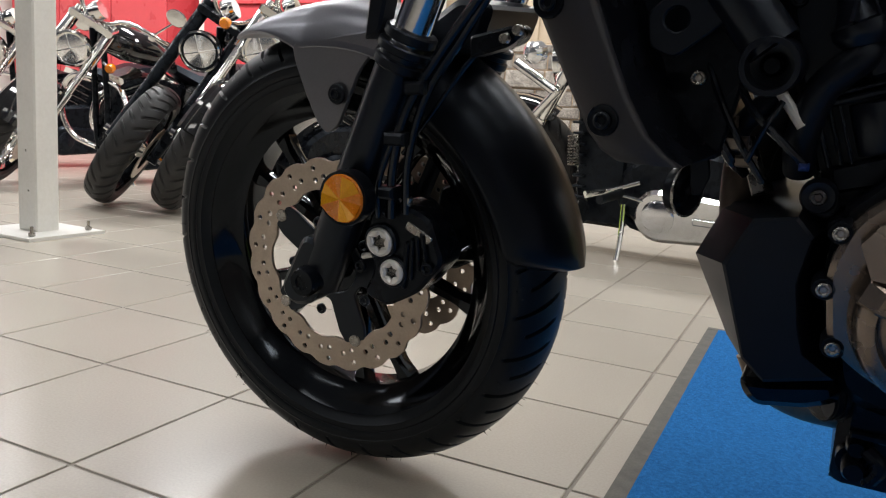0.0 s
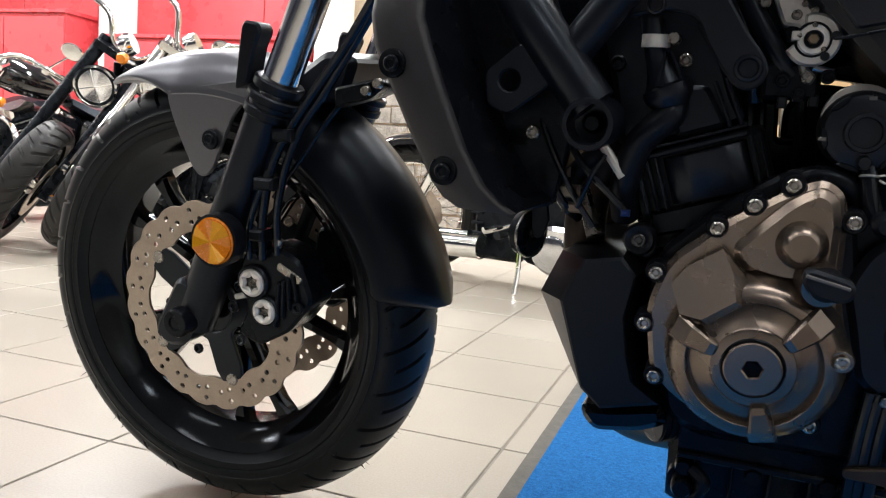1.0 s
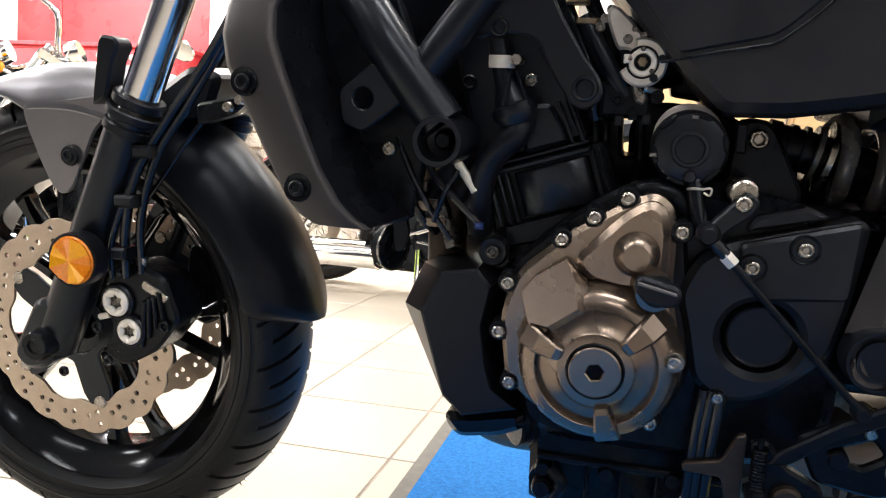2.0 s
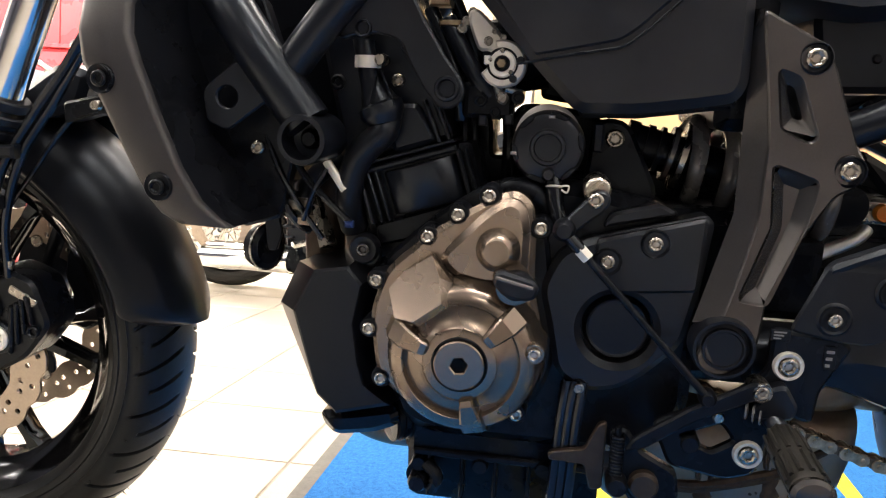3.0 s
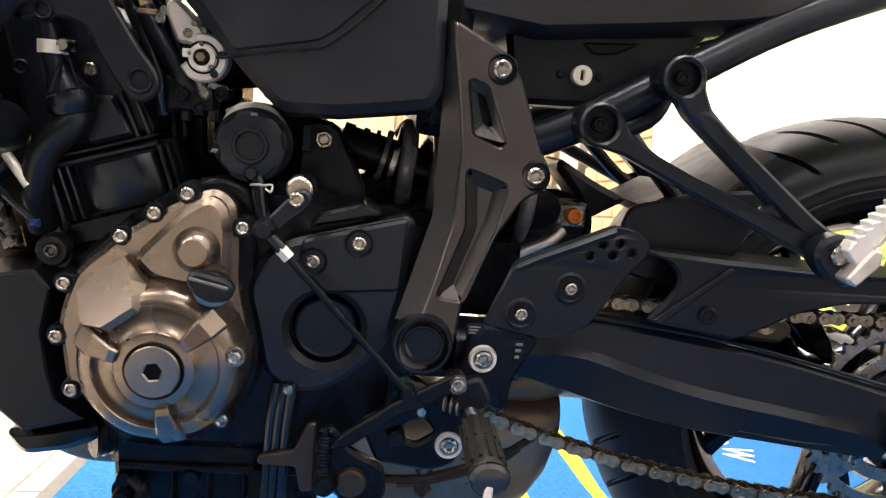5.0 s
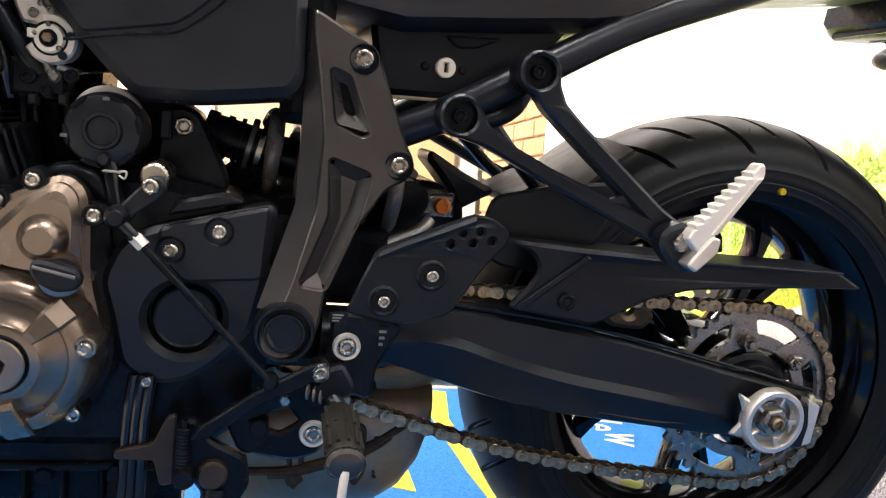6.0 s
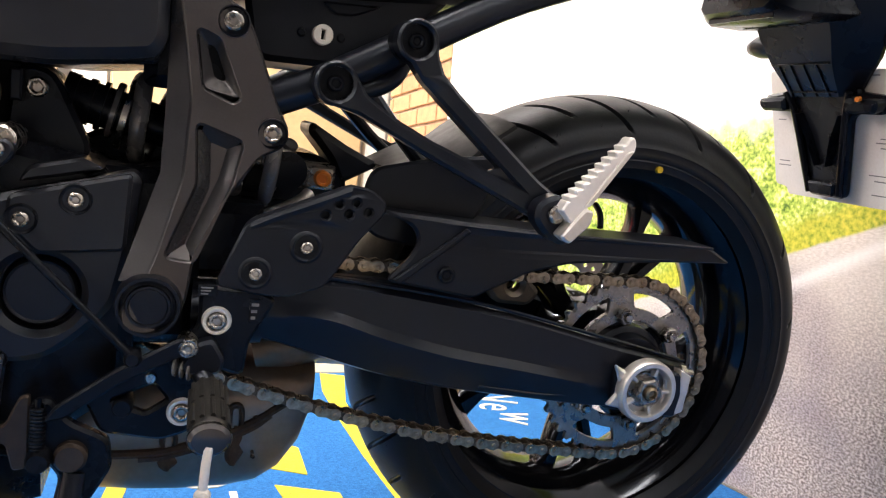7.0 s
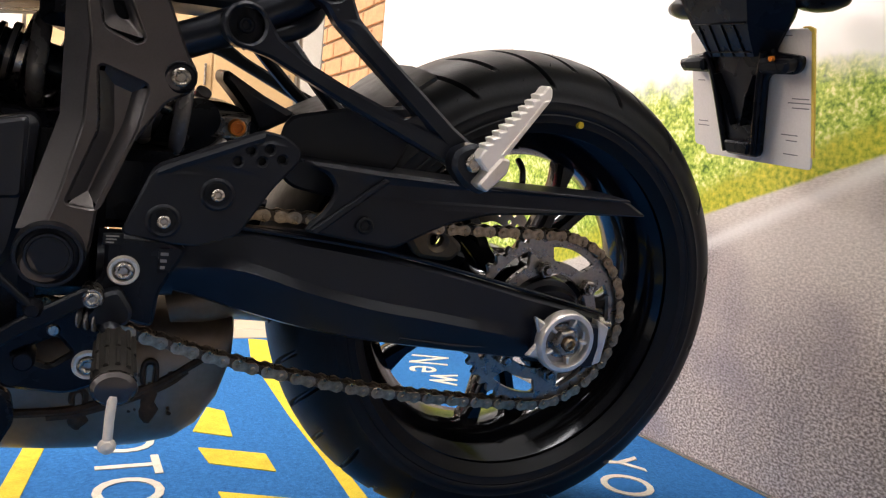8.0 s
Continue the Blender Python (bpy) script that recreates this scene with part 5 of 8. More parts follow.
part("hose_spring", merged(*[lathe([(0.0068, -0.001), (0.0078, 0.0), (0.0068, 0.001)], (0, 0), 16) for _ in range(1)]), ZINC, bike, "bright spring clip", Matrix.Translation((0.710, -0.155, 0.545)) @ Matrix.Rotation(radians(75), 4, "X"))
part("clip_ear", merged(tube([(0.716, -0.157, 0.546), (0.723, -0.16, 0.547), (0.722, -0.16, 0.541), (0.717, -0.158, 0.543)], 0.001, 6, 4)), ZINC, bike)

# sprocket cover, shift shaft and linkage
sp = part("sprocket_cover", plate([(0.703, 0.452), (0.718, 0.487), (0.742, 0.500), (0.845, 0.528), (0.852, 0.521), (0.845, 0.457), (0.836, 0.413), (0.828, 0.400), (0.802, 0.374), (0.780, 0.359), (0.748, 0.355), (0.722, 0.372), (0.712, 0.420)], -0.158, -0.12, 0.006, [arc(0.776, 0.418, 0.033, n=36)], 0.012), SHROUD, bike, "dark grey sprocket cover")
part("upper_panel", plate([(0.751, 0.501), (0.845, 0.5265), (0.842, 0.459), (0.774, 0.453), (0.750, 0.478)], -0.163, -0.15, 0.003, [], 0.006), SHROUD, sp)
part("top_wedge", plate([(0.756, 0.510), (0.763, 0.524), (0.804, 0.535), (0.822, 0.527), (0.800, 0.520)], -0.150, -0.12, 0.003, r=0.004), SHROUD, sp)
part("round_dish", lathe([(0.0, -0.150), (0.0255, -0.150), (0.0275, -0.1515), (0.0285, -0.148), (0.0325, -0.135), (0.0325, -0.12)], (0.776, 0.418), 56), MATTE, sp)
# raised black dishes carry the shade of sunken bolt holes in their colour
for x, z in ((0.802, 0.501), (0.762, 0.482), (0.746, 0.360)):
    part("bolt_cup", lathe([(0.0, -0.1625), (0.0100, -0.1630), (0.0122, -0.1645), (0.0130, -0.1630), (0.0130, -0.15)] if z > 0.4 else [(0.0, -0.1585), (0.0070, -0.1590), (0.0085, -0.1600), (0.0088, -0.15)], (x, z), 24), DEEP, sp)
    bolt(x, -0.1630 if z > 0.4 else -0.159, z, 0.0064 if z > 0.4 else 0.0048, sp, STEEL)
part("shift_shaft", lathe([(0.0, -0.176), (0.0095, -0.176), (0.0115, -0.174), (0.0125, -0.165), (0.0125, -0.13)], (0.748, 0.546), 28), STEEL, bike, "splined shift shaft end")
lever_arm = part("shift_arm", plate([(0.716, 0.508), (0.724, 0.522), (0.740, 0.540), (0.752, 0.549), (0.761, 0.541), (0.756, 0.530), (0.738, 0.516), (0.727, 0.503)], -0.186, -0.172, 0.002, r=0.006), SHROUD, bike, "grey shift arm")
bolt(0.747, -0.186, 0.539, 0.0065, lever_arm, STEEL)
part("ball_joint", lathe([(0.0, -0.198), (0.006, -0.198), (0.0095, -0.193), (0.0100, -0.186), (0.0095, -0.176)], (0.722, 0.512), 24), MATTE, lever_arm)
rod = part("shift_rod", tube([(0.736, -0.190, 0.497), (0.852, -0.196, 0.378)], 0.0034, 12, 1), DEEP, bike, "thin black shift rod with lock nut")
part("lock_nut", tube([(0.736, -0.190, 0.497), (0.744, -0.1904, 0.489)], 0.0062, 6, 1), ZINC, rod)
part("rod_boot", tube([(0.722, -0.190, 0.511), (0.737, -0.190, 0.496)], 0.006, 12, 1), CABLE, rod)
part("rod_end", merged(lathe([(0.0, -0.201), (0.005, -0.201), (0.0075, -0.196), (0.0075, -0.186)], (0.854, 0.375), 16)), DEEP, rod)
shift_pedal = part("shift_pedal", plate([(0.788, 0.318), (0.796, 0.332), (0.840, 0.364), (0.892, 0.394), (0.905, 0.390), (0.905, 0.379), (0.893, 0.377), (0.845, 0.352), (0.805, 0.322)], -0.196, -0.188, 0.002, r=0.005), DEEP, bike, "black shift pedal arm")
part("pedal_pivot", lathe([(0.0, -0.196), (0.0078, -0.196), (0.0090, -0.194), (0.0092, -0.186), (0.0092, -0.17)], (0.8975, 0.3845), 28), STEEL, shift_pedal)
bolt(0.8975, -0.195, 0.3845, 0.0060, shift_pedal, STEEL, 0.003)
for x, z, r in ((0.869, 0.351, 0.006), (0.847, 0.323, 0.009)):
    part("pivot_stub", lathe([(0.0, -0.178), (r - 0.002, -0.178), (r, -0.175), (r, -0.15)], (x, z), 20), STEEL if r < 0.007 else DEEP, bike)

# cast side plate over the swingarm pivot
def plate_y(v):
    out = 0.13 * max(0.0, 0.585 - v.z) - 0.25 * (v.x - 0.895)
    return Vector((v.x, v.y - out if v.y < 0 else v.y + out, v.z))


def pocket(outline, y, depth, draw):
    """A recess with sloping walls: its rim lies at y, its floor deeper and smaller."""
    rim = fillet(outline, 0.005)
    rim = rim if area_of(rim) > 0 else rim[::-1]
    low = inset(rim, draw)
    n = len(rim)
    verts = [(x, y, z) for x, z in rim] + [(x, y + depth, z) for x, z in low]
    faces = [(i, (i + 1) % n, n + (i + 1) % n, n + i) for i in range(n)] + [tuple(n + i for i in t) for t in tessellate_polygon([[Vector((x, z, 0)) for x, z in low]])]
    return mesh_of("pocket", verts, faces, 25)


RIDGE = [(0.870, 0.702), (0.872, 0.682), (0.879, 0.643), (0.886, 0.595), (0.883, 0.526), (0.866, 0.462), (0.858, 0.440)]
LEFT = [(0.864, 0.702), (0.866, 0.682), (0.867, 0.635), (0.867, 0.600), (0.866, 0.530), (0.846, 0.462), (0.838, 0.436)]
POCKET = [(0.894, 0.574), (0.933, 0.561), (0.925, 0.524), (0.897, 0.456), (0.874, 0.460), (0.897, 0.522)]
SLOT_OUT = [(0.889, 0.653), (0.907, 0.647), (0.928, 0.599), (0.922, 0.595), (0.897, 0.605)]
SLOT_IN = [(0.897, 0.643), (0.905, 0.640), (0.916, 0.612), (0.905, 0.614)]
for side in (-1, 1):
    face = RIDGE + [(0.840, 0.414), (0.844, 0.398), (0.863, 0.389), (0.884, 0.398), (0.894, 0.422), (0.898, 0.458), (0.921, 0.508), (0.949, 0.549), (0.970, 0.559), (0.975, 0.576), (0.964, 0.594), (0.936, 0.660), (0.926, 0.676)]
    body = slanted(plate(face, side * 0.156, side * 0.134, 0.0025, [fillet(POCKET, 0.005), fillet(SLOT_OUT, 0.005)], 0.007), plate_y)
    sp_ob = part("pivot_plate", body, PLATE, bike, "dark cast frame plate over the swingarm pivot")
    if side > 0:
        continue
    strip_rings = [[tuple(plate_y(Vector((rx, -0.1545, rz)))), tuple(plate_y(Vector((lx, -0.139, lz)))), tuple(plate_y(Vector((lx + 0.004, -0.128, lz)))), tuple(plate_y(Vector((rx + 0.004, -0.136, rz))))] for (rx, rz), (lx, lz) in zip(RIDGE, LEFT)]
    part("left_facet", loft(strip_rings, smooth=25), PLATE, sp_ob)
    part("recess", slanted(pocket(POCKET, -0.155, 0.0100, 0.0110), plate_y), PLATE, sp_ob)
    wall = loft([[tuple(plate_y(Vector((x, -0.155, z)))) for x, z in fillet(SLOT_OUT[:2] + SLOT_OUT[2:3] + SLOT_OUT[4:], 0.005)], [tuple(plate_y(Vector((x, -0.148, z)))) for x, z in fillet(SLOT_IN, 0.005)], [tuple(plate_y(Vector((x, -0.134, z)))) for x, z in fillet(SLOT_IN, 0.005)]], caps=False, smooth=25)
    part("slot_wall", wall, PLATE, sp_ob)
    # black block stands in for the shade inside the slot
    part("slot_floor", block(0.886, 0.930, -0.128, -0.118, 0.590, 0.660, 0.002), DEEP, sp_ob)
    # raised black rings stand in for the counterbores' shade
    for x, z in ((0.9175, 0.664), (0.959, 0.5715)):
        yy = plate_y(Vector((x, -0.156, z))).y
        part("bolt_ring", lathe([(0.0080, yy - 0.0010), (0.0112, yy - 0.0016), (0.0126, yy - 0.0036), (0.0137, yy - 0.0030), (0.0140, yy + 0.004)], (x, z), 32), DEEP, sp_ob)
        bolt(x, yy + 0.001, z, 0.0083, sp_ob, STEEL, 0.006)
    yy = -0.185
    part("pivot_cap", lathe([(0.0, yy - 0.004), (0.0150, yy - 0.004), (0.0160, yy - 0.0065), (0.0180, yy - 0.0065), (0.0188, yy - 0.0025), (0.0220, yy - 0.0015), (0.0232, yy - 0.007), (0.0258, yy - 0.007), (0.0270, yy), (0.0272, yy + 0.02)], (0.8635, 0.4185), 64), MATTE, sp_ob, "round black pivot cap")
# solid black blocks added so the gaps behind the side plate stay dark
part("pivot_case", block(0.80, 0.905, -0.115, 0.115, 0.36, 0.526, 0.012), DEEP, engine)
part("pivot_boss", block(0.895, 0.962, -0.105, 0.105, 0.425, 0.500, 0.010), DEEP, engine)

# ---- tank, seat, rear frame ----
tank = part("fuel_tank_side", plate([(0.60, 0.745), (0.640, 0.700), (0.672, 0.665), (0.700, 0.635), (0.721, 0.615), (0.730, 0.611), (0.777, 0.612), (0.831, 0.620), (0.858, 0.625), (0.866, 0.640), (0.862, 0.80), (0.60, 0.88)], -0.162, 0.162, 0.009, r=0.012), TANK, bike, "satin midnight-black tank side cover")
part("cover_seam", tube([(0.672, -0.1632, 0.651), (0.684, -0.1635, 0.653), (0.712, -0.1637, 0.659), (0.741, -0.1640, 0.664), (0.760, -0.1640, 0.668), (0.773, -0.1641, 0.677), (0.787, -0.1642, 0.689), (0.807, -0.1642, 0.709), (0.83, -0.164, 0.732)], 0.0014, 6, 4), DEEP, tank)
part("upper_cover", plate([(0.645, 0.712), (0.686, 0.658), (0.741, 0.669), (0.758, 0.673), (0.771, 0.682), (0.807, 0.716), (0.83, 0.738), (0.83, 0.80), (0.60, 0.88), (0.60, 0.755)], -0.1645, -0.150, 0.002, r=0.004), TANK, tank)
part("lower_edge", plate([(0.728, 0.607), (0.777, 0.608), (0.831, 0.616), (0.858, 0.620), (0.860, 0.628), (0.726, 0.614)], -0.15, 0.15, 0.003, r=0.003), DEEP, tank)
for i in range(7):
    part("edge_clip", block(0.752 + i * 0.016, 0.760 + i * 0.016, -0.152, -0.145, 0.609 + i * 0.002, 0.615 + i * 0.002, 0.001), DEEP, tank)
part("tank_rear", plate([(0.846, 0.60), (0.884, 0.60), (0.892, 0.70), (0.892, 0.80), (0.850, 0.80)], -0.13, 0.13, 0.012, r=0.01), DEEP, bike)


def seat_ring(x, z0, z1, half):
    return [(x, y * half, z0 + (z1 - z0) * k) for y, k in ((-0.80, 0.0), (-0.95, 0.10), (-1.0, 0.3), (-0.95, 0.7), (-0.7, 0.97), (0, 1.0), (0.7, 0.97), (0.95, 0.7), (1.0, 0.3), (0.95, 0.10), (0.80, 0.0), (0, 0.02))]


seat = part("seat", loft([seat_ring(*r) for r in ((0.80, 0.725, 0.80, 0.13), (0.88, 0.708, 0.80, 0.135), (0.955, 0.697, 0.81, 0.135), (1.05, 0.707, 0.83, 0.132), (1.14, 0.718, 0.85, 0.128), (1.20, 0.729, 0.87, 0.12), (1.27, 0.765, 0.88, 0.10), (1.36, 0.81, 0.89, 0.085))]), TANK, bike, "black rider and pillion seat")
side_cover = part("seat_side_cover", plate([(0.925, 0.708), (1.13, 0.724), (1.10, 0.690), (1.075, 0.668), (1.055, 0.640), (0.945, 0.637), (0.935, 0.655)], -0.100, 0.100, 0.006, r=0.012), MATTE, bike, "black side cover with seat lock")
part("cover_dish", plate([(0.998, 0.699), (1.058, 0.703), (1.032, 0.690), (1.012, 0.688)], -0.104, -0.098, 0.002, r=0.005), DEEP, side_cover)
part("seat_lock", plate(arc(1.0015, 0.668, 0.0098, n=28), -0.109, -0.098, 0.001, [[(0.9998, 0.6635), (1.0032, 0.6635), (1.0032, 0.6725), (0.9998, 0.6725)]], r=0), ZINC, side_cover, "bright round seat lock")
for x in (0.982, 1.020):
    part("cover_screw", lathe([(0.0, -0.103), (0.003, -0.103), (0.0045, -0.100)], (x, 0.668), 14), DEEP, side_cover)
for side in (-1, 1):
    rail = part("seat_rail", tube([(0.925, side * 0.115, 0.588), (1.00, side * 0.122, 0.622), (1.085, side * 0.120, 0.671), (1.20, side * 0.105, 0.735), (1.36, side * 0.085, 0.80)], 0.0165, 18, 5), SATIN, bike, "satin black seat rail tube")
    part("rail_brace", tube([(1.01, side * 0.12, 0.612), (1.065, side * 0.118, 0.632), (1.085, side * 0.115, 0.665)], 0.010, 12, 5), SATIN, rail)
    part("rail_strut", tube([(1.045, side * 0.10, 0.632), (1.10, side * 0.085, 0.575), (1.135, side * 0.07, 0.545)], 0.0075, 10, 3), SATIN, rail)

# pillion foot rest brackets
def splay(v):
    """The bracket runs outwards towards its peg."""
    return Vector((v.x, v.y * (1 + 1.5 * max(0.0, v.x - 1.10)), v.z))


EYES = ((1.007, 0.623), (1.077, 0.670))
LOWER_ARM = arc(*EYES[0], 0.0198, 35, 275, 22) + [(1.030, 0.598), (1.100, 0.567), (1.200, 0.523), (1.214, 0.516), (1.228, 0.526), (1.226, 0.534), (1.200, 0.545), (1.100, 0.583), (1.062, 0.600), (1.036, 0.616)]
UPPER_ARM = arc(*EYES[1], 0.0198, 16, 256, 22) + [(1.084, 0.636), (1.112, 0.612), (1.195, 0.540), (1.210, 0.530), (1.224, 0.536), (1.224, 0.543), (1.202, 0.558), (1.122, 0.627), (1.105, 0.644), (1.098, 0.660)]
for side in (-1, 1):
    y = side * 0.163
    bars = [slanted(plate(o, y - 0.011, y + 0.011, 0.003, [arc(*e, 0.0148, n=32)], r=0.003), splay) for o, e in ((LOWER_ARM, EYES[0]), (UPPER_ARM, EYES[1]))]
    arm = part("pillion_bracket", merged(*bars), SATIN, bike, "satin black forked pillion bracket")
    for x, z in EYES:
        s = side
        part("bolt_eye", lathe([(0.0, y + s * 0.000), (0.0146, y + s * 0.000), (0.0147, y + s * 0.0085), (0.0180, y + s * 0.0085), (0.0190, y - s * 0.03), (0.0, y - s * 0.03)], (x, z), 40), DEEP, arm)
        if side < 0:
            bolt(x, y - 0.001, z, 0.0072, arm, DEEP)
    part("web", plate([(1.150, 0.560), (1.172, 0.568), (1.212, 0.538), (1.205, 0.530)], y * 1.13 - 0.004, y * 1.13 + 0.004, 0.001, r=0.005), SATIN, arm)
    clevis = part("peg_clevis", plate([(1.192, 0.540), (1.212, 0.550), (1.228, 0.540), (1.238, 0.515), (1.225, 0.500), (1.205, 0.508), (1.190, 0.524)], y * 1.32 - 0.012, y * 1.32 + 0.012, 0.004, r=0.008), SATIN, arm)
    part("pivot_pin", lathe([(0.0035, -0.004), (0.0065, -0.004), (0.0085, -0.002), (0.0085, 0.012)], (0, 0), 20), STEEL, arm, "", Matrix.Translation((1.2105, -0.2285 if side < 0 else 0.2205, 0.5305)))
    # folded-up aluminium peg with a toothed upper edge
    ym = -0.235 if side < 0 else 0.235
    prof = [(1.208, 0.536), (1.213, 0.545)]
    for i in range(9):
        a = Vector((1.214, 0.5460)).lerp(Vector((1.266, 0.6030)), i / 9)
        prof += [tuple(a + Vector((0.0010, -0.0012))), tuple(a + Vector((-0.0010, 0.0030))), tuple(a + Vector((0.0036, 0.0046)))]
    prof += [(1.267, 0.607), (1.2705, 0.6090), (1.2735, 0.606), (1.2745, 0.600), (1.2735, 0.595), (1.2345, 0.541), (1.2335, 0.527), (1.226, 0.519), (1.216, 0.528)]
    peg = part("pillion_peg", plate(prof, ym - 0.007, ym + 0.010, 0.0014, r=0.0012), PEG_ALU, bike, "folded cast aluminium pillion foot peg")
    part("peg_edge", plate([(1.2290, 0.541), (1.2655, 0.5945), (1.2725, 0.5965), (1.2355, 0.5420)], ym - 0.0095, ym - 0.006, 0.0008, r=0.002), ALU, peg)
    part("peg_root", plate([(1.2095, 0.5125), (1.2195, 0.5060), (1.2385, 0.5255), (1.2400, 0.5380), (1.2310, 0.5400), (1.2220, 0.5290)], ym - 0.0100, ym + 0.011, 0.002, r=0.003), ALU, peg)

# rear shock and its tower
tower = part("shock_tower", plate([(0.742, 0.606), (0.774, 0.606), (0.806, 0.540), (0.80, 0.52), (0.735, 0.52)], -0.105, -0.085, 0.004, r=0.014), DEEP, bike, "black cast shock tower")
bolt(0.7625, -0.106, 0.588, 0.0088, tower, STEEL)
part("sensor", block(0.742, 0.752, -0.118, -0.10, 0.575, 0.602, 0.002), MATTE, tower)
S0, S1 = Vector((0.775, -0.045, 0.584)), Vector((0.985, -0.045, 0.533))
shock = part("shock_absorber", tube([S0, S0.lerp(S1, 0.6)], 0.020, 24, 1), DEEP, bike, "black monoshock with dark grey coil spring")
for t, r, w in ((0.0, 0.022, 0.05), (0.09, 0.0225, 0.03), (0.15, 0.024, 0.02), (0.20, 0.027, 0.03)):
    part("collar", tube([S0.lerp(S1, t), S0.lerp(S1, t + w)], r, 28, 1), DEEP, shock)
part("spring_seat", tube([S0.lerp(S1, 0.25), S0.lerp(S1, 0.275)], 0.0345, 32, 1), STEEL, shock)
part("preload_ring", tube([S0.lerp(S1, 0.205), S0.lerp(S1, 0.225)], 0.0285, 12, 1), SPRING, shock)
axis = (S1 - S0).normalized()
sx = axis.orthogonal().normalized()
sy = axis.cross(sx)
part("spring", tube([S0.lerp(S1, 0.27 + 0.74 * k / 90) + 0.037 * (math.cos(2 * math.pi * k / 18) * sx + math.sin(2 * math.pi * k / 18) * sy) for k in range(91)], 0.0082, 14, 2), SPRING, shock)
part("damper_rod", tube([S0.lerp(S1, 0.4), S1], 0.009, 14, 1), STEEL, shock)
part("end_eye", lathe([(0.006, -0.07), (0.020, -0.07), (0.020, -0.02), (0.006, -0.02)], (S1.x, S1.z), 24), DEEP, shock)
# dark block added to close the view behind the shock
battery_box = part("battery_box", plate([(0.73, 0.50), (0.80, 0.552), (0.86, 0.556), (0.90, 0.552), (1.03, 0.548), (1.062, 0.525), (1.062, 0.435), (0.73, 0.435)], 0.0, 0.11, 0.006, r=0.012), DEEP, bike, "dark filler block behind the shock")
for z in (0.455, 0.490):
    part("box_rib", block(0.88, 1.05, -0.003, 0.001, z, z + 0.005, 0.001), DEEP, battery_box)
link = part("shock_link", block(1.000, 1.038, -0.05, 0.01, 0.515, 0.540, 0.003), SPROCKET, bike, "steel shock link with orange grease cap")
part("grease_cap", lathe([(0.0, -0.056), (0.0045, -0.056), (0.005, -0.059), (0.0075, -0.059), (0.009, -0.056), (0.009, -0.048)], (1.024, 0.527), 24), ORANGE, link)
part("link_rod", tube([(0.965, -0.06, 0.482), (1.0, -0.058, 0.500), (1.012, -0.05, 0.510)], 0.007, 12, 3), ALU, link)

# swingarm: a deep pressed beam with a raised crease
def arm_ring(x, zt, zb, crease, y, bulge):
    h, bulge = zt - zb, max(0.0, bulge) * 0.5
    zc = zb + crease * h
    return [(x, y + 0.012, zt), (x, y - 0.003, zt - 0.001), (x, y - 0.0085, zt - 0.007), (x, y - 0.0105, zc + 0.016), (x, y - 0.0112, zc + 0.010), (x, y - 0.0125 - bulge, zc + 0.001), (x, y - 0.0120 - bulge, zc - 0.004), (x, y - 0.0095 - bulge * 0.4, zb + 0.42 * (zc - zb)), (x, y - 0.006, zb + 0.004), (x, y + 0.004, zb), (x, y + 0.019, zb + 0.004), (x, y + 0.020, zt - 0.006)]


def swing_arm(s):
    rows = ((0.955, 0.418, 0.372, 0.5, -0.118, 0.0), (0.985, 0.431, 0.366, 0.5, -0.119, 0.003), (1.03, 0.436, 0.352, 0.52, -0.120, 0.008), (1.09, 0.430, 0.335, 0.45, -0.120, 0.012), (1.16, 0.420, 0.321, 0.40, -0.120, 0.013),
            (1.24, 0.406, 0.311, 0.38, -0.120, 0.011), (1.31, 0.390, 0.303, 0.36, -0.120, 0.006), (1.35, 0.380, 0.299, 0.36, -0.120, 0.001), (1.41, 0.367, 0.297, 0.4, -0.118, 0.0), (1.452, 0.357, 0.300, 0.4, -0.117, 0.0), (1.47, 0.352, 0.312, 0.4, -0.114, 0.0))
    fine = []
    for i in range(len(rows) - 1):
        a, b, c, d = rows[max(0, i - 1)], rows[i], rows[i + 1], rows[min(len(rows) - 1, i + 2)]
        for k in range(4):
            t = k / 4
            fine.append(tuple(0.5 * (2 * q + (r - p) * t + (2 * p - 5 * q + 4 * r - w) * t * t + (3 * q - p - 3 * r + w) * t ** 3) for p, q, r, w in zip(a, b, c, d)))
    me = loft([arm_ring(*r) for r in fine + [rows[-1]]], smooth=24)
    if s > 0:
        me.transform(Matrix.Diagonal((1, -1, 1, 1)))
    return me


swing = part("swingarm", swing_arm(-1), SATIN, bike, "satin black pressed swingarm")
part("right_arm", swing_arm(1), SATIN, swing)
part("cross_beam", block(0.955, 1.02, -0.12, 0.12, 0.375, 0.43, 0.01), SATIN, swing)
part("upper_seam", tube([(1.02, -0.126, 0.438), (1.17, -0.126, 0.421), (1.33, -0.126, 0.388), (1.465, -0.120, 0.356)], 0.0022, 6, 6), SATIN, swing)
part("pivot_beam", tube([(0.90, -0.118, 0.398), (0.965, -0.12, 0.398)], 0.030, 20, 1), SATIN, swing)
part("lower_crease", tube([(1.20, -0.129, 0.327), (1.27, -0.130, 0.318), (1.33, -0.128, 0.316)], 0.002, 6, 6), SATIN, swing)
AX = (1.399, 0.329)
star = [(1.355, 0.359), (1.373, 0.350), (1.389, 0.356), (1.412, 0.362), (1.428, 0.350), (1.424, 0.302), (1.403, 0.292), (1.386, 0.303), (1.350, 0.311), (1.366, 0.331)]
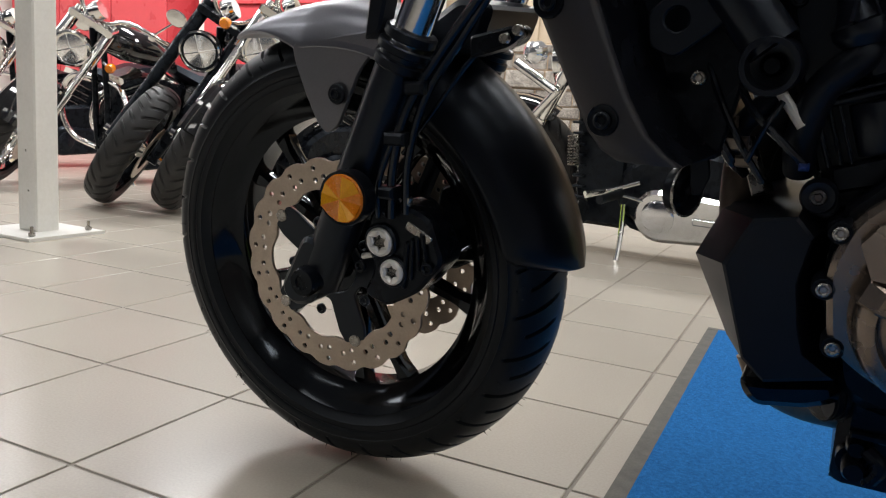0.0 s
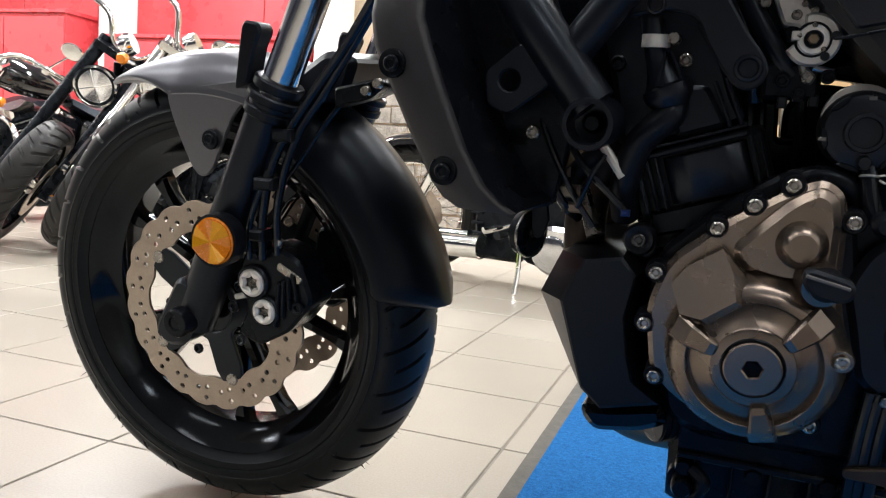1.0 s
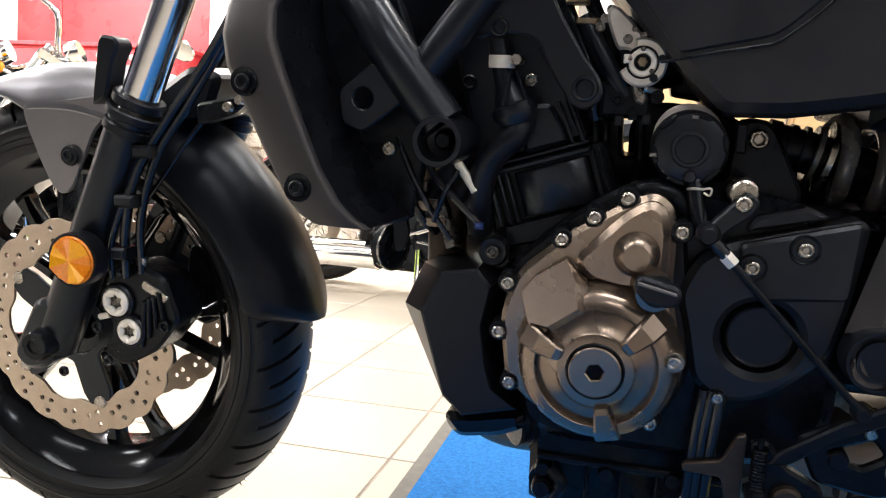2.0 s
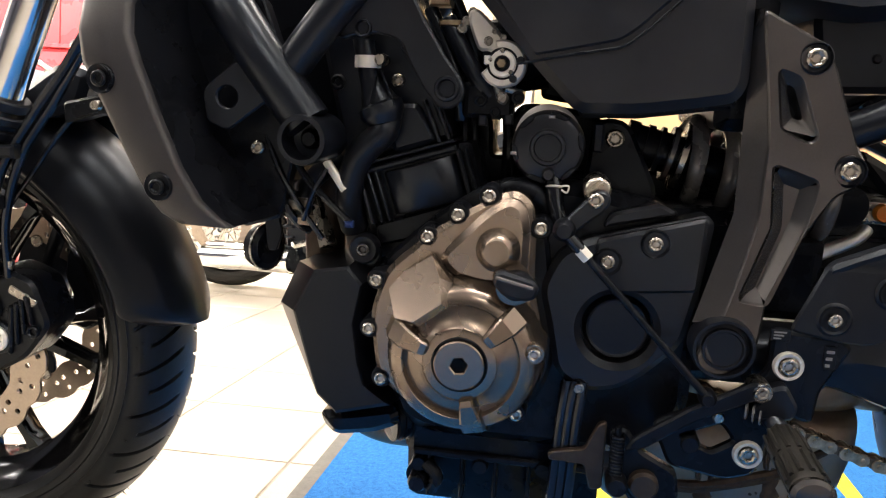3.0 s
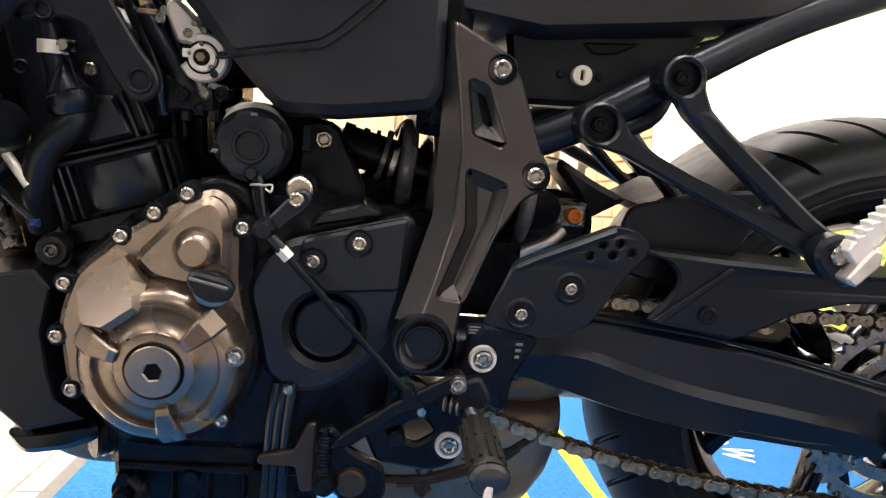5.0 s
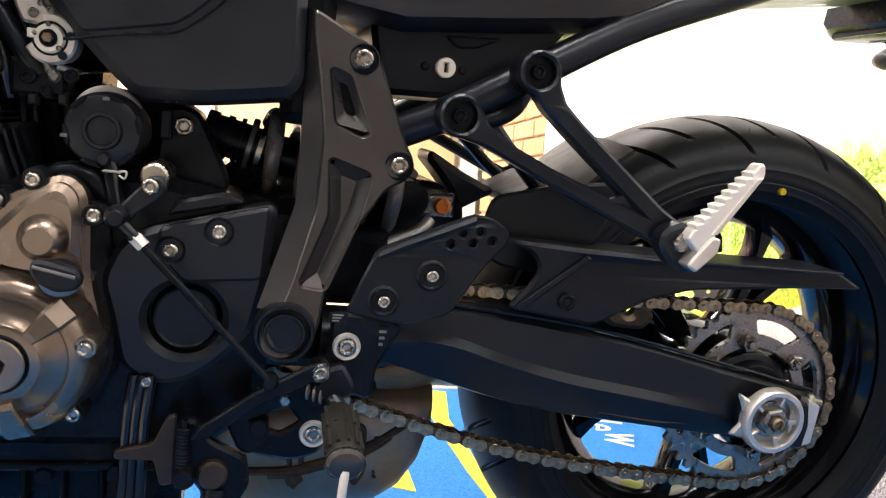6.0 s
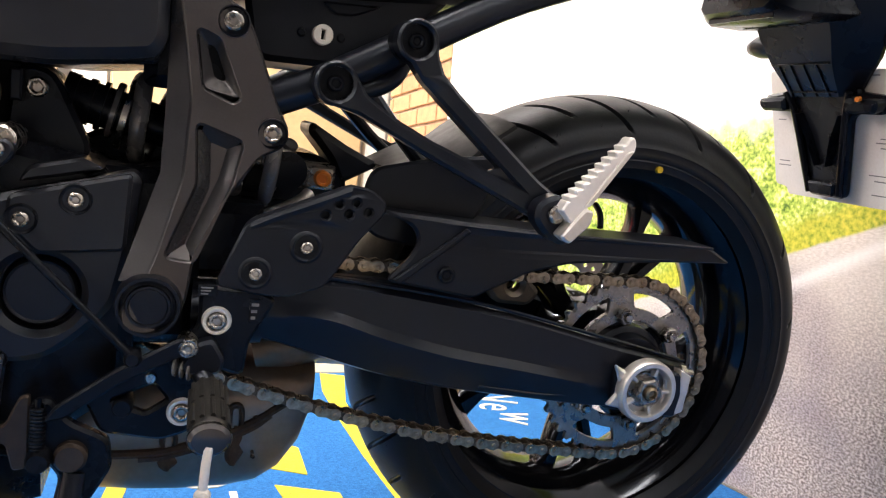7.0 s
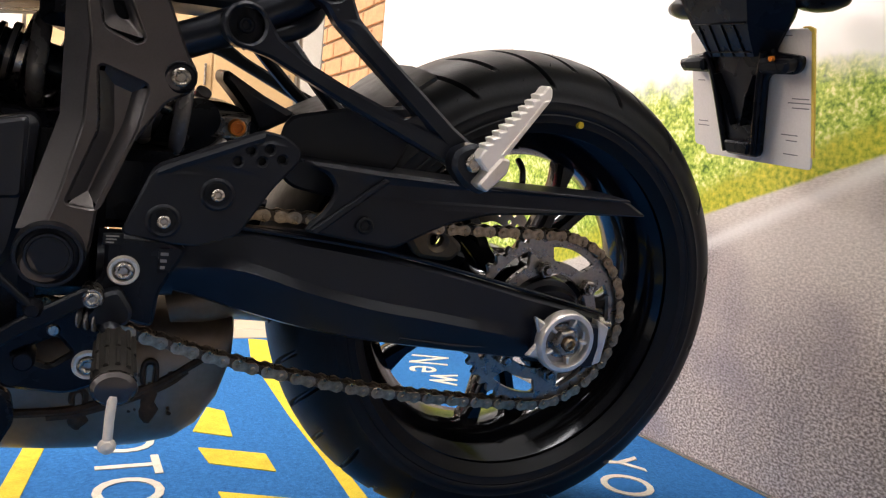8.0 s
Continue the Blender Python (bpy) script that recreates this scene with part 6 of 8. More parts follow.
adj = part("axle_adjuster", plate([(1.362, 0.350), (1.446, 0.347), (1.464, 0.340), (1.458, 0.302), (1.448, 0.291), (1.365, 0.308)], -0.141, -0.126, 0.003, r=0.006), SATIN, bike, "axle adjuster with cast aluminium star and ring")
part("star_casting", plate(star, -0.1475, -0.1405, 0.0028, [arc(*AX, 0.0275, n=40)], r=0.003), ALU, adj)
part("axle_ring", lathe([(0.0275, -0.142), (0.0285, -0.153), (0.0300, -0.1555), (0.0345, -0.1555), (0.0365, -0.153), (0.0372, -0.142)], AX, 56), ALU, adj)
for a in (20, 92, 164, 236, 308):
    part("ring_gusset", moved(block(-0.002, 0.002, -0.152, -0.142, 0.0185, 0.029, 0.001), Matrix.Translation((AX[0], 0, AX[1])) @ Matrix.Rotation(radians(a), 4, "Y")), ALU, adj)
part("axle_washer", lathe([(0.0, -0.1445), (0.0205, -0.1445), (0.0215, -0.142)], AX, 40), SPROCKET, adj)
part("axle_nut", plate(hexagon(AX[0], AX[1], 0.0165, 10), -0.156, -0.1435, 0.002, [arc(*AX, 0.008, n=20)], r=0), SPROCKET, adj)
part("axle_end", lathe([(0.0, -0.158), (0.004, -0.158), (0.0055, -0.162), (0.0075, -0.160), (0.0075, -0.14)], AX, 20), CHAIN, adj)
part("edge_strip", plate([(1.447, 0.352), (1.463, 0.344), (1.459, 0.300), (1.448, 0.296), (1.452, 0.320)], -0.1425, -0.126, 0.0015, r=0.002), ALU, adj)
part("adjuster_bolt", tube([(1.452, -0.125, 0.345), (1.475, -0.125, 0.342)], 0.005, 10, 1), STEEL, adj)
part("adjuster_nut", tube([(1.456, -0.125, 0.3445), (1.463, -0.125, 0.3435)], 0.009, 6, 1), STEEL, adj)

# chain guard and heel guard
def guard_lean(v):
    return Vector((v.x, v.y + 0.045 * max(0.0, v.x - 1.2), v.z))


guard = part("chain_guard", slanted(plate([(1.066, 0.511), (1.155, 0.505), (1.280, 0.500), (1.458, 0.498), (1.494, 0.480), (1.40, 0.477), (1.280, 0.470), (1.232, 0.458), (1.195, 0.440), (1.172, 0.428), (1.078, 0.442), (1.100, 0.466), (1.108, 0.484), (1.10, 0.498)], -0.150, -0.140, 0.003, r=0.008), guard_lean), MATTE, bike, "matte black chain guard")
part("raised_fin", plate([(1.084, 0.444), (1.155, 0.500), (1.160, 0.497), (1.092, 0.440)], -0.1535, -0.148, 0.0015, r=0.002), MATTE, guard)
part("inner_flange", plate([(1.066, 0.511), (1.155, 0.506), (1.280, 0.501), (1.458, 0.499), (1.458, 0.496), (1.280, 0.497), (1.155, 0.502)], -0.146, -0.075, 0.001, r=0.001), MATTE, guard)
bolt(1.139, -0.151, 0.452, 0.0088, guard, DEEP, 0.004)
part("chain_slider", tube([(1.00, -0.092, 0.426), (1.10, -0.092, 0.422), (1.19, -0.092, 0.412)], 0.010, 10, 5), MATTE, bike)
HEEL_HOLES = [arc(x, z, 0.0036, n=12) for x, z in ((1.018, 0.518), (1.028, 0.509), (1.046, 0.512), (1.007, 0.507), (1.034, 0.520))]
HEEL = [(0.9155, 0.438), (0.938, 0.494), (0.945, 0.500), (1.028, 0.5365), (1.048, 0.533), (1.063, 0.522), (1.062, 0.511), (1.040, 0.486), (1.022, 0.457), (1.012, 0.441), (0.979, 0.430), (0.955, 0.431)]


def heel_bend(v):
    """The plate's upper edge leans in towards the motorcycle."""
    return Vector((v.x, v.y + 0.9 * max(0.0, (v.z - 0.438 * (v.x - 0.945)) - 0.494) + 0.12 * max(0.0, v.x - 1.03), v.z))


heel = part("heel_guard", slanted(plate(HEEL, -0.184, -0.179, 0.002, HEEL_HOLES, 0.007), heel_bend), MATTE, bike, "matte black heel guard plate")
# black sheet added for the shade inside the holes
part("backing", slanted(plate([(0.985, 0.480), (0.985, 0.512), (1.026, 0.530), (1.046, 0.527), (1.056, 0.514), (1.035, 0.484)], -0.1775, -0.174, 0.001, r=0.004), heel_bend), DEEP, heel)
part("bent_top", slanted(loft([[(x, -0.1835, z - 0.010), (x + 0.0005, -0.1848, z - 0.0055), (x + 0.001, -0.1838, z - 0.0015), (x + 0.001, -0.180, z), (x, -0.179, z - 0.010)] for x, z in ((0.942, 0.4975), (0.960, 0.5065), (0.990, 0.5195), (1.015, 0.5305), (1.028, 0.5362))], smooth=30), heel_bend), MATTE, heel)
for x, z in ((0.992, 0.477), (0.9495, 0.451)):
    part("seat_ring", lathe([(0.0060, -0.1846), (0.0100, -0.1846), (0.0122, -0.1862), (0.0134, -0.1858), (0.0148, -0.1842)], (x, z), 36), MATTE, heel)
    part("seat_floor", lathe([(0.0, -0.1848), (0.0104, -0.1848), (0.0106, -0.184)], (x, z), 28), DEEP, heel)
    bolt(x, -0.1845, z, 0.0056, heel, STEEL, 0.005)

# rider foot rest bracket, peg and side stand mount
rear_set = part("rearset_bracket", plate([(0.905, 0.437), (0.960, 0.432), (0.972, 0.425), (0.950, 0.385), (0.947, 0.352), (0.918, 0.362), (0.905, 0.300), (0.880, 0.292), (0.83, 0.300), (0.812, 0.340), (0.836, 0.352), (0.872, 0.366), (0.905, 0.398)], -0.176, -0.164, 0.003, [fillet([(0.838, 0.330), (0.872, 0.345), (0.884, 0.330), (0.866, 0.318)], 0.004)], 0.008), DEEP, bike, "black foot rest bracket")
for x, z in ((0.9205, 0.405), (0.8965, 0.320)):
    part("zinc_washer", lathe([(0.0082, -0.1765), (0.0092, -0.180), (0.0118, -0.1805), (0.0130, -0.178), (0.0130, -0.170)], (x, z), 36), ZINC, rear_set, "bright ring washer")
    bolt(x, -0.176, z, 0.0078, rear_set, STEEL, 0.007)
for x, z, w, h in ((0.911, 0.432, 0.008, 0.005), (0.953, 0.415, 0.005, 0.011)):
    part("sticker", block(x - w, x + w, -0.1775, -0.176, z - h, z + h, 0.0003), DEEP, rear_set, "small black sticker with grey marks")
    for i in range(3):
        part("mark_bar", block(x - w * 0.7, x + w * (0.1 + 0.25 * i), -0.1782, -0.1776, z - h * 0.7 + i * h * 0.55, z - h * 0.45 + i * h * 0.55, 0.0001), INK, rear_set)
PEG_ROWS = ((-0.192, 0.3505, 0.0080), (-0.198, 0.3503, 0.0120), (-0.206, 0.3500, 0.0142), (-0.240, 0.3487, 0.0152), (-0.275, 0.3475, 0.0152), (-0.287, 0.3470, 0.0146), (-0.291, 0.3468, 0.0110))


def peg_ring(y, z, r, n=28):
    return [(0.9168 + 0.02 * (y + 0.19) + r * math.cos(a), y, z + 0.82 * r * math.sin(a)) for a in (2 * math.pi * i / n for i in range(n))]


peg = part("rider_peg", loft([peg_ring(*r) for r in PEG_ROWS]), PEG_RUBBER, bike, "ribbed rubber foot peg")
part("peg_shank", tube([(0.905, -0.176, 0.3640), (0.9165, -0.196, 0.352)], 0.0085, 14, 1), SATIN, peg)
for i in range(11):
    a = 2 * math.pi * (i + 0.5) / 11
    for y0, y1 in ((-0.203, -0.243), (-0.249, -0.281)):
        part("peg_rib", tube([(0.9168 + 0.02 * (y + 0.19) + 0.0146 * math.cos(a), y, 0.3492 + 0.035 * (y + 0.22) * 0.5 + 0.0120 * math.sin(a)) for y in (y0, y1)], 0.0021, 6, 1), PEG_RUBBER, peg)
part("end_dish", loft([peg_ring(*r) for r in ((-0.289, 0.3470, 0.0120), (-0.293, 0.3468, 0.0160), (-0.2955, 0.3467, 0.0162), (-0.2990, 0.3465, 0.0130), (-0.3005, 0.3464, 0.006))]), PLATE, peg, "dark steel end dish")
part("dish_rim", loft([peg_ring(*r) for r in ((-0.2925, 0.3469, 0.0163), (-0.2940, 0.3468, 0.0168), (-0.2958, 0.3467, 0.0165))], caps=False), STEEL, peg)
part("feeler", tube([(0.9145, -0.298, 0.342), (0.913, -0.302, 0.330), (0.912, -0.304, 0.307)], 0.0036, 12, 1), ZINC, peg, "steel lean-angle feeler")
part("feeler_ball", lathe([(0.0, -0.0065), (0.0046, -0.0046), (0.0065, 0.0), (0.0046, 0.0046), (0.0, 0.0065)], (0, 0), 16), ZINC, peg, "", Matrix.Translation((0.912, -0.3042, 0.306)))
part("peg_spring", merged(*[moved(lathe([(0.0055, -0.0014), (0.0085, -0.0008), (0.0085, 0.0008), (0.0055, 0.0014)], (0, 0), 16), Matrix.Translation((0.889 + 0.006 * k, -0.187, 0.3655 - 0.002 * k)) @ Matrix.Rotation(radians(70), 4, "Z")) for k in range(3)]), SPRING, peg)
part("peg_clevis", plate([(0.890, 0.366), (0.905, 0.388), (0.918, 0.392), (0.930, 0.372), (0.926, 0.360), (0.898, 0.358)], -0.192, -0.174, 0.003, r=0.005), SATIN, rear_set)
stand = part("side_stand", plate([(0.776, 0.330), (0.790, 0.334), (0.806, 0.312), (0.838, 0.296), (0.842, 0.270), (0.826, 0.240), (0.806, 0.215), (0.792, 0.215), (0.800, 0.262), (0.786, 0.280)], -0.180, -0.166, 0.003, r=0.006), DEEP, bike, "black side stand mount")
part("stand_pivot", lathe([(0.0, -0.190), (0.011, -0.190), (0.0135, -0.187), (0.0135, -0.165)], (0.809, 0.283), 28), RUST, stand)
part("stand_spring", tube([(0.783 + 0.0055 * math.cos(2 * math.pi * k / 8), -0.186 + 0.0055 * math.sin(2 * math.pi * k / 8), 0.330 - 0.0004 * k) for k in range(97)], 0.0014, 6, 1), DEEP, stand)
part("spring_post", tube([(0.783, -0.186, 0.336), (0.785, -0.186, 0.272)], 0.003, 8, 1), DEEP, stand)
part("spring_seat", lathe([(0.0, -0.196), (0.008, -0.196), (0.010, -0.192), (0.010, -0.17)], (0.785, 0.282), 20), DEEP, stand)
part("stand_bracket", plate([(0.722, 0.297), (0.755, 0.304), (0.766, 0.330), (0.774, 0.332), (0.774, 0.265), (0.762, 0.263), (0.756, 0.288), (0.722, 0.289)], -0.168, -0.160, 0.0015, r=0.004), RUST, stand, "brown-grey stand switch bracket")
part("stand_leg", tube([(0.812, -0.176, 0.265), (0.80, -0.21, 0.16), (0.785, -0.262, 0.050)], 0.010, 14, 4), SATIN, stand)
part("stand_foot", plate([(0.755, 0.040), (0.82, 0.040), (0.82, 0.052), (0.755, 0.052)], -0.30, -0.235, 0.004, r=0.004), SATIN, stand)
for x in (0.735, 0.742, 0.750):
    part("breather_hose", tube([(x, -0.155, 0.365), (x - 0.004, -0.158, 0.32), (x - 0.006, -0.155, 0.26), (x - 0.010, -0.15, 0.215)], 0.0052, 10, 5), CABLE, bike, "black breather hose")

# stainless collector box under the engine
def can_ring(x, zt, zb, hw):
    zm, h = (zt + zb - 0.023) / 2, (zt - zb + 0.023) / 2
    return [(x, 0.042 + hw * math.copysign(abs(math.cos(a)) ** 0.6, math.cos(a)), zm + h * math.copysign(abs(math.sin(a)) ** 0.7, math.sin(a))) for a in (2 * math.pi * (i + 0.5) / 28 for i in range(28))]


can = part("exhaust_box", loft([can_ring(*r) for r in ((0.775, 0.262, 0.218, 0.05), (0.785, 0.285, 0.200, 0.075), (0.81, 0.305, 0.184, 0.086), (0.86, 0.315, 0.180, 0.090), (0.90, 0.320, 0.179, 0.0915), (0.95, 0.324, 0.180, 0.091), (0.985, 0.325, 0.186, 0.089), (1.010, 0.324, 0.202, 0.085), (1.030, 0.321, 0.232, 0.078), (1.043, 0.316, 0.272, 0.066), (1.048, 0.308, 0.286, 0.04))]), EXHAUST, bike, "stained stainless exhaust collector box")
part("weld_seam", tube([(0.795, -0.040, 0.217), (0.814, -0.044, 0.218), (0.851, -0.0470, 0.219), (0.889, -0.0490, 0.223), (0.942, -0.0490, 0.239), (0.971, -0.0475, 0.251), (0.999, -0.043, 0.267), (1.010, -0.040, 0.273)], 0.0050, 8, 6), WELD, can)
part("soot_band", tube([(0.86, -0.0450, 0.216), (0.889, -0.0465, 0.219), (0.942, -0.0465, 0.234), (0.971, -0.0450, 0.245), (0.995, -0.041, 0.258)], (0.0075, 0.0045), 8, 5), WELD, can)
for x, zt, zs, zb in ((0.889, 0.245, 0.225, 0.200), (0.956, 0.275, 0.246, 0.204)):
    loop = [(x - 0.001, -0.046, zs), (x - 0.0068, -0.049, zs + 0.006), (x - 0.0062, -0.050, zt - 0.005), (x, -0.050, zt), (x + 0.0062, -0.050, zt - 0.005), (x + 0.0068, -0.049, zs + 0.006), (x + 0.001, -0.046, zs)]
    part("weld_lug", tube(loop, 0.0026, 8, 4), WELD, can)
    part("lug_core", plate([(x - 0.004, zs), (x - 0.004, zt - 0.006), (x, zt - 0.003), (x + 0.004, zt - 0.006), (x + 0.004, zs)], -0.0505, -0.042, 0.001, r=0.002), EXHAUST, can)
    rnd = random.Random(int(x * 1000))
    drip = [[(x + 0.0015 * rnd.uniform(-1, 1) + r * rnd.uniform(0.85, 1.15) * math.cos(a), -0.0455 + 0.0055 * math.sin(a), zs + (zb - zs) * t) for a in (2 * math.pi * i / 14 for i in range(14))] for t, r in ((-0.12, 0.003), (0.05, 0.0085), (0.25, 0.0095), (0.45, 0.0078), (0.65, 0.0098), (0.85, 0.0075), (1.0, 0.003))]
    part("weld_drip", loft(drip, smooth=50), WELD, can)
part("tail_pipe", tube([(0.975, 0.0, 0.322), (1.018, -0.002, 0.333), (1.05, 0.035, 0.325), (1.12, 0.10, 0.30)], 0.030, 22, 6), EXHAUST, bike, "stained stainless tail pipe")
for i in range(26):
    rnd = random.Random(i)
    x, z = rnd.uniform(0.925, 0.980), rnd.uniform(0.212, 0.262)
    part("rust_spot", plate([(x + 0.0022 * rnd.uniform(0.4, 1.3) * math.cos(k), z + 0.0022 * rnd.uniform(0.4, 1.3) * math.sin(k)) for k in (0, 1.05, 2.1, 3.14, 4.2, 5.24)], -0.0492, -0.044, 0.0001, r=0), WELD, can)

# rear wheel, sprocket, chain
rear_wheel = part("rear_wheel", rim_mesh(RC, 0.228, 0.073), GLOSS, bike, "gloss black cast rear wheel")
part("tyre", tyre_mesh(RC, RR, 0.094, 0.228, 34, 1.25, 0.10, 0.86, 0.058, 0.006, 1360, 52, bend=0.7, alt=0.30, drop=0.058), RUBBER, rear_wheel, "new wide road tyre with curved grooves")
tagged(part("tyre_hairs", hairs(RC, RR - 0.002, 0.091, 170, 5), RUBBER, rear_wheel), kind="stuff")
for i in range(10):
    part("spoke", spoke_mesh(RC, 0.05, 0.195, 36 * i + (7 if i % 2 else -7) + 4, 0.024, 0.016, 0.05, 0.036, 0.15 if i % 2 else -0.15), GLOSS, rear_wheel)
part("hub", lathe([(0.02, -0.06), (0.05, -0.055), (0.056, -0.03), (0.056, 0.05), (0.03, 0.06)], RC, 40), GLOSS, rear_wheel)
part("yellow_dot", lathe([(0.0, -0.0975), (0.0042, -0.0975), (0.0047, -0.092)], (1.449, 0.575), 20), YELLOW_MARK, rear_wheel, "yellow balance dot on the tyre")
part("valve", tube([(1.405, -0.03, 0.518), (1.402, -0.05, 0.508), (1.398, -0.062, 0.492)], 0.0042, 10, 4), RUBBER, rear_wheel)
part("rear_disc", disc_mesh(RC, 0.118, 0.085, 0.085, 16), DISC, rear_wheel)
SPY, SPR = -0.112, 0.108
SC = (1.402, 0.336)
SPW = SPY - 0.044        # the sprocket stands out from the wheel
teeth = 43
outer = []
for i in range(teeth):
    for da, r in ((-0.36, SPR - 0.004), (-0.12, SPR + 0.0022), (0.12, SPR + 0.0022), (0.36, SPR - 0.004)):
        a = 2 * math.pi * (i + da) / teeth
        outer.append((SC[0] + r * math.cos(a), SC[1] + r * math.sin(a)))
windows = []
for i in range(6):
    a0 = 60 * i - 8
    windows.append(fillet(arc(*SC, 0.0935, a0 - 1, a0 + 40, 8) + arc(*SC, 0.0755, a0 + 37, a0 + 4, 6), 0.004))
part("sprocket", plate(outer, SPW - 0.0035, SPW + 0.0035, 0.0008, windows + [arc(*SC, 0.0605, n=48)], r=0), SPROCKET, rear_wheel, "oily steel rear sprocket")
carrier = [(SC[0] + r * math.cos(radians(a)), SC[1] + r * math.sin(radians(a))) for i in range(6) for r, a in ((0.052, 60 * i + 22), (0.072, 60 * i + 34), (0.072, 60 * i + 50), (0.052, 60 * i + 62))]
part("sprocket_carrier", plate(carrier, SPW + 0.004, SPW + 0.04, 0.003, r=0.008), DEEP, rear_wheel)
part("carrier_step", lathe([(0.0, SPW - 0.004), (0.050, SPW - 0.004), (0.053, SPW - 0.002), (0.055, SPW + 0.010)], SC, 48), SATIN, rear_wheel)
part("carrier_ring", lathe([(0.032, SPW - 0.018), (0.042, SPW - 0.018), (0.046, SPW - 0.012), (0.046, SPW + 0.01), (0.032, SPW + 0.01)], SC, 40), SATIN, rear_wheel)
for i in range(6):
    a = radians(60 * i + 42)
    x, z = SC[0] + 0.0680 * math.cos(a), SC[1] + 0.0680 * math.sin(a)
    part("sprocket_nut", plate(hexagon(x, z, 0.0098, 7 * i), SPW - 0.016, SPW - 0.004, 0.0012, [arc(x, z, 0.0055, n=12)], r=0), STEEL, rear_wheel)
    part("stud", lathe([(0.0, SPW - 0.019), (0.004, SPW - 0.019), (0.0053, SPW - 0.017), (0.0053, SPW)], (x, z), 14), STEEL, rear_wheel)
part("rear_caliper", plate([(1.24, 0.455), (1.30, 0.47), (1.335, 0.43), (1.32, 0.385), (1.27, 0.39)], 0.07, 0.12, 0.008, r=0.012), CHAIN, bike, "brown-grey rear brake caliper")
part("caliper_bracket", plate([(1.26, 0.405), (1.30, 0.43), (1.345, 0.395), (1.33, 0.375), (1.28, 0.378)], 0.035, 0.06, 0.006, [arc(1.305, 0.403, 0.010, n=16)], 0.01), EXHAUST, bike)

# drive chain: outer and inner links laid along the loop
chain = part("drive_chain", tube([(0.79, SPY, 0.38), (0.79, SPY, 0.44)], 0.004, 8, 1), CHAIN_DARK, bike, "oily steel drive chain")
FS = Vector((0.778, 0.0, 0.418))
front_r, pitch = 0.040, 0.015875


def chain_loop():
    pts = []
    top0, top1 = Vector((FS.x, FS.z + front_r)), Vector((SC[0] - 0.004, SC[1] + SPR))
    for i in range(46):
        t = i / 46
        pts.append((top0.x + (top1.x - top0.x) * t, top0.y + (top1.y - top0.y) * t - 0.006 * math.sin(math.pi * t)))
    for i in range(60):
        a = radians(92 - 187 * i / 60)
        pts.append((SC[0] + SPR * math.cos(a), SC[1] + SPR * math.sin(a)))
    low0, low1 = Vector((SC[0] - 0.012, SC[1] - SPR)), Vector((FS.x + 0.01, FS.z - front_r))
    for i in range(60):
        t = i / 60
        pts.append((low0.x + (low1.x - low0.x) * t, low0.y + (low1.y - low0.y) * t - 0.030 * math.sin(math.pi * t)))
    for i in range(30):
        a = radians(270 - 180 * i / 30)
        pts.append((FS.x + front_r * math.cos(a), FS.z + front_r * math.sin(a)))
    return pts


def link_mesh(outer_link):
    """Two side plates of one link, with their waist, and its two rollers and pin heads."""
    h = pitch / 2
    w, waist = (0.0068, 0.0048) if outer_link else (0.0066, 0.0044)
    shape = [(h + w * math.cos(radians(a)), w * math.sin(radians(a))) for a in range(-120, 121, 40)] + [(0, waist)] + [(-h + w * math.cos(radians(a)), w * math.sin(radians(a))) for a in range(60, 301, 40)] + [(0, -waist)]
    y = 0.0088 if outer_link else 0.0066
    meshes = [plate(shape, -y - 0.001, -y + 0.001, 0.0004, r=0), plate(shape, y - 0.001, y + 0.001, 0.0004, r=0)]
    for x in (-h, h):
        if outer_link:
            meshes.append(lathe([(0.0, -0.0112), (0.0020, -0.0112), (0.0026, -0.0106), (0.0026, 0.0106), (0.0, 0.011)], (x, 0), 10))
        else:
            meshes.append(lathe([(0.0, -0.006), (0.0048, -0.006), (0.0048, 0.006), (0.0, 0.006)], (x, 0), 10))
    return merged(*meshes)


pts = chain_loop()
way = [Vector((p[0], 0, p[1])) for p in pts] + [Vector((pts[0][0], 0, pts[0][1]))]
dist = [0.0]
for a, b in zip(way, way[1:]):
    dist.append(dist[-1] + (b - a).length)
count = int(dist[-1] / pitch) // 2 * 2
step = dist[-1] / count


def along_way(d):
    d = d % dist[-1]
    k = max(i for i in range(len(dist)) if dist[i] <= d)
    k = min(k, len(way) - 2)
    return way[k].lerp(way[k + 1], (d - dist[k]) / max(1e-9, dist[k + 1] - dist[k]))


LINKS = (link_mesh(True), link_mesh(False))
for i in range(count):
    p, q = along_way(i * step), along_way((i + 1) * step)
    mid, d = (p + q) / 2, q - p
    part("link", LINKS[i % 2], CHAIN if i % 2 == 0 else CHAIN_DARK, chain, "", Matrix.Translation((mid.x, SPY, mid.z)) @ Matrix.Rotation(-math.atan2(d.z, d.x), 4, "Y"))
part("front_sprocket", lathe([(0.0, SPY + 0.018), (0.036, SPY + 0.018), (0.038, SPY + 0.022), (0.036, SPY + 0.026), (0.0, SPY + 0.026)], (FS.x, FS.z), 32), SPROCKET, bike)

rear_wheel.location.y = 0.066
chain.location.y = 0.022

# inner rear mudguard
hug = []
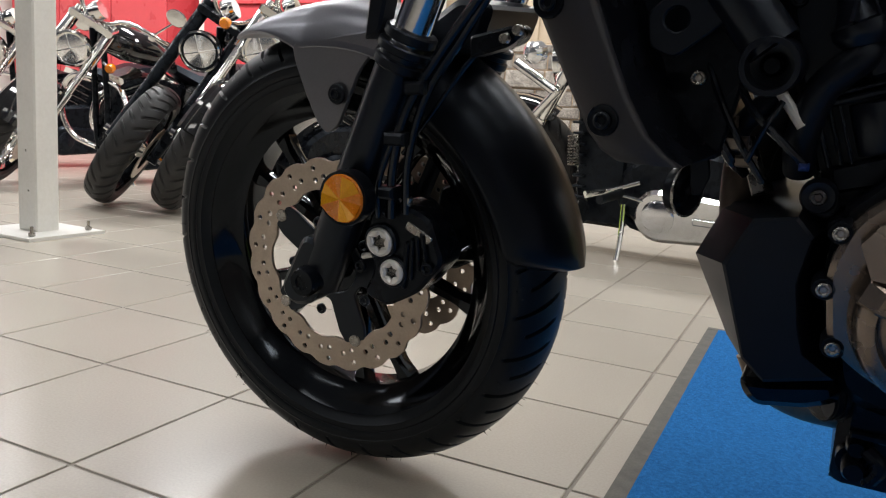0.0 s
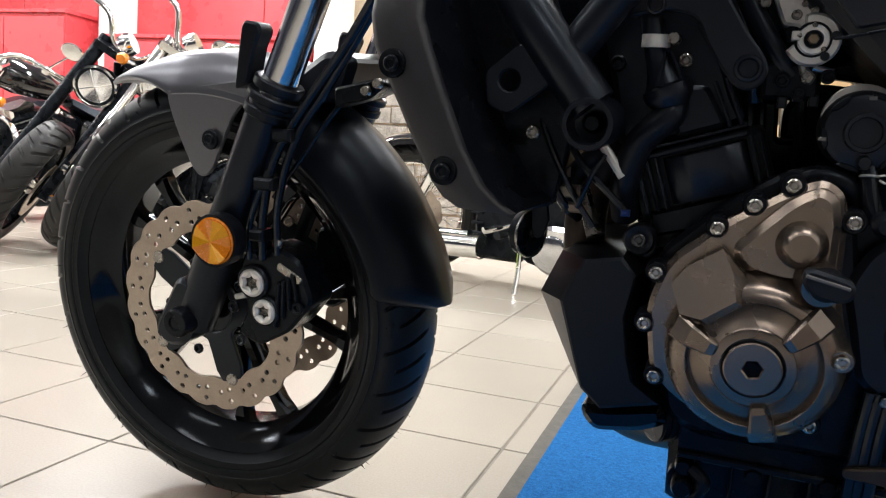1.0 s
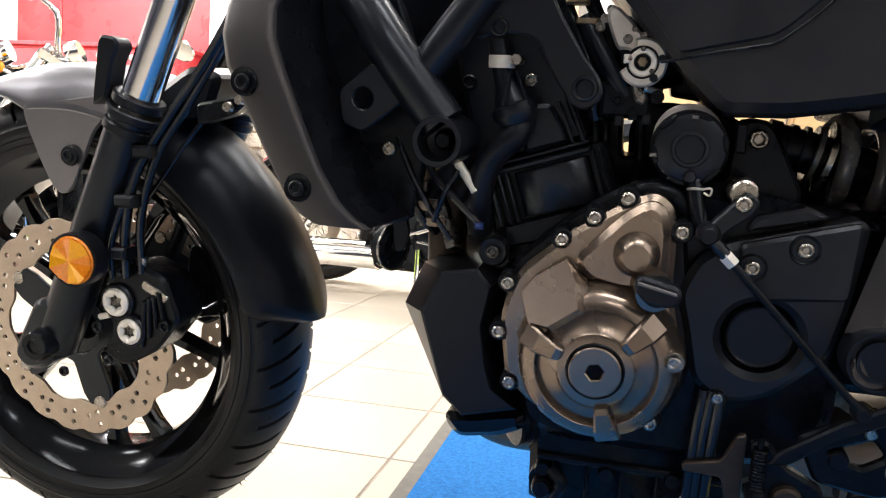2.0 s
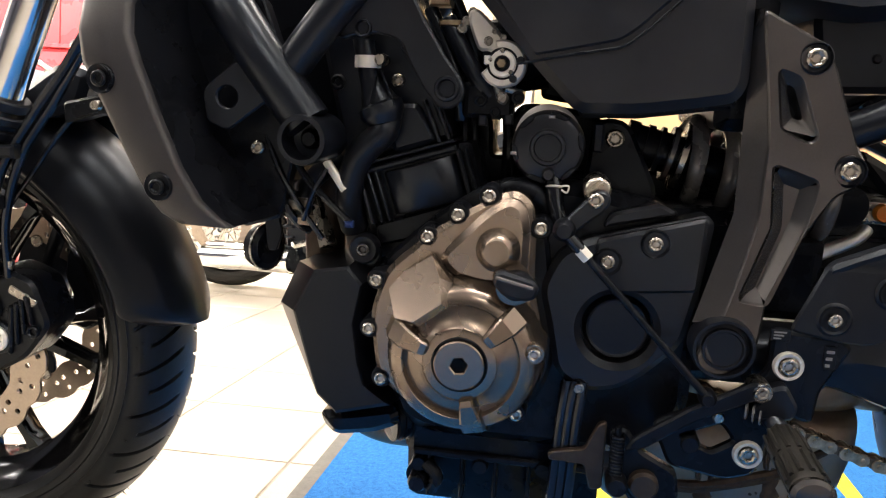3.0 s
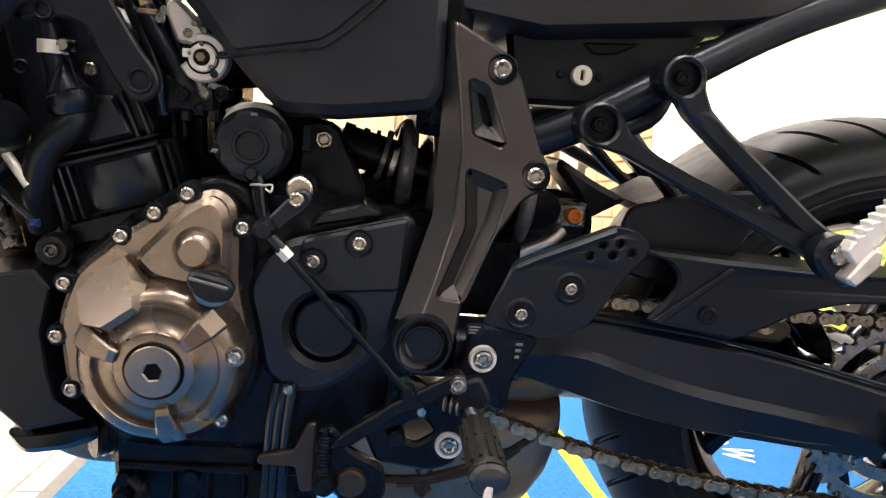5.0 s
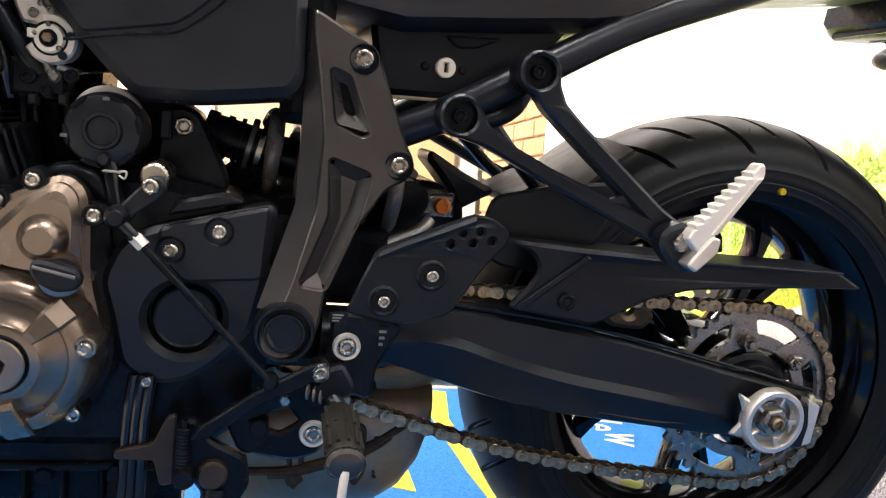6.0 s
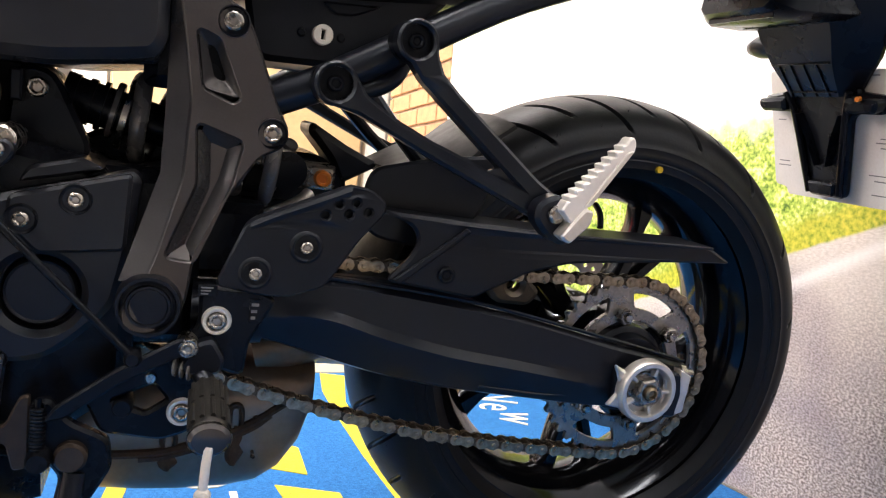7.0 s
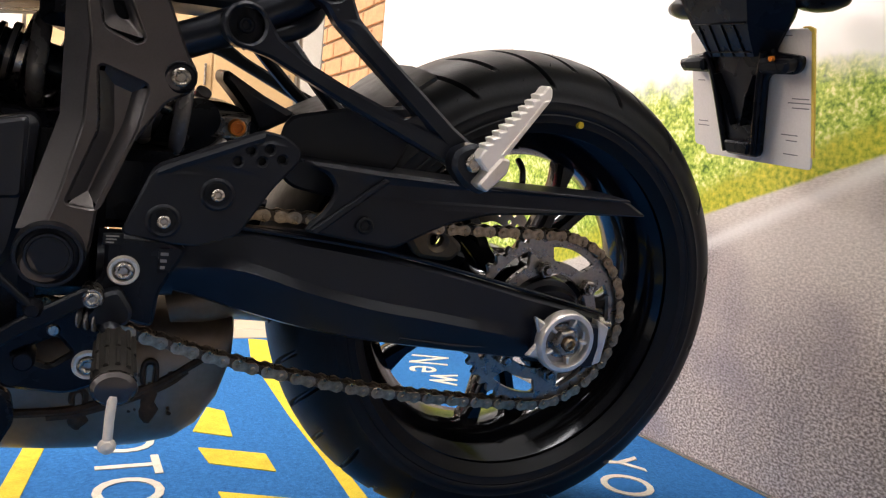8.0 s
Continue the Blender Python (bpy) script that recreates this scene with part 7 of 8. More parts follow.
for i in range(18):
    a = radians(180 - 78 * i / 17)
    hug.append([(RC[0] + (0.343 - 0.012 * abs(s) ** 3) * math.cos(a), 0.045 + 0.105 * s, RC[1] + (0.343 - 0.012 * abs(s) ** 3) * math.sin(a)) for s in (-1, -0.8, -0.4, 0, 0.4, 0.8, 1)] + [(RC[0] + (0.348 - 0.012 * abs(s) ** 3) * math.cos(a), 0.045 + 0.107 * s, RC[1] + (0.348 - 0.012 * abs(s) ** 3) * math.sin(a)) for s in (1, 0.8, 0.4, 0, -0.4, -0.8, -1)])
hugger = part("rear_hugger", loft(hug[:13], smooth=40), PEG_RUBBER, bike, "matte black inner rear mudguard")
part("hugger_side", plate([(1.05, 0.500), (1.062, 0.548), (1.13, 0.565), (1.215, 0.575), (1.195, 0.545), (1.18, 0.505), (1.12, 0.470), (1.07, 0.478)], -0.112, -0.104, 0.003, r=0.012), MATTE, hugger)
part("splash_flap", plate([(1.014, 0.571), (1.0145, 0.580), (1.019, 0.583), (1.028, 0.578), (1.057, 0.562), (1.100, 0.543), (1.053, 0.516), (1.040, 0.543), (1.024, 0.561)], 0.0, 0.08, 0.007, r=0.006), TANK, hugger, "upright dark splash flap")
part("rubber_pad", loft([[(x, y, z) for x, z in ((1.092 + k, 0.545 + k * 0.5), (1.140 - k, 0.568), (1.143 - k, 0.560), (1.098 + k, 0.535))] for y, k in ((-0.07, 0.006), (-0.06, 0.0), (0.06, 0.0), (0.07, 0.006))]), PEG_RUBBER, hugger)

# tail: number plate carrier with a plate still in its film
PLATE_M = Matrix.Translation((1.775, 0.035, 0.650)) @ Matrix.Rotation(radians(-17), 4, "Y") @ Matrix.Rotation(radians(90), 4, "Z")   # local x runs across, y to the front


def across(me):
    return moved(me, PLATE_M)


def mirrored(half):
    return half + [(-u, v) for u, v in half[::-1]]


carrier_ob = part("plate_carrier", across(plate(mirrored([(0.030, -0.088), (0.036, -0.080), (0.050, 0.028), (0.060, 0.036), (0.103, 0.036), (0.113, 0.044), (0.115, 0.060), (0.064, 0.066), (0.068, 0.085), (0.078, 0.105), (0.098, 0.150)]), 0.004, 0.016, 0.003, r=0.006)), DEEP, bike, "black plastic number plate carrier")
part("tongue_edge", across(merged(*[tube([(0.028 * k, 0.019, -0.082), (0.046 * k, 0.022, 0.030), (0.058 * k, 0.026, 0.068)], 0.005, 8, 4) for k in (-1, 1)])), DEEP, carrier_ob)
part("tongue_foot", across(plate(mirrored([(0.022, -0.084), (0.026, -0.064)]), 0.002, 0.026, 0.003, r=0.004)), DEEP, carrier_ob)
for k in (-1, 1):
    part("tongue_brace", across(loft([[(u - 0.004, 0.015, v), (u - 0.001, 0.030 - 0.05 * abs(v - 0.03), v), (u + 0.004, 0.015, v)] for u, v in ((0.040 * k, 0.036), (0.022 * k, 0.0), (0.010 * k, -0.040))])), DEEP, carrier_ob)
    part("lug_block", across(plate([(k * u, v) for u, v in ((0.055, 0.040), (0.103, 0.040), (0.109, 0.048), (0.109, 0.058), (0.055, 0.061))], 0.012, 0.036, 0.005, r=0.006)), DEEP, carrier_ob)
    if k < 0:
        part("lug_screw", across(lathe([(0.0, -0.002), (0.0035, -0.002), (0.0035, 0.004), (0.0, 0.004)], (0.084 * k, 0.050), 12)), ORANGE, carrier_ob, "", Matrix.Translation((-0.038, 0, 0.0)))
body_rows = ((0.062, 0.060, 0.045, 0.030), (0.088, 0.078, 0.050, 0.042), (0.110, 0.095, 0.056, 0.052), (0.150, 0.112, 0.066, 0.062), (0.195, 0.118, 0.070, 0.072))
part("carrier_body", across(loft([[(-hb, 0.006, v), (-hb, 0.012, v), (-hf, d, v), (hf, d, v), (hb, 0.012, v), (hb, 0.006, v)] for v, hb, hf, d in body_rows], smooth=20)), DEEP, carrier_ob)
for u in (-0.030, -0.006, 0.018, 0.040):
    part("carrier_rib", across(loft([[(u - 0.001, d - 0.004, v), (u - 0.001, d + 0.0025, v), (u + 0.001, d + 0.0025, v), (u + 0.001, d - 0.004, v)] for v, hb, hf, d in body_rows[:3]])), DEEP, carrier_ob)
for v, hw, d in ((0.068, 0.044, 0.033), (0.110, 0.054, 0.052)):
    part("cross_rib", across(block(-hw, hw, d - 0.006, d + 0.003, v, v + 0.002, 0.0006)), DEEP, carrier_ob)
part("top_plate", loft([[(x, y * hw + 0.045, z + dz) for y, dz in ((-1, 0.008), (-0.95, 0.028), (0.95, 0.028), (1, 0.008), (0.85, 0.0), (-0.85, 0.0))] for x, hw, z in ((1.572, 0.070, 0.795), (1.60, 0.092, 0.784), (1.66, 0.105, 0.788), (1.74, 0.10, 0.80), (1.80, 0.08, 0.81))]), DEEP, carrier_ob)
for i in range(3):
    part("plate_rib", block(1.585 + i * 0.03, 1.587 + i * 0.03, -0.02, 0.11, 0.784 + i * 0.001, 0.79 + i * 0.001, 0.0008), DEEP, carrier_ob)
for k in (-1, 1):
    wk = part("winker", loft([[(1.742 + r * math.cos(a), 0.035 + k * (y - 0.022), 0.782 + dz + 0.8 * r * math.sin(a)) for a in (2 * math.pi * i / 20 for i in range(20))] for y, r, dz in ((0.096, 0.006, 0.0), (0.106, 0.014, -0.001), (0.122, 0.021, -0.002), (0.142, 0.0240, -0.003), (0.164, 0.022, -0.004), (0.184, 0.014, -0.005), (0.193, 0.004, -0.006))]), DEEP, bike, "black teardrop rear indicator")
    part("winker_stalk", tube([(1.735, 0.035 + 0.045 * k, 0.785), (1.742, 0.035 + 0.085 * k, 0.782)], 0.0105, 14, 1), DEEP, wk)
num_plate = part("number_plate", across(plate([(-0.118, -0.098), (0.092, -0.098), (0.094, -0.086), (0.118, -0.084), (0.118, 0.095), (-0.118, 0.095)], -0.0015, 0.0015, 0.0006, r=0.007)), LABEL, bike, "blank white plate still in its protective film")
for u, v, w in ((-0.075, 0.086, 0.022), (-0.100, 0.0, 0.030), (-0.100, -0.006, 0.044), (-0.100, -0.013, 0.030), (-0.080, -0.052, 0.030), (-0.084, -0.060, 0.020), (0.095, -0.045, 0.022), (0.095, -0.052, 0.026), (0.096, 0.02, 0.016), (-0.082, -0.080, 0.026)):
    part("print_bar", across(block(u - w / 2, u + w / 2, 0.0016, 0.0019, v, v + 0.0016, 0.0001)), INK, num_plate)
part("plate_edge", across(plate([(-0.118, -0.080), (-0.1225, -0.080), (-0.1225, 0.094), (-0.114, 0.0978), (-0.104, 0.0978), (-0.104, 0.0955), (-0.112, 0.0955), (-0.118, 0.090)], -0.002, 0.002, 0.0003, r=0.001)), PAPER_YELLOW, num_plate)
part("tail_lamp_base", lathe([(0.0, -0.05), (0.04, -0.045), (0.05, 0.0), (0.04, 0.045), (0.0, 0.05)], (1.80, 0.835), 24), MATTE, bike)
# the cowl is coloured pale green for the reflection along its edge
tail = part("tail_cowl", loft([[(x, y * hw, z + dz) for y, dz in ((-1, 0.03), (-0.85, 0.0), (0.85, 0.0), (1, 0.03), (0.8, 0.09), (-0.8, 0.09))] for x, hw, z in ((1.20, 0.10, 0.748), (1.30, 0.11, 0.778), (1.42, 0.11, 0.80), (1.56, 0.09, 0.82), (1.66, 0.06, 0.84))]), GREEN_REFLECTION, bike, "tail cowl coloured pale green for its reflection")
part("tail_tip", plate([(1.17, 0.722), (1.195, 0.727), (1.26, 0.760), (1.24, 0.762)], -0.11, 0.11, 0.003, r=0.003), MATTE, tail)

# ---- back of the showroom: red cabinets, columns, stone and wood ----
def column(x, y, w, label, base=0.0):
    ob = thing("column", label, "column", Matrix.Translation((x, y, 0)) @ ROOM, "white columns")
    part("shaft", block(-w / 2, w / 2, -w / 2, w / 2, base, CEILING - 0.002, 0.006), WHITE_PAINT, ob)
    return ob


post = column(-2.03, 0.91, 0.096, "white painted steel post with bolted foot plate", 0.012)
part("foot_plate", block(-0.155, 0.155, -0.155, 0.155, 0.0, 0.012, 0.002), WHITE_PAINT, post)
for sx in (-0.115, 0.115):
    for sy in (-0.115, 0.115):
        part("anchor_bolt", lathe([(0.0, 0.0), (0.010, 0.0), (0.012, 0.004), (0.012, 0.012), (0.006, 0.012), (0.006, 0.034), (0.0, 0.035)], (0, 0), 10), STEEL, post, "", Matrix.Translation((sx, sy, 0.012)) @ Matrix.Rotation(radians(90), 4, "X"))
for sx, sz, w, h in ((0.02, 0.30, 0.003, 0.004), (0.03, 0.16, 0.004, 0.003)):
    part("paint_chip", block(sx - w, sx + w, -0.0629, -0.0624, sz - h, sz + h, 0.0001), MAT_EDGE, post, "chipped paint")
column(-4.60, 4.35, 0.22, "white painted column between red cabinets")
column(-2.52, 4.45, 0.22, "white painted column beside the stone wall")


def red_wall(x0, x1, y):
    ob = thing("wall_panelling", "glossy red wall panels behind the cabinets", "wall panel", ROOM.copy())
    n = max(1, round((x1 - x0) / 0.9))
    for i in range(n):
        a, b = x0 + (x1 - x0) * i / n, x0 + (x1 - x0) * (i + 1) / n
        part("panel", block(a + 0.004, b - 0.004, y, y + 0.03, 0.0, 2.3, 0.004), RED, ob)
    part("top_rail", block(x0, x1, y - 0.01, y + 0.03, 2.302, 2.36, 0.004), RED, ob)
    return ob


red_wall(-6.9, -2.35, 5.05)


def red_cabinet(x0, x1, y0, y1, h):
    ob = thing("cabinet", "low glossy red cabinet with a projecting top", "cabinet", ROOM.copy(), "red cabinets")
    part("body", block(x0, x1, y0, y1, 0.06, h - 0.03, 0.004), RED, ob)
    part("top", block(x0 - 0.02, x1 + 0.02, y0 - 0.03, y1, h - 0.03, h, 0.004), RED, ob)
    part("plinth", block(x0 + 0.02, x1 - 0.02, y0 + 0.03, y1, 0.0, 0.06, 0.003), DEEP, ob)
    k = max(2, round((x1 - x0) / 0.7))
    for i in range(k):
        a, b = x0 + (x1 - x0) * i / k, x0 + (x1 - x0) * (i + 1) / k
        d = part("door", block(a + 0.006, b - 0.006, y0 - 0.018, y0 - 0.001, 0.08, h - 0.06, 0.003), RED, ob)
        part("handle", block(b - 0.06, b - 0.048, y0 - 0.034, y0 - 0.018, h * 0.5, h * 0.5 + 0.12, 0.003), STEEL, d)


red_cabinet(-6.8, -4.75, 4.35, 5.0, 1.58)
red_cabinet(-4.42, -2.68, 4.45, 5.0, 1.40)

# stone wainscot with wood above
wains = thing("stone_wainscot", "rough grey stone wainscot along the back wall", "stone wall", ROOM.copy())
part("backing", block(-2.35, 0.30, 4.72, 4.80, 0.0, 1.12, 0.004), MORTAR, wains)
rnd = random.Random(11)
z = 0.0
while z < 1.08:
    h = rnd.choice((0.09, 0.12, 0.14))
    x = -2.35
    while x < 0.28:
        w = rnd.uniform(0.16, 0.38)
        d = rnd.uniform(0.004, 0.026)
        part("stone", block(x + 0.006, min(x + w, 0.30) - 0.006, 4.72 - d, 4.719, z + 0.006, min(z + h, 1.12) - 0.006, 0.008), STONE, wains)
        x += w
    z += h
panels = thing("wood_panelling", "beige wooden panels above the stone wainscot", "wood panel", ROOM.copy())
for i in range(6):
    a = -2.35 + i * 0.44
    part("board", block(a + 0.004, a + 0.436, 4.74, 4.78, 1.122, 2.4, 0.004), PALE_WOOD, panels)
    part("batten", block(a - 0.02, a + 0.02, 4.722, 4.739, 1.122, 2.4, 0.004), PALE_WOOD, panels)
wood = thing("wood_cupboard", "tall beech cupboard against the back wall", "cupboard", ROOM.copy())
part("body", block(0.62, 2.26, 4.42, 4.90, 0.0, 2.1, 0.004), WOOD, wood)
for a, b in ((0.63, 1.16), (1.17, 1.70), (1.71, 2.25)):
    d = part("door", block(a, b, 4.398, 4.418, 0.03, 2.08, 0.004), WOOD, wood)
    part("handle", block(b - 0.05, b - 0.035, 4.375, 4.397, 1.0, 1.14, 0.004), STEEL, d)
shelf = thing("window_frame", "white window frame beside the cupboard", "window frame", ROOM.copy())
part("jamb", block(0.40, 0.60, 4.42, 4.52, 0.0, 2.2, 0.006), WHITE_PAINT, shelf)
part("jamb", block(2.30, 2.44, 4.42, 4.52, 0.0, 2.2, 0.006), WHITE_PAINT, shelf)

# brick wall that carries on behind the print
brick_wall = setting("wall_brick", block(1.90, 2.62, -0.16, -0.012, 0.0, CEILING, 0.001), MORTAR, "orange brick wall beside the printed picture", WALL)
BW, BH = 0.215, 0.065
row = 0
while row * (BH + 0.012) < 2.0:
    z = row * (BH + 0.012)
    x = 1.895 - (BW / 2 if row % 2 else 0)
    while x < 2.60:
        a, b = max(x, 1.892), min(x + BW, 2.62)
        if b - a > 0.03:
            part("brick", block(a, b, -0.012, 0.0, z, z + BH, 0.003), BRICK, brick_wall)
        x += BW + 0.012
    row += 1

# ---- the row of cruisers ----
def wire_wheel(parent, x, r, half, name, spokes, cast):
    c = (x, r)
    w = part(name, lathe([(r * 0.72, -half * 0.6), (r * 0.76, -half * 0.62), (r * 0.70, -half * 0.3), (r * 0.69, 0), (r * 0.70, half * 0.3), (r * 0.76, half * 0.62), (r * 0.72, half * 0.6), (r * 0.67, half * 0.3), (r * 0.66, 0), (r * 0.67, -half * 0.3), (r * 0.72, -half * 0.6)], c, 48), DEEP if cast else CHROME, parent)
    part("tyre", tyre_mesh(c, r, half, r * 0.73, 30, 1.1, 0.1, 0.95, 0.13, 0.007, 360, 22, drop=0.04), LIT_RUBBER, w, "black ribbed cruiser tyre")
    part("hub", lathe([(0.0, -0.06), (0.03, -0.06), (0.045, -0.04), (0.03, 0), (0.045, 0.04), (0.03, 0.06), (0.0, 0.06)], c, 24), CHROME, w)
    n = 8 if cast else spokes
    for i in range(n):
        a = 2 * math.pi * i / n
        b = a + (0.25 if i % 2 else -0.25) * (0 if cast else 1)
        s = 0.03 if i % 2 else -0.03
        part("spoke", tube([(x + 0.035 * math.cos(b), s, r + 0.035 * math.sin(b)), (x + r * 0.69 * math.cos(a), 0, r + r * 0.69 * math.sin(a))], 0.011 if cast else 0.0025, 6, 1), DEEP if cast else CHROME, w)
    return w


def cruiser(m, label, tank_mat, fork_mat, cast, bars, guard, tag, turn=46, winkers=True, polished=False):
    """A cruiser along x, its front axle over x = 0."""
    ob = thing("cruiser", label, "motorcycle", m, "row of cruisers")
    r = 0.315
    fw = wire_wheel(ob, 0.0, r, 0.065, "front_wheel", 32, cast)
    part("brake_disc", disc_mesh((0.0, r), 0.14, 0.09, -0.075, 12), DISC, fw)
    rw = wire_wheel(ob, 1.62, r, 0.085, "rear_wheel", 32, cast)
    rake = Vector((0.53, 0, 0.848))
    for s in (-1, 1):
        o = Vector((0.0, 0.105 * s, r))
        leg = part("fork_leg", tube([o - rake * 0.03, o + rake * 0.32], 0.027, 16, 1), fork_mat if not cast else DEEP, ob)
        part("fork_tube", tube([o + rake * 0.3, o + rake * 0.78], 0.021 if not cast else 0.030, 16, 1), fork_mat if not cast else DEEP, leg)
        part("fork_cover", tube([o + rake * 0.50, o + rake * 0.72], 0.032, 16, 1), fork_mat, leg)
        part("axle_nut", tube([o + Vector((0, 0.02 * s, 0)), o + Vector((0, 0.045 * s, 0))], 0.016, 8, 1), CHROME, leg)
        tl = o + rake * 0.58 + Vector((-0.05, 0.11 * s, 0.0))
        if not winkers:
            continue
        win = part("winker", lathe([(0.0, -0.02), (0.02, -0.018), (0.028, 0.0), (0.024, 0.03), (0.0, 0.035)], (0, 0), 18), AMBER, ob, "orange round indicator", Matrix.Translation(tl) @ Matrix.Rotation(radians(-90), 4, "Z"))
        part("winker_stalk", tube([tl, tl + Vector((0.03, -0.05 * s, 0))], 0.008, 8, 1), CHROME, ob)
    lamp_c = Vector((0.235, 0.0, 0.80))
    lamp = part("headlight", lathe([(0.0, 0.13), (0.05, 0.125), (0.085, 0.07), (0.095, 0.01), (0.095, -0.005)], (0, 0), 36), DEEP if cast else CHROME, ob, "round headlight", Matrix.Translation(lamp_c) @ Matrix.Rotation(radians(-90), 4, "Z"))
    part("lens", lathe([(0.0, -0.016), (0.05, -0.012), (0.088, -0.002)], (0, 0), 36), LENS_GLASS, lamp)
    part("lens_ring", lathe([(0.086, -0.004), (0.090, -0.012), (0.099, -0.008), (0.099, 0.012)], (0, 0), 36), CHROME, lamp)
    # chrome bars in an X stand in for the lens's reflection
    for a in (45, 135, 225, 315):
        part("lens_rib", tube([(0, -0.017, 0), (0.08 * math.cos(radians(a)), -0.005, 0.08 * math.sin(radians(a)))], 0.003, 6, 1), CHROME, lamp)
    part("triple_clamp", block(0.33, 0.44, -0.13, 0.13, 0.93, 0.965, 0.008), fork_mat, ob)
    hb = part("handlebar", tube([(0.62, -0.40, 0.98 + bars * 0.6), (0.50, -0.36, 1.01 + bars), (0.42, -0.16, 1.02 + bars), (0.40, -0.06, 0.97), (0.40, 0.06, 0.97), (0.42, 0.16, 1.02 + bars), (0.50, 0.36, 1.01 + bars), (0.62, 0.40, 0.98 + bars * 0.6)], 0.013, 12, 5), CHROME, ob)
    for s in (-1, 1):
        part("grip", tube([(0.51, 0.365 * s, 1.008 + bars), (0.63, 0.405 * s, 0.977 + bars * 0.6)], 0.018, 12, 1), RUBBER, hb)
        part("lever", tube([(0.46, 0.28 * s, 1.01 + bars), (0.50, 0.40 * s, 0.985 + bars), (0.56, 0.44 * s, 0.965 + bars)], 0.007, 8, 3), CHROME, hb)
        part("switch_box", block(0.455, 0.50, 0.29 * s - 0.02, 0.29 * s + 0.02, 0.99 + bars, 1.03 + bars, 0.006), CHROME, hb)
        part("mirror_stem", tube([(0.46, 0.29 * s, 1.02 + bars), (0.44, 0.34 * s, 1.12 + bars), (0.44, 0.36 * s, 1.16 + bars)], 0.006, 8, 3), CHROME, hb)
        part("mirror", lathe([(0.0, -0.01), (0.055, -0.008), (0.062, 0.004), (0.04, 0.02), (0.0, 0.024)], (0, 0), 24), CHROME, hb, "round chrome mirror", Matrix.Translation((0.44, 0.36 * s, 1.19 + bars)) @ Matrix.Rotation(radians(-90), 4, "Z") @ Matrix.Diagonal((1, 1, 0.75, 1)))
    part("gauge", lathe([(0.0, -0.03), (0.05, -0.03), (0.056, 0.0), (0.05, 0.03), (0.0, 0.032)], (0, 0), 24), CHROME, ob, "", Matrix.Translation((0.36, 0, 1.02)) @ Matrix.Rotation(radians(-55), 4, "X"))
    rings = [[(x, hw * math.cos(a), z + h * math.sin(a) * (1.0 if math.sin(a) > 0 else 0.75)) for a in (2 * math.pi * k / 24 for k in range(24))] for x, hw, z, h in ((0.45, 0.03, 0.86, 0.03), (0.48, 0.10, 0.85, 0.08), (0.60, 0.155, 0.83, 0.115), (0.75, 0.15, 0.81, 0.11), (0.90, 0.10, 0.77, 0.075), (0.97, 0.04, 0.75, 0.03))]
    part("tank", loft(rings, smooth=50), tank_mat, ob, "teardrop tank in gloss lacquer")
    part("filler_cap", lathe([(0.0, 0.0), (0.035, 0.0), (0.035, 0.014), (0.0, 0.018)], (0, 0), 20), CHROME, ob, "", Matrix.Translation((0.62, 0, 0.938)) @ Matrix.Rotation(radians(90), 4, "X"))
    part("saddle", loft([[(x, y * hw, z + dz * th) for y, dz in ((-1, 0.1), (-0.8, 0.8), (0, 1), (0.8, 0.8), (1, 0.1), (0.7, -0.3), (-0.7, -0.3))] for x, hw, z, th in ((0.95, 0.07, 0.72, 0.05), (1.08, 0.15, 0.66, 0.07), (1.22, 0.17, 0.66, 0.07), (1.36, 0.14, 0.72, 0.07), (1.55, 0.12, 0.76, 0.05))]), MATTE, ob)
    fend = []
    for i in range(16):
        a = radians(150 - 150 * i / 15)
        fend.append([(1.62 + (0.365 - 0.03 * abs(s) ** 3) * math.cos(a), 0.10 * s, r + (0.365 - 0.03 * abs(s) ** 3) * math.sin(a)) for s in (-1, -0.8, -0.4, 0, 0.4, 0.8, 1)] + [(1.62 + 0.355 * math.cos(a), 0.09 * s, r + 0.355 * math.sin(a)) for s in (0.9, 0, -0.9)])
    part("rear_fender", loft(fend, smooth=50), tank_mat, ob)
    fend = []
    for i in range(12):
        a = radians(150 - 100 * i / 11)
        fend.append([((0.35 - 0.03 * abs(s) ** 3) * math.cos(a), 0.08 * s, r + (0.35 - 0.03 * abs(s) ** 3) * math.sin(a)) for s in (-1, -0.8, -0.4, 0, 0.4, 0.8, 1)] + [(0.342 * math.cos(a), 0.072 * s, r + 0.342 * math.sin(a)) for s in (0.9, 0, -0.9)])
    if not cast:
        part("front_fender", loft(fend, smooth=50), tank_mat, ob)
    eng = part("crankcase", plate([(0.55, 0.24), (0.62, 0.17), (1.08, 0.17), (1.15, 0.28), (1.10, 0.42), (0.95, 0.47), (0.70, 0.45), (0.58, 0.38)], -0.12, 0.12, 0.02, r=0.04), DEEP, ob)
    for lean in (-22, 22):
        base = Matrix.Translation((0.78 + lean * 0.002, 0, 0.42)) @ Matrix.Rotation(radians(lean), 4, "Y")
        part("cylinder", moved(tube([(0, 0, 0), (0, 0, 0.24)], 0.055, 20, 1), base), DEEP, eng)
        for k in range(8):
            part("fin", moved(block(-0.085, 0.085, -0.085, 0.085, 0.04 + 0.022 * k, 0.048 + 0.022 * k, 0.003), base), STEEL if k % 2 else DEEP, eng)
        part("rocker_box", moved(block(-0.075, 0.075, -0.075, 0.075, 0.225, 0.28, 0.015), base), CHROME, eng)
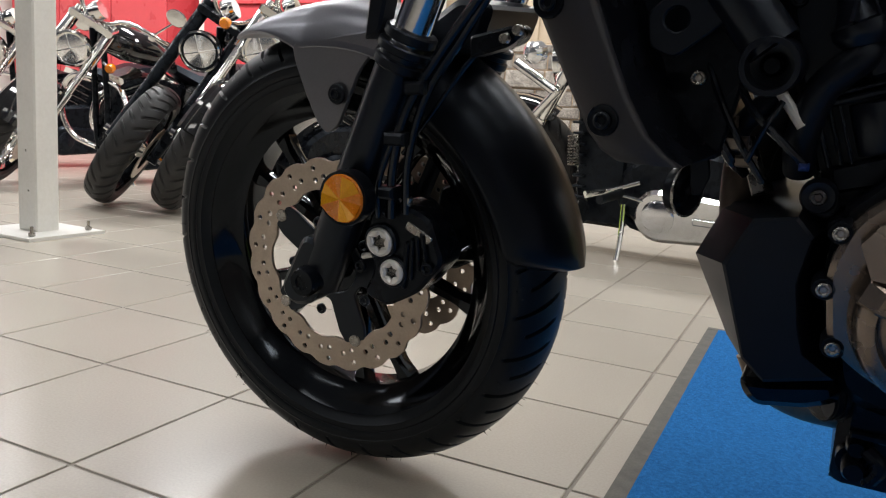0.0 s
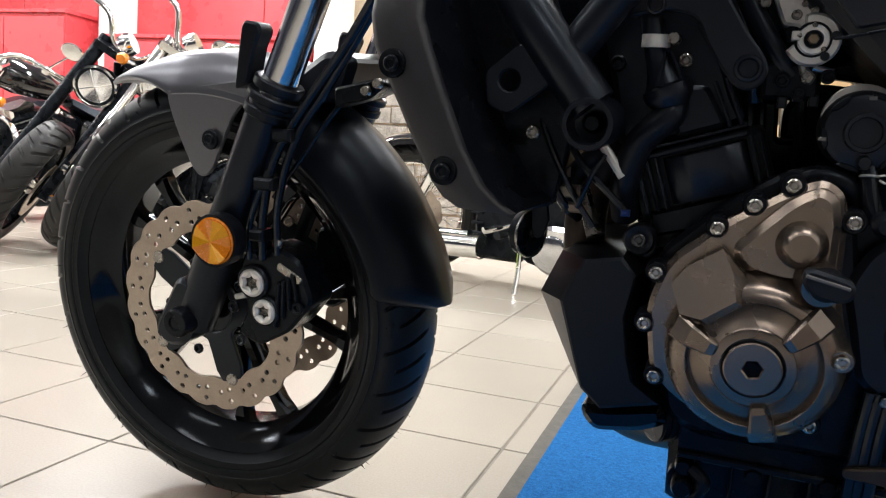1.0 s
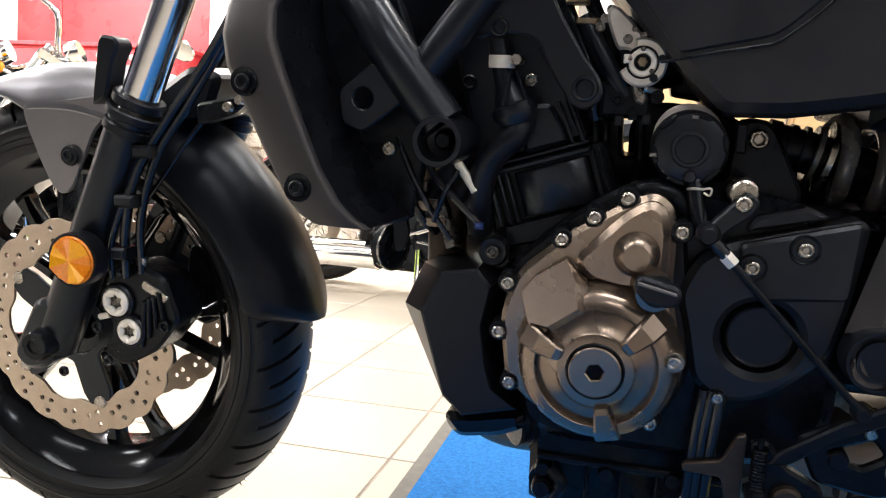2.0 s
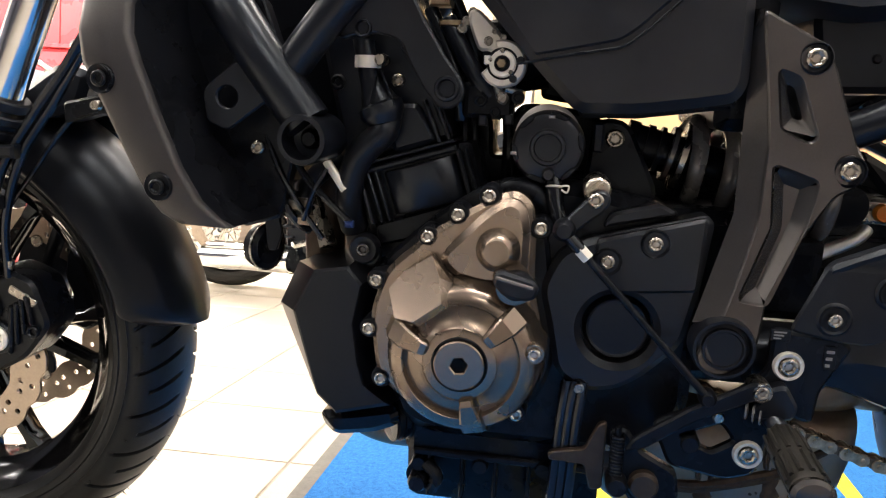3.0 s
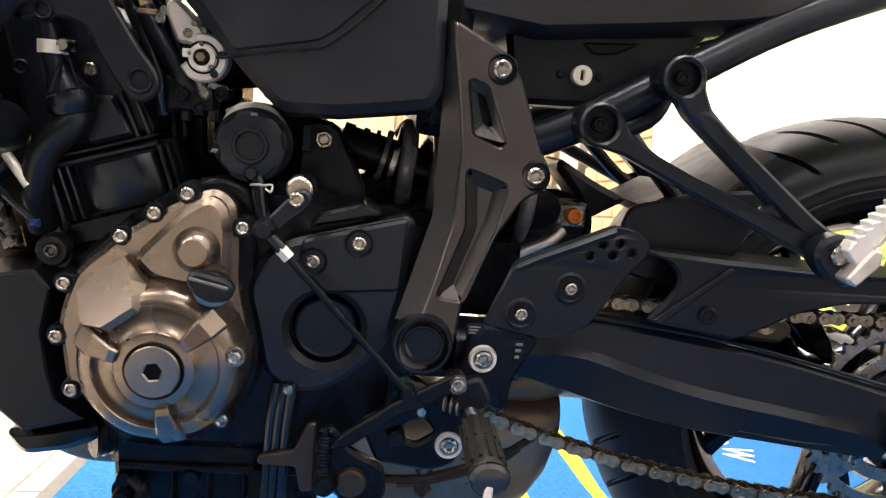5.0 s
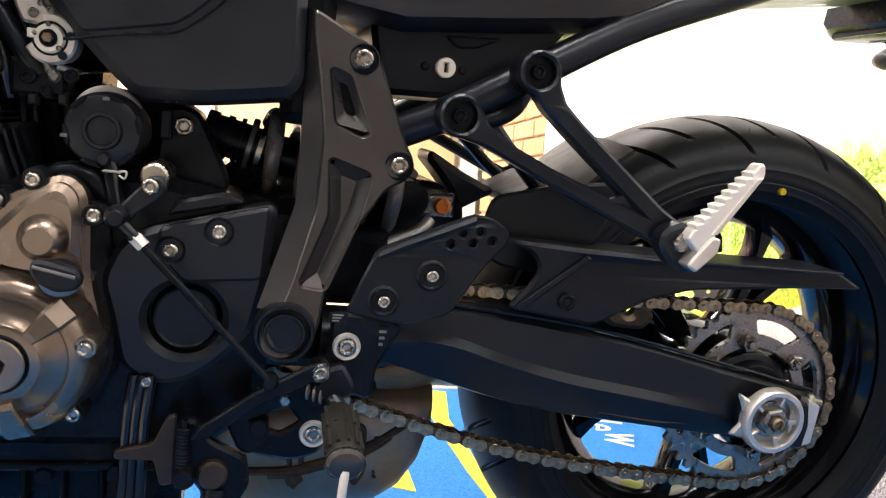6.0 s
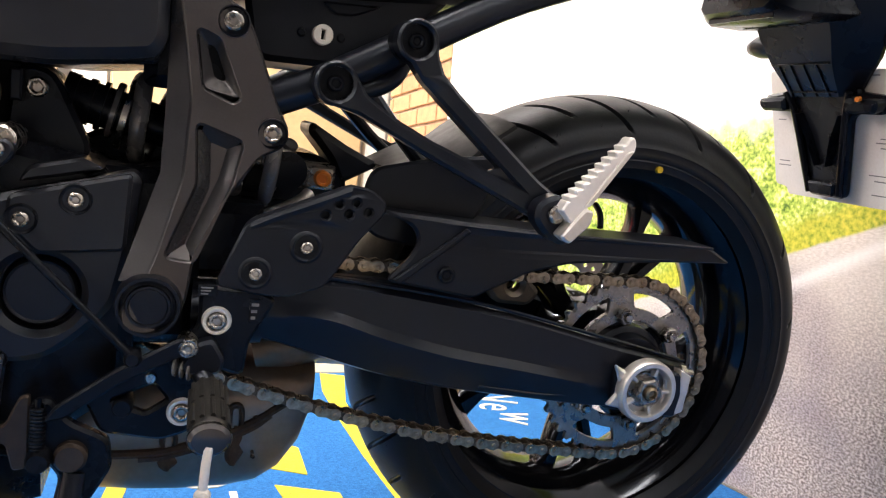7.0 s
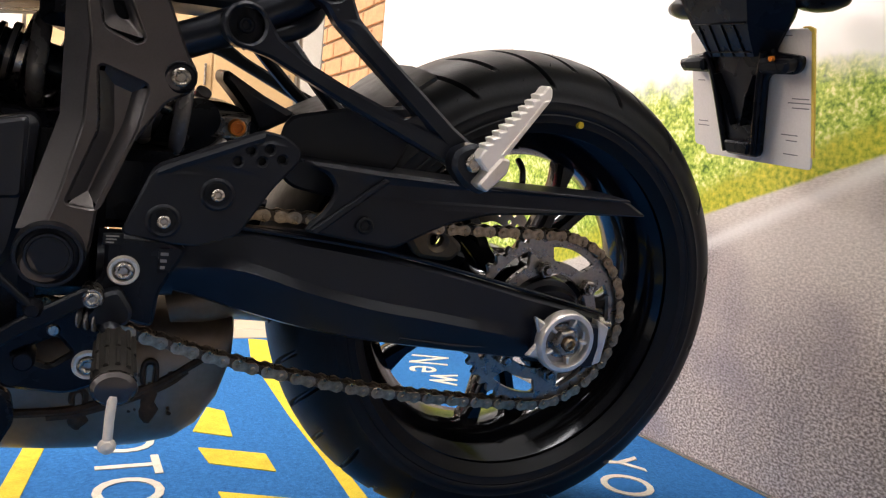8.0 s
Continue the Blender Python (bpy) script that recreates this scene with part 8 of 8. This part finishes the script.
    # filler plate added to darken the gaps behind the cylinders
    part("engine_core", plate([(0.53, 0.20), (1.12, 0.18), (1.16, 0.42), (1.10, 0.64), (0.80, 0.68), (0.58, 0.62)], -0.075, 0.075, 0.02, r=0.05), DEEP, eng)
    part("side_cover", plate([(0.98, 0.40), (1.22, 0.40), (1.26, 0.56), (1.16, 0.66), (1.00, 0.64)], -0.135, 0.135, 0.02, r=0.04), tank_mat, ob, "black side cover")
    part("air_filter", lathe([(0.0, 0.19), (0.07, 0.185), (0.085, 0.15), (0.085, 0.10)], (0.80, 0.60), 32), CHROME, eng)
    prim = part("primary_cover", plate(arc(0.76, 0.215, 0.105, 90, 270, 18) + arc(1.08, 0.215, 0.085, -90, 90, 18), -0.165, -0.12, 0.016, r=0), TUBE_CHROME if polished else DEEP, eng, "primary drive cover")
    part("cover_disc", lathe([(0.0, -0.178), (0.055, -0.176), (0.066, -0.170), (0.068, -0.15)], (0.76, 0.215), 36), TUBE_CHROME if polished else DEEP, prim)
    part("cover_slot", block(0.90, 1.02, -0.170, -0.164, 0.202, 0.228, 0.004), TUBE_CHROME if polished else DEEP, prim)
    for y, s in ((0.17, 1), (0.19, 1)):
        part("exhaust_pipe", tube([(0.66, 0.10, 0.55), (0.58, 0.15, 0.48), (0.60, y, 0.30), (0.80, y, 0.22), (1.20, y, 0.22)], 0.024, 14, 5), CHROME, ob)
    part("muffler", tube([(1.15, 0.19, 0.22), (1.25, 0.19, 0.225), (1.75, 0.19, 0.26)], 0.045, 20, 3), CHROME, ob)
    part("down_tube", tube([(0.44, 0.05, 0.90), (0.50, 0.06, 0.55), (0.56, 0.06, 0.20), (0.70, 0.06, 0.13), (1.10, 0.06, 0.14)], 0.018, 12, 4), DEEP, ob)
    part("down_tube", tube([(0.44, -0.05, 0.90), (0.50, -0.06, 0.55), (0.56, -0.06, 0.20), (0.70, -0.06, 0.13), (1.10, -0.06, 0.14)], 0.018, 12, 4), DEEP, ob)
    part("foot_control", tube([(0.56, -0.10, 0.30), (0.52, -0.22, 0.30), (0.50, -0.27, 0.30)], 0.011, 10, 3), CHROME, ob)
    part("peg", tube([(0.60, -0.16, 0.29), (0.58, -0.30, 0.29)], 0.018, 12, 1), RUBBER, ob)
    part("shift_rod", tube([(0.52, -0.17, 0.30), (0.70, -0.16, 0.27)], 0.006, 8, 1), CHROME, ob)
    st = part("kickstand", tube([(0.60, -0.13, 0.24), (0.61, -0.17, 0.12), (0.63, -0.255, 0.012)], 0.011, 10, 3), CHROME, ob)
    part("stand_tip", tube([(0.56, -0.25, 0.03), (0.60, -0.27, 0.012), (0.68, -0.28, 0.012)], 0.009, 8, 3), CHROME, st)
    part("swing_tube", tube([(1.10, -0.11, 0.30), (1.62, -0.11, r)], 0.018, 12, 1), DEEP, ob)
    part("swing_tube", tube([(1.10, 0.11, 0.30), (1.62, 0.11, r)], 0.018, 12, 1), DEEP, ob)
    if guard:
        for s in (-1, 1):
            part("crash_bar", tube([(0.50, 0.06 * s, 0.62), (0.47, 0.24 * s, 0.60), (0.46, 0.33 * s, 0.50), (0.47, 0.33 * s, 0.34), (0.50, 0.24 * s, 0.23), (0.55, 0.07 * s, 0.20)], 0.016, 12, 5), CHROME, ob, "chrome crash bar")
    if tag:
        card = part("price_card", moved(block(-0.075, 0.075, -0.001, 0.001, -0.11, 0.11, 0.0004), Matrix.Translation((0.33, -0.20, 1.02)) @ Matrix.Rotation(radians(-35), 4, "Z") @ Matrix.Rotation(radians(28), 4, "Y")), LABEL, ob, "white price card with a yellow band")
        part("card_band", moved(block(-0.055, 0.06, -0.0018, -0.0012, 0.04, 0.075, 0.0002), Matrix.Translation((0.33, -0.20, 1.02)) @ Matrix.Rotation(radians(-35), 4, "Z") @ Matrix.Rotation(radians(28), 4, "Y")), PAPER_YELLOW, card)
        for k in range(5):
            part("print_bar", moved(block(-0.05, 0.03 - 0.01 * (k % 3), -0.0018, -0.0012, -0.08 + 0.02 * k, -0.074 + 0.02 * k, 0.0001), Matrix.Translation((0.33, -0.20, 1.02)) @ Matrix.Rotation(radians(-35), 4, "Z") @ Matrix.Rotation(radians(28), 4, "Y")), INK, card)
    # the bars are turned to the left, as parked
    head = Vector((0.36, 0, 0.824))
    steer = Matrix.Translation(head) @ Matrix.Rotation(radians(turn), 4, rake.normalized()) @ Matrix.Translation(-head)
    for kid in ob.children:
        if kid.name.split(".")[0] in ("front_wheel", "fork_leg", "winker", "winker_stalk", "headlight", "triple_clamp", "handlebar", "gauge", "price_card", "front_fender"):
            kid.matrix_basis = steer @ kid.matrix_basis
    return ob


def parked(x, y, heading, lean):
    return Matrix.Translation((x, y, 0.0)) @ Matrix.Rotation(radians(heading), 4, "Z") @ Matrix.Rotation(radians(lean), 4, "X")


cruiser(parked(-3.55, 1.75, 84, 10), "black chrome-laden cruiser with wire wheels and crash bars", TANK_BLACK, CHROME, False, 0.02, True, False)
cruiser(parked(-2.545, 1.68, 82, 13), "matte black cruiser with cast wheels and a price card", TANK_BLACK, DEEP, True, 0.06, False, True, winkers=False)
cruiser(parked(-2.19, 1.76, 80, 10), "black cruiser with wire spoke wheels and chrome trim", TANK_BLACK, CHROME, False, 0.10, False, False)
chromed = cruiser(parked(-0.82, 2.506, -10, 9), "chrome cruiser seen from its polished primary side", TANK_BLACK, CHROME, False, 0.05, False, False, 20, False, True)
# dark finned mass added to fill the gap between fork and engine
part("oil_cooler", plate([(0.34, 0.12), (0.58, 0.12), (0.60, 0.60), (0.56, 0.70), (0.36, 0.66)], -0.085, 0.085, 0.02, r=0.03), DEEP, chromed, "dark filler mass behind the fork")
for k in range(9):
    part("cooler_fin", block(0.345, 0.40, -0.10, 0.10, 0.19 + 0.045 * k, 0.20 + 0.045 * k, 0.003), MATTE, chromed)
part("fork_brace", tube([(0.098, -0.15, 0.796), (0.301, -0.15, 0.675)], 0.020, 14, 1), CHROME, chromed, "chrome fork brace")
part("fork_brace", tube([(0.184, -0.152, 0.577), (0.305, -0.152, 0.690)], 0.018, 14, 1), CHROME, chromed)
part("side_lamp", lathe([(0.0, -0.215), (0.030, -0.208), (0.046, -0.190), (0.048, -0.15), (0.0, -0.13)], (0.206, 0.838), 28), LENS_GLASS, chromed, "clear round lamp")
part("shift_shaft", tube([(0.444, -0.16, 0.261), (0.560, -0.17, 0.30), (0.683, -0.16, 0.343)], 0.009, 10, 3), CHROME, chromed)
part("coil_spring", tube([(0.372 + 0.022 * math.cos(2 * math.pi * k / 8), -0.14 + 0.022 * math.sin(2 * math.pi * k / 8), 0.38 + 0.0016 * k) for k in range(81)], 0.004, 6, 1), STEEL, chromed)
part("front_muffler", tube([(0.0, -0.17, 0.19), (0.03, -0.17, 0.19), (0.40, -0.17, 0.20), (0.43, -0.17, 0.20)], (0.05, 0.056), 24, 2), CHROME, chromed)
part("muffler_shield", tube([(0.02, -0.172, 0.235), (0.38, -0.172, 0.245)], 0.026, 16, 1), CHROME, chromed)
cruiser(parked(-4.62, 1.95, 86, 9), "black cruiser with chrome fork and crash bars", TANK_BLACK, CHROME, False, 0.02, True, False)

# ---- floor tiles, laid last ----
TILE_MESH = on_floor(plate([(0, 0), (TS - 0.005, 0), (TS - 0.005, TSY - 0.005), (0, TSY - 0.005)], 0.0, 0.01, 0.0012, r=0.002))


TILE_O = (-0.333, -0.185)      # one joint crossing, on the room's grid
far = []
near = 0
for i in range(-22, 11):
    for j in range(-20, 21):
        x, y = TILE_O[0] + i * TS + 0.0025, TILE_O[1] + j * TSY + 0.0025
        if x < X0 or x > X1 + 1.0 or y < Y0 or y + TSY > Y1:
            continue
        if -8 <= i <= 3 and -2 <= j <= 9 or -12 <= i <= -9 and 1 <= j <= 9:
            part("tile", TILE_MESH, TILE, floor, "", ROOM @ Matrix.Translation((x, y, 0)))
            near += 1
        else:
            far.append(moved(TILE_MESH.copy(), ROOM @ Matrix.Translation((x, y, 0))))
verts, faces = [], []
for me in far:
    n = len(verts)
    verts += [v.co.copy() for v in me.vertices]
    faces += [tuple(i + n for i in p.vertices) for p in me.polygons]
me = bpy.data.meshes.new("tiles")
me.from_pydata([tuple(v) for v in verts], [], faces)
tagged(part("tile_field", me, TILE, floor), kind="stuff")
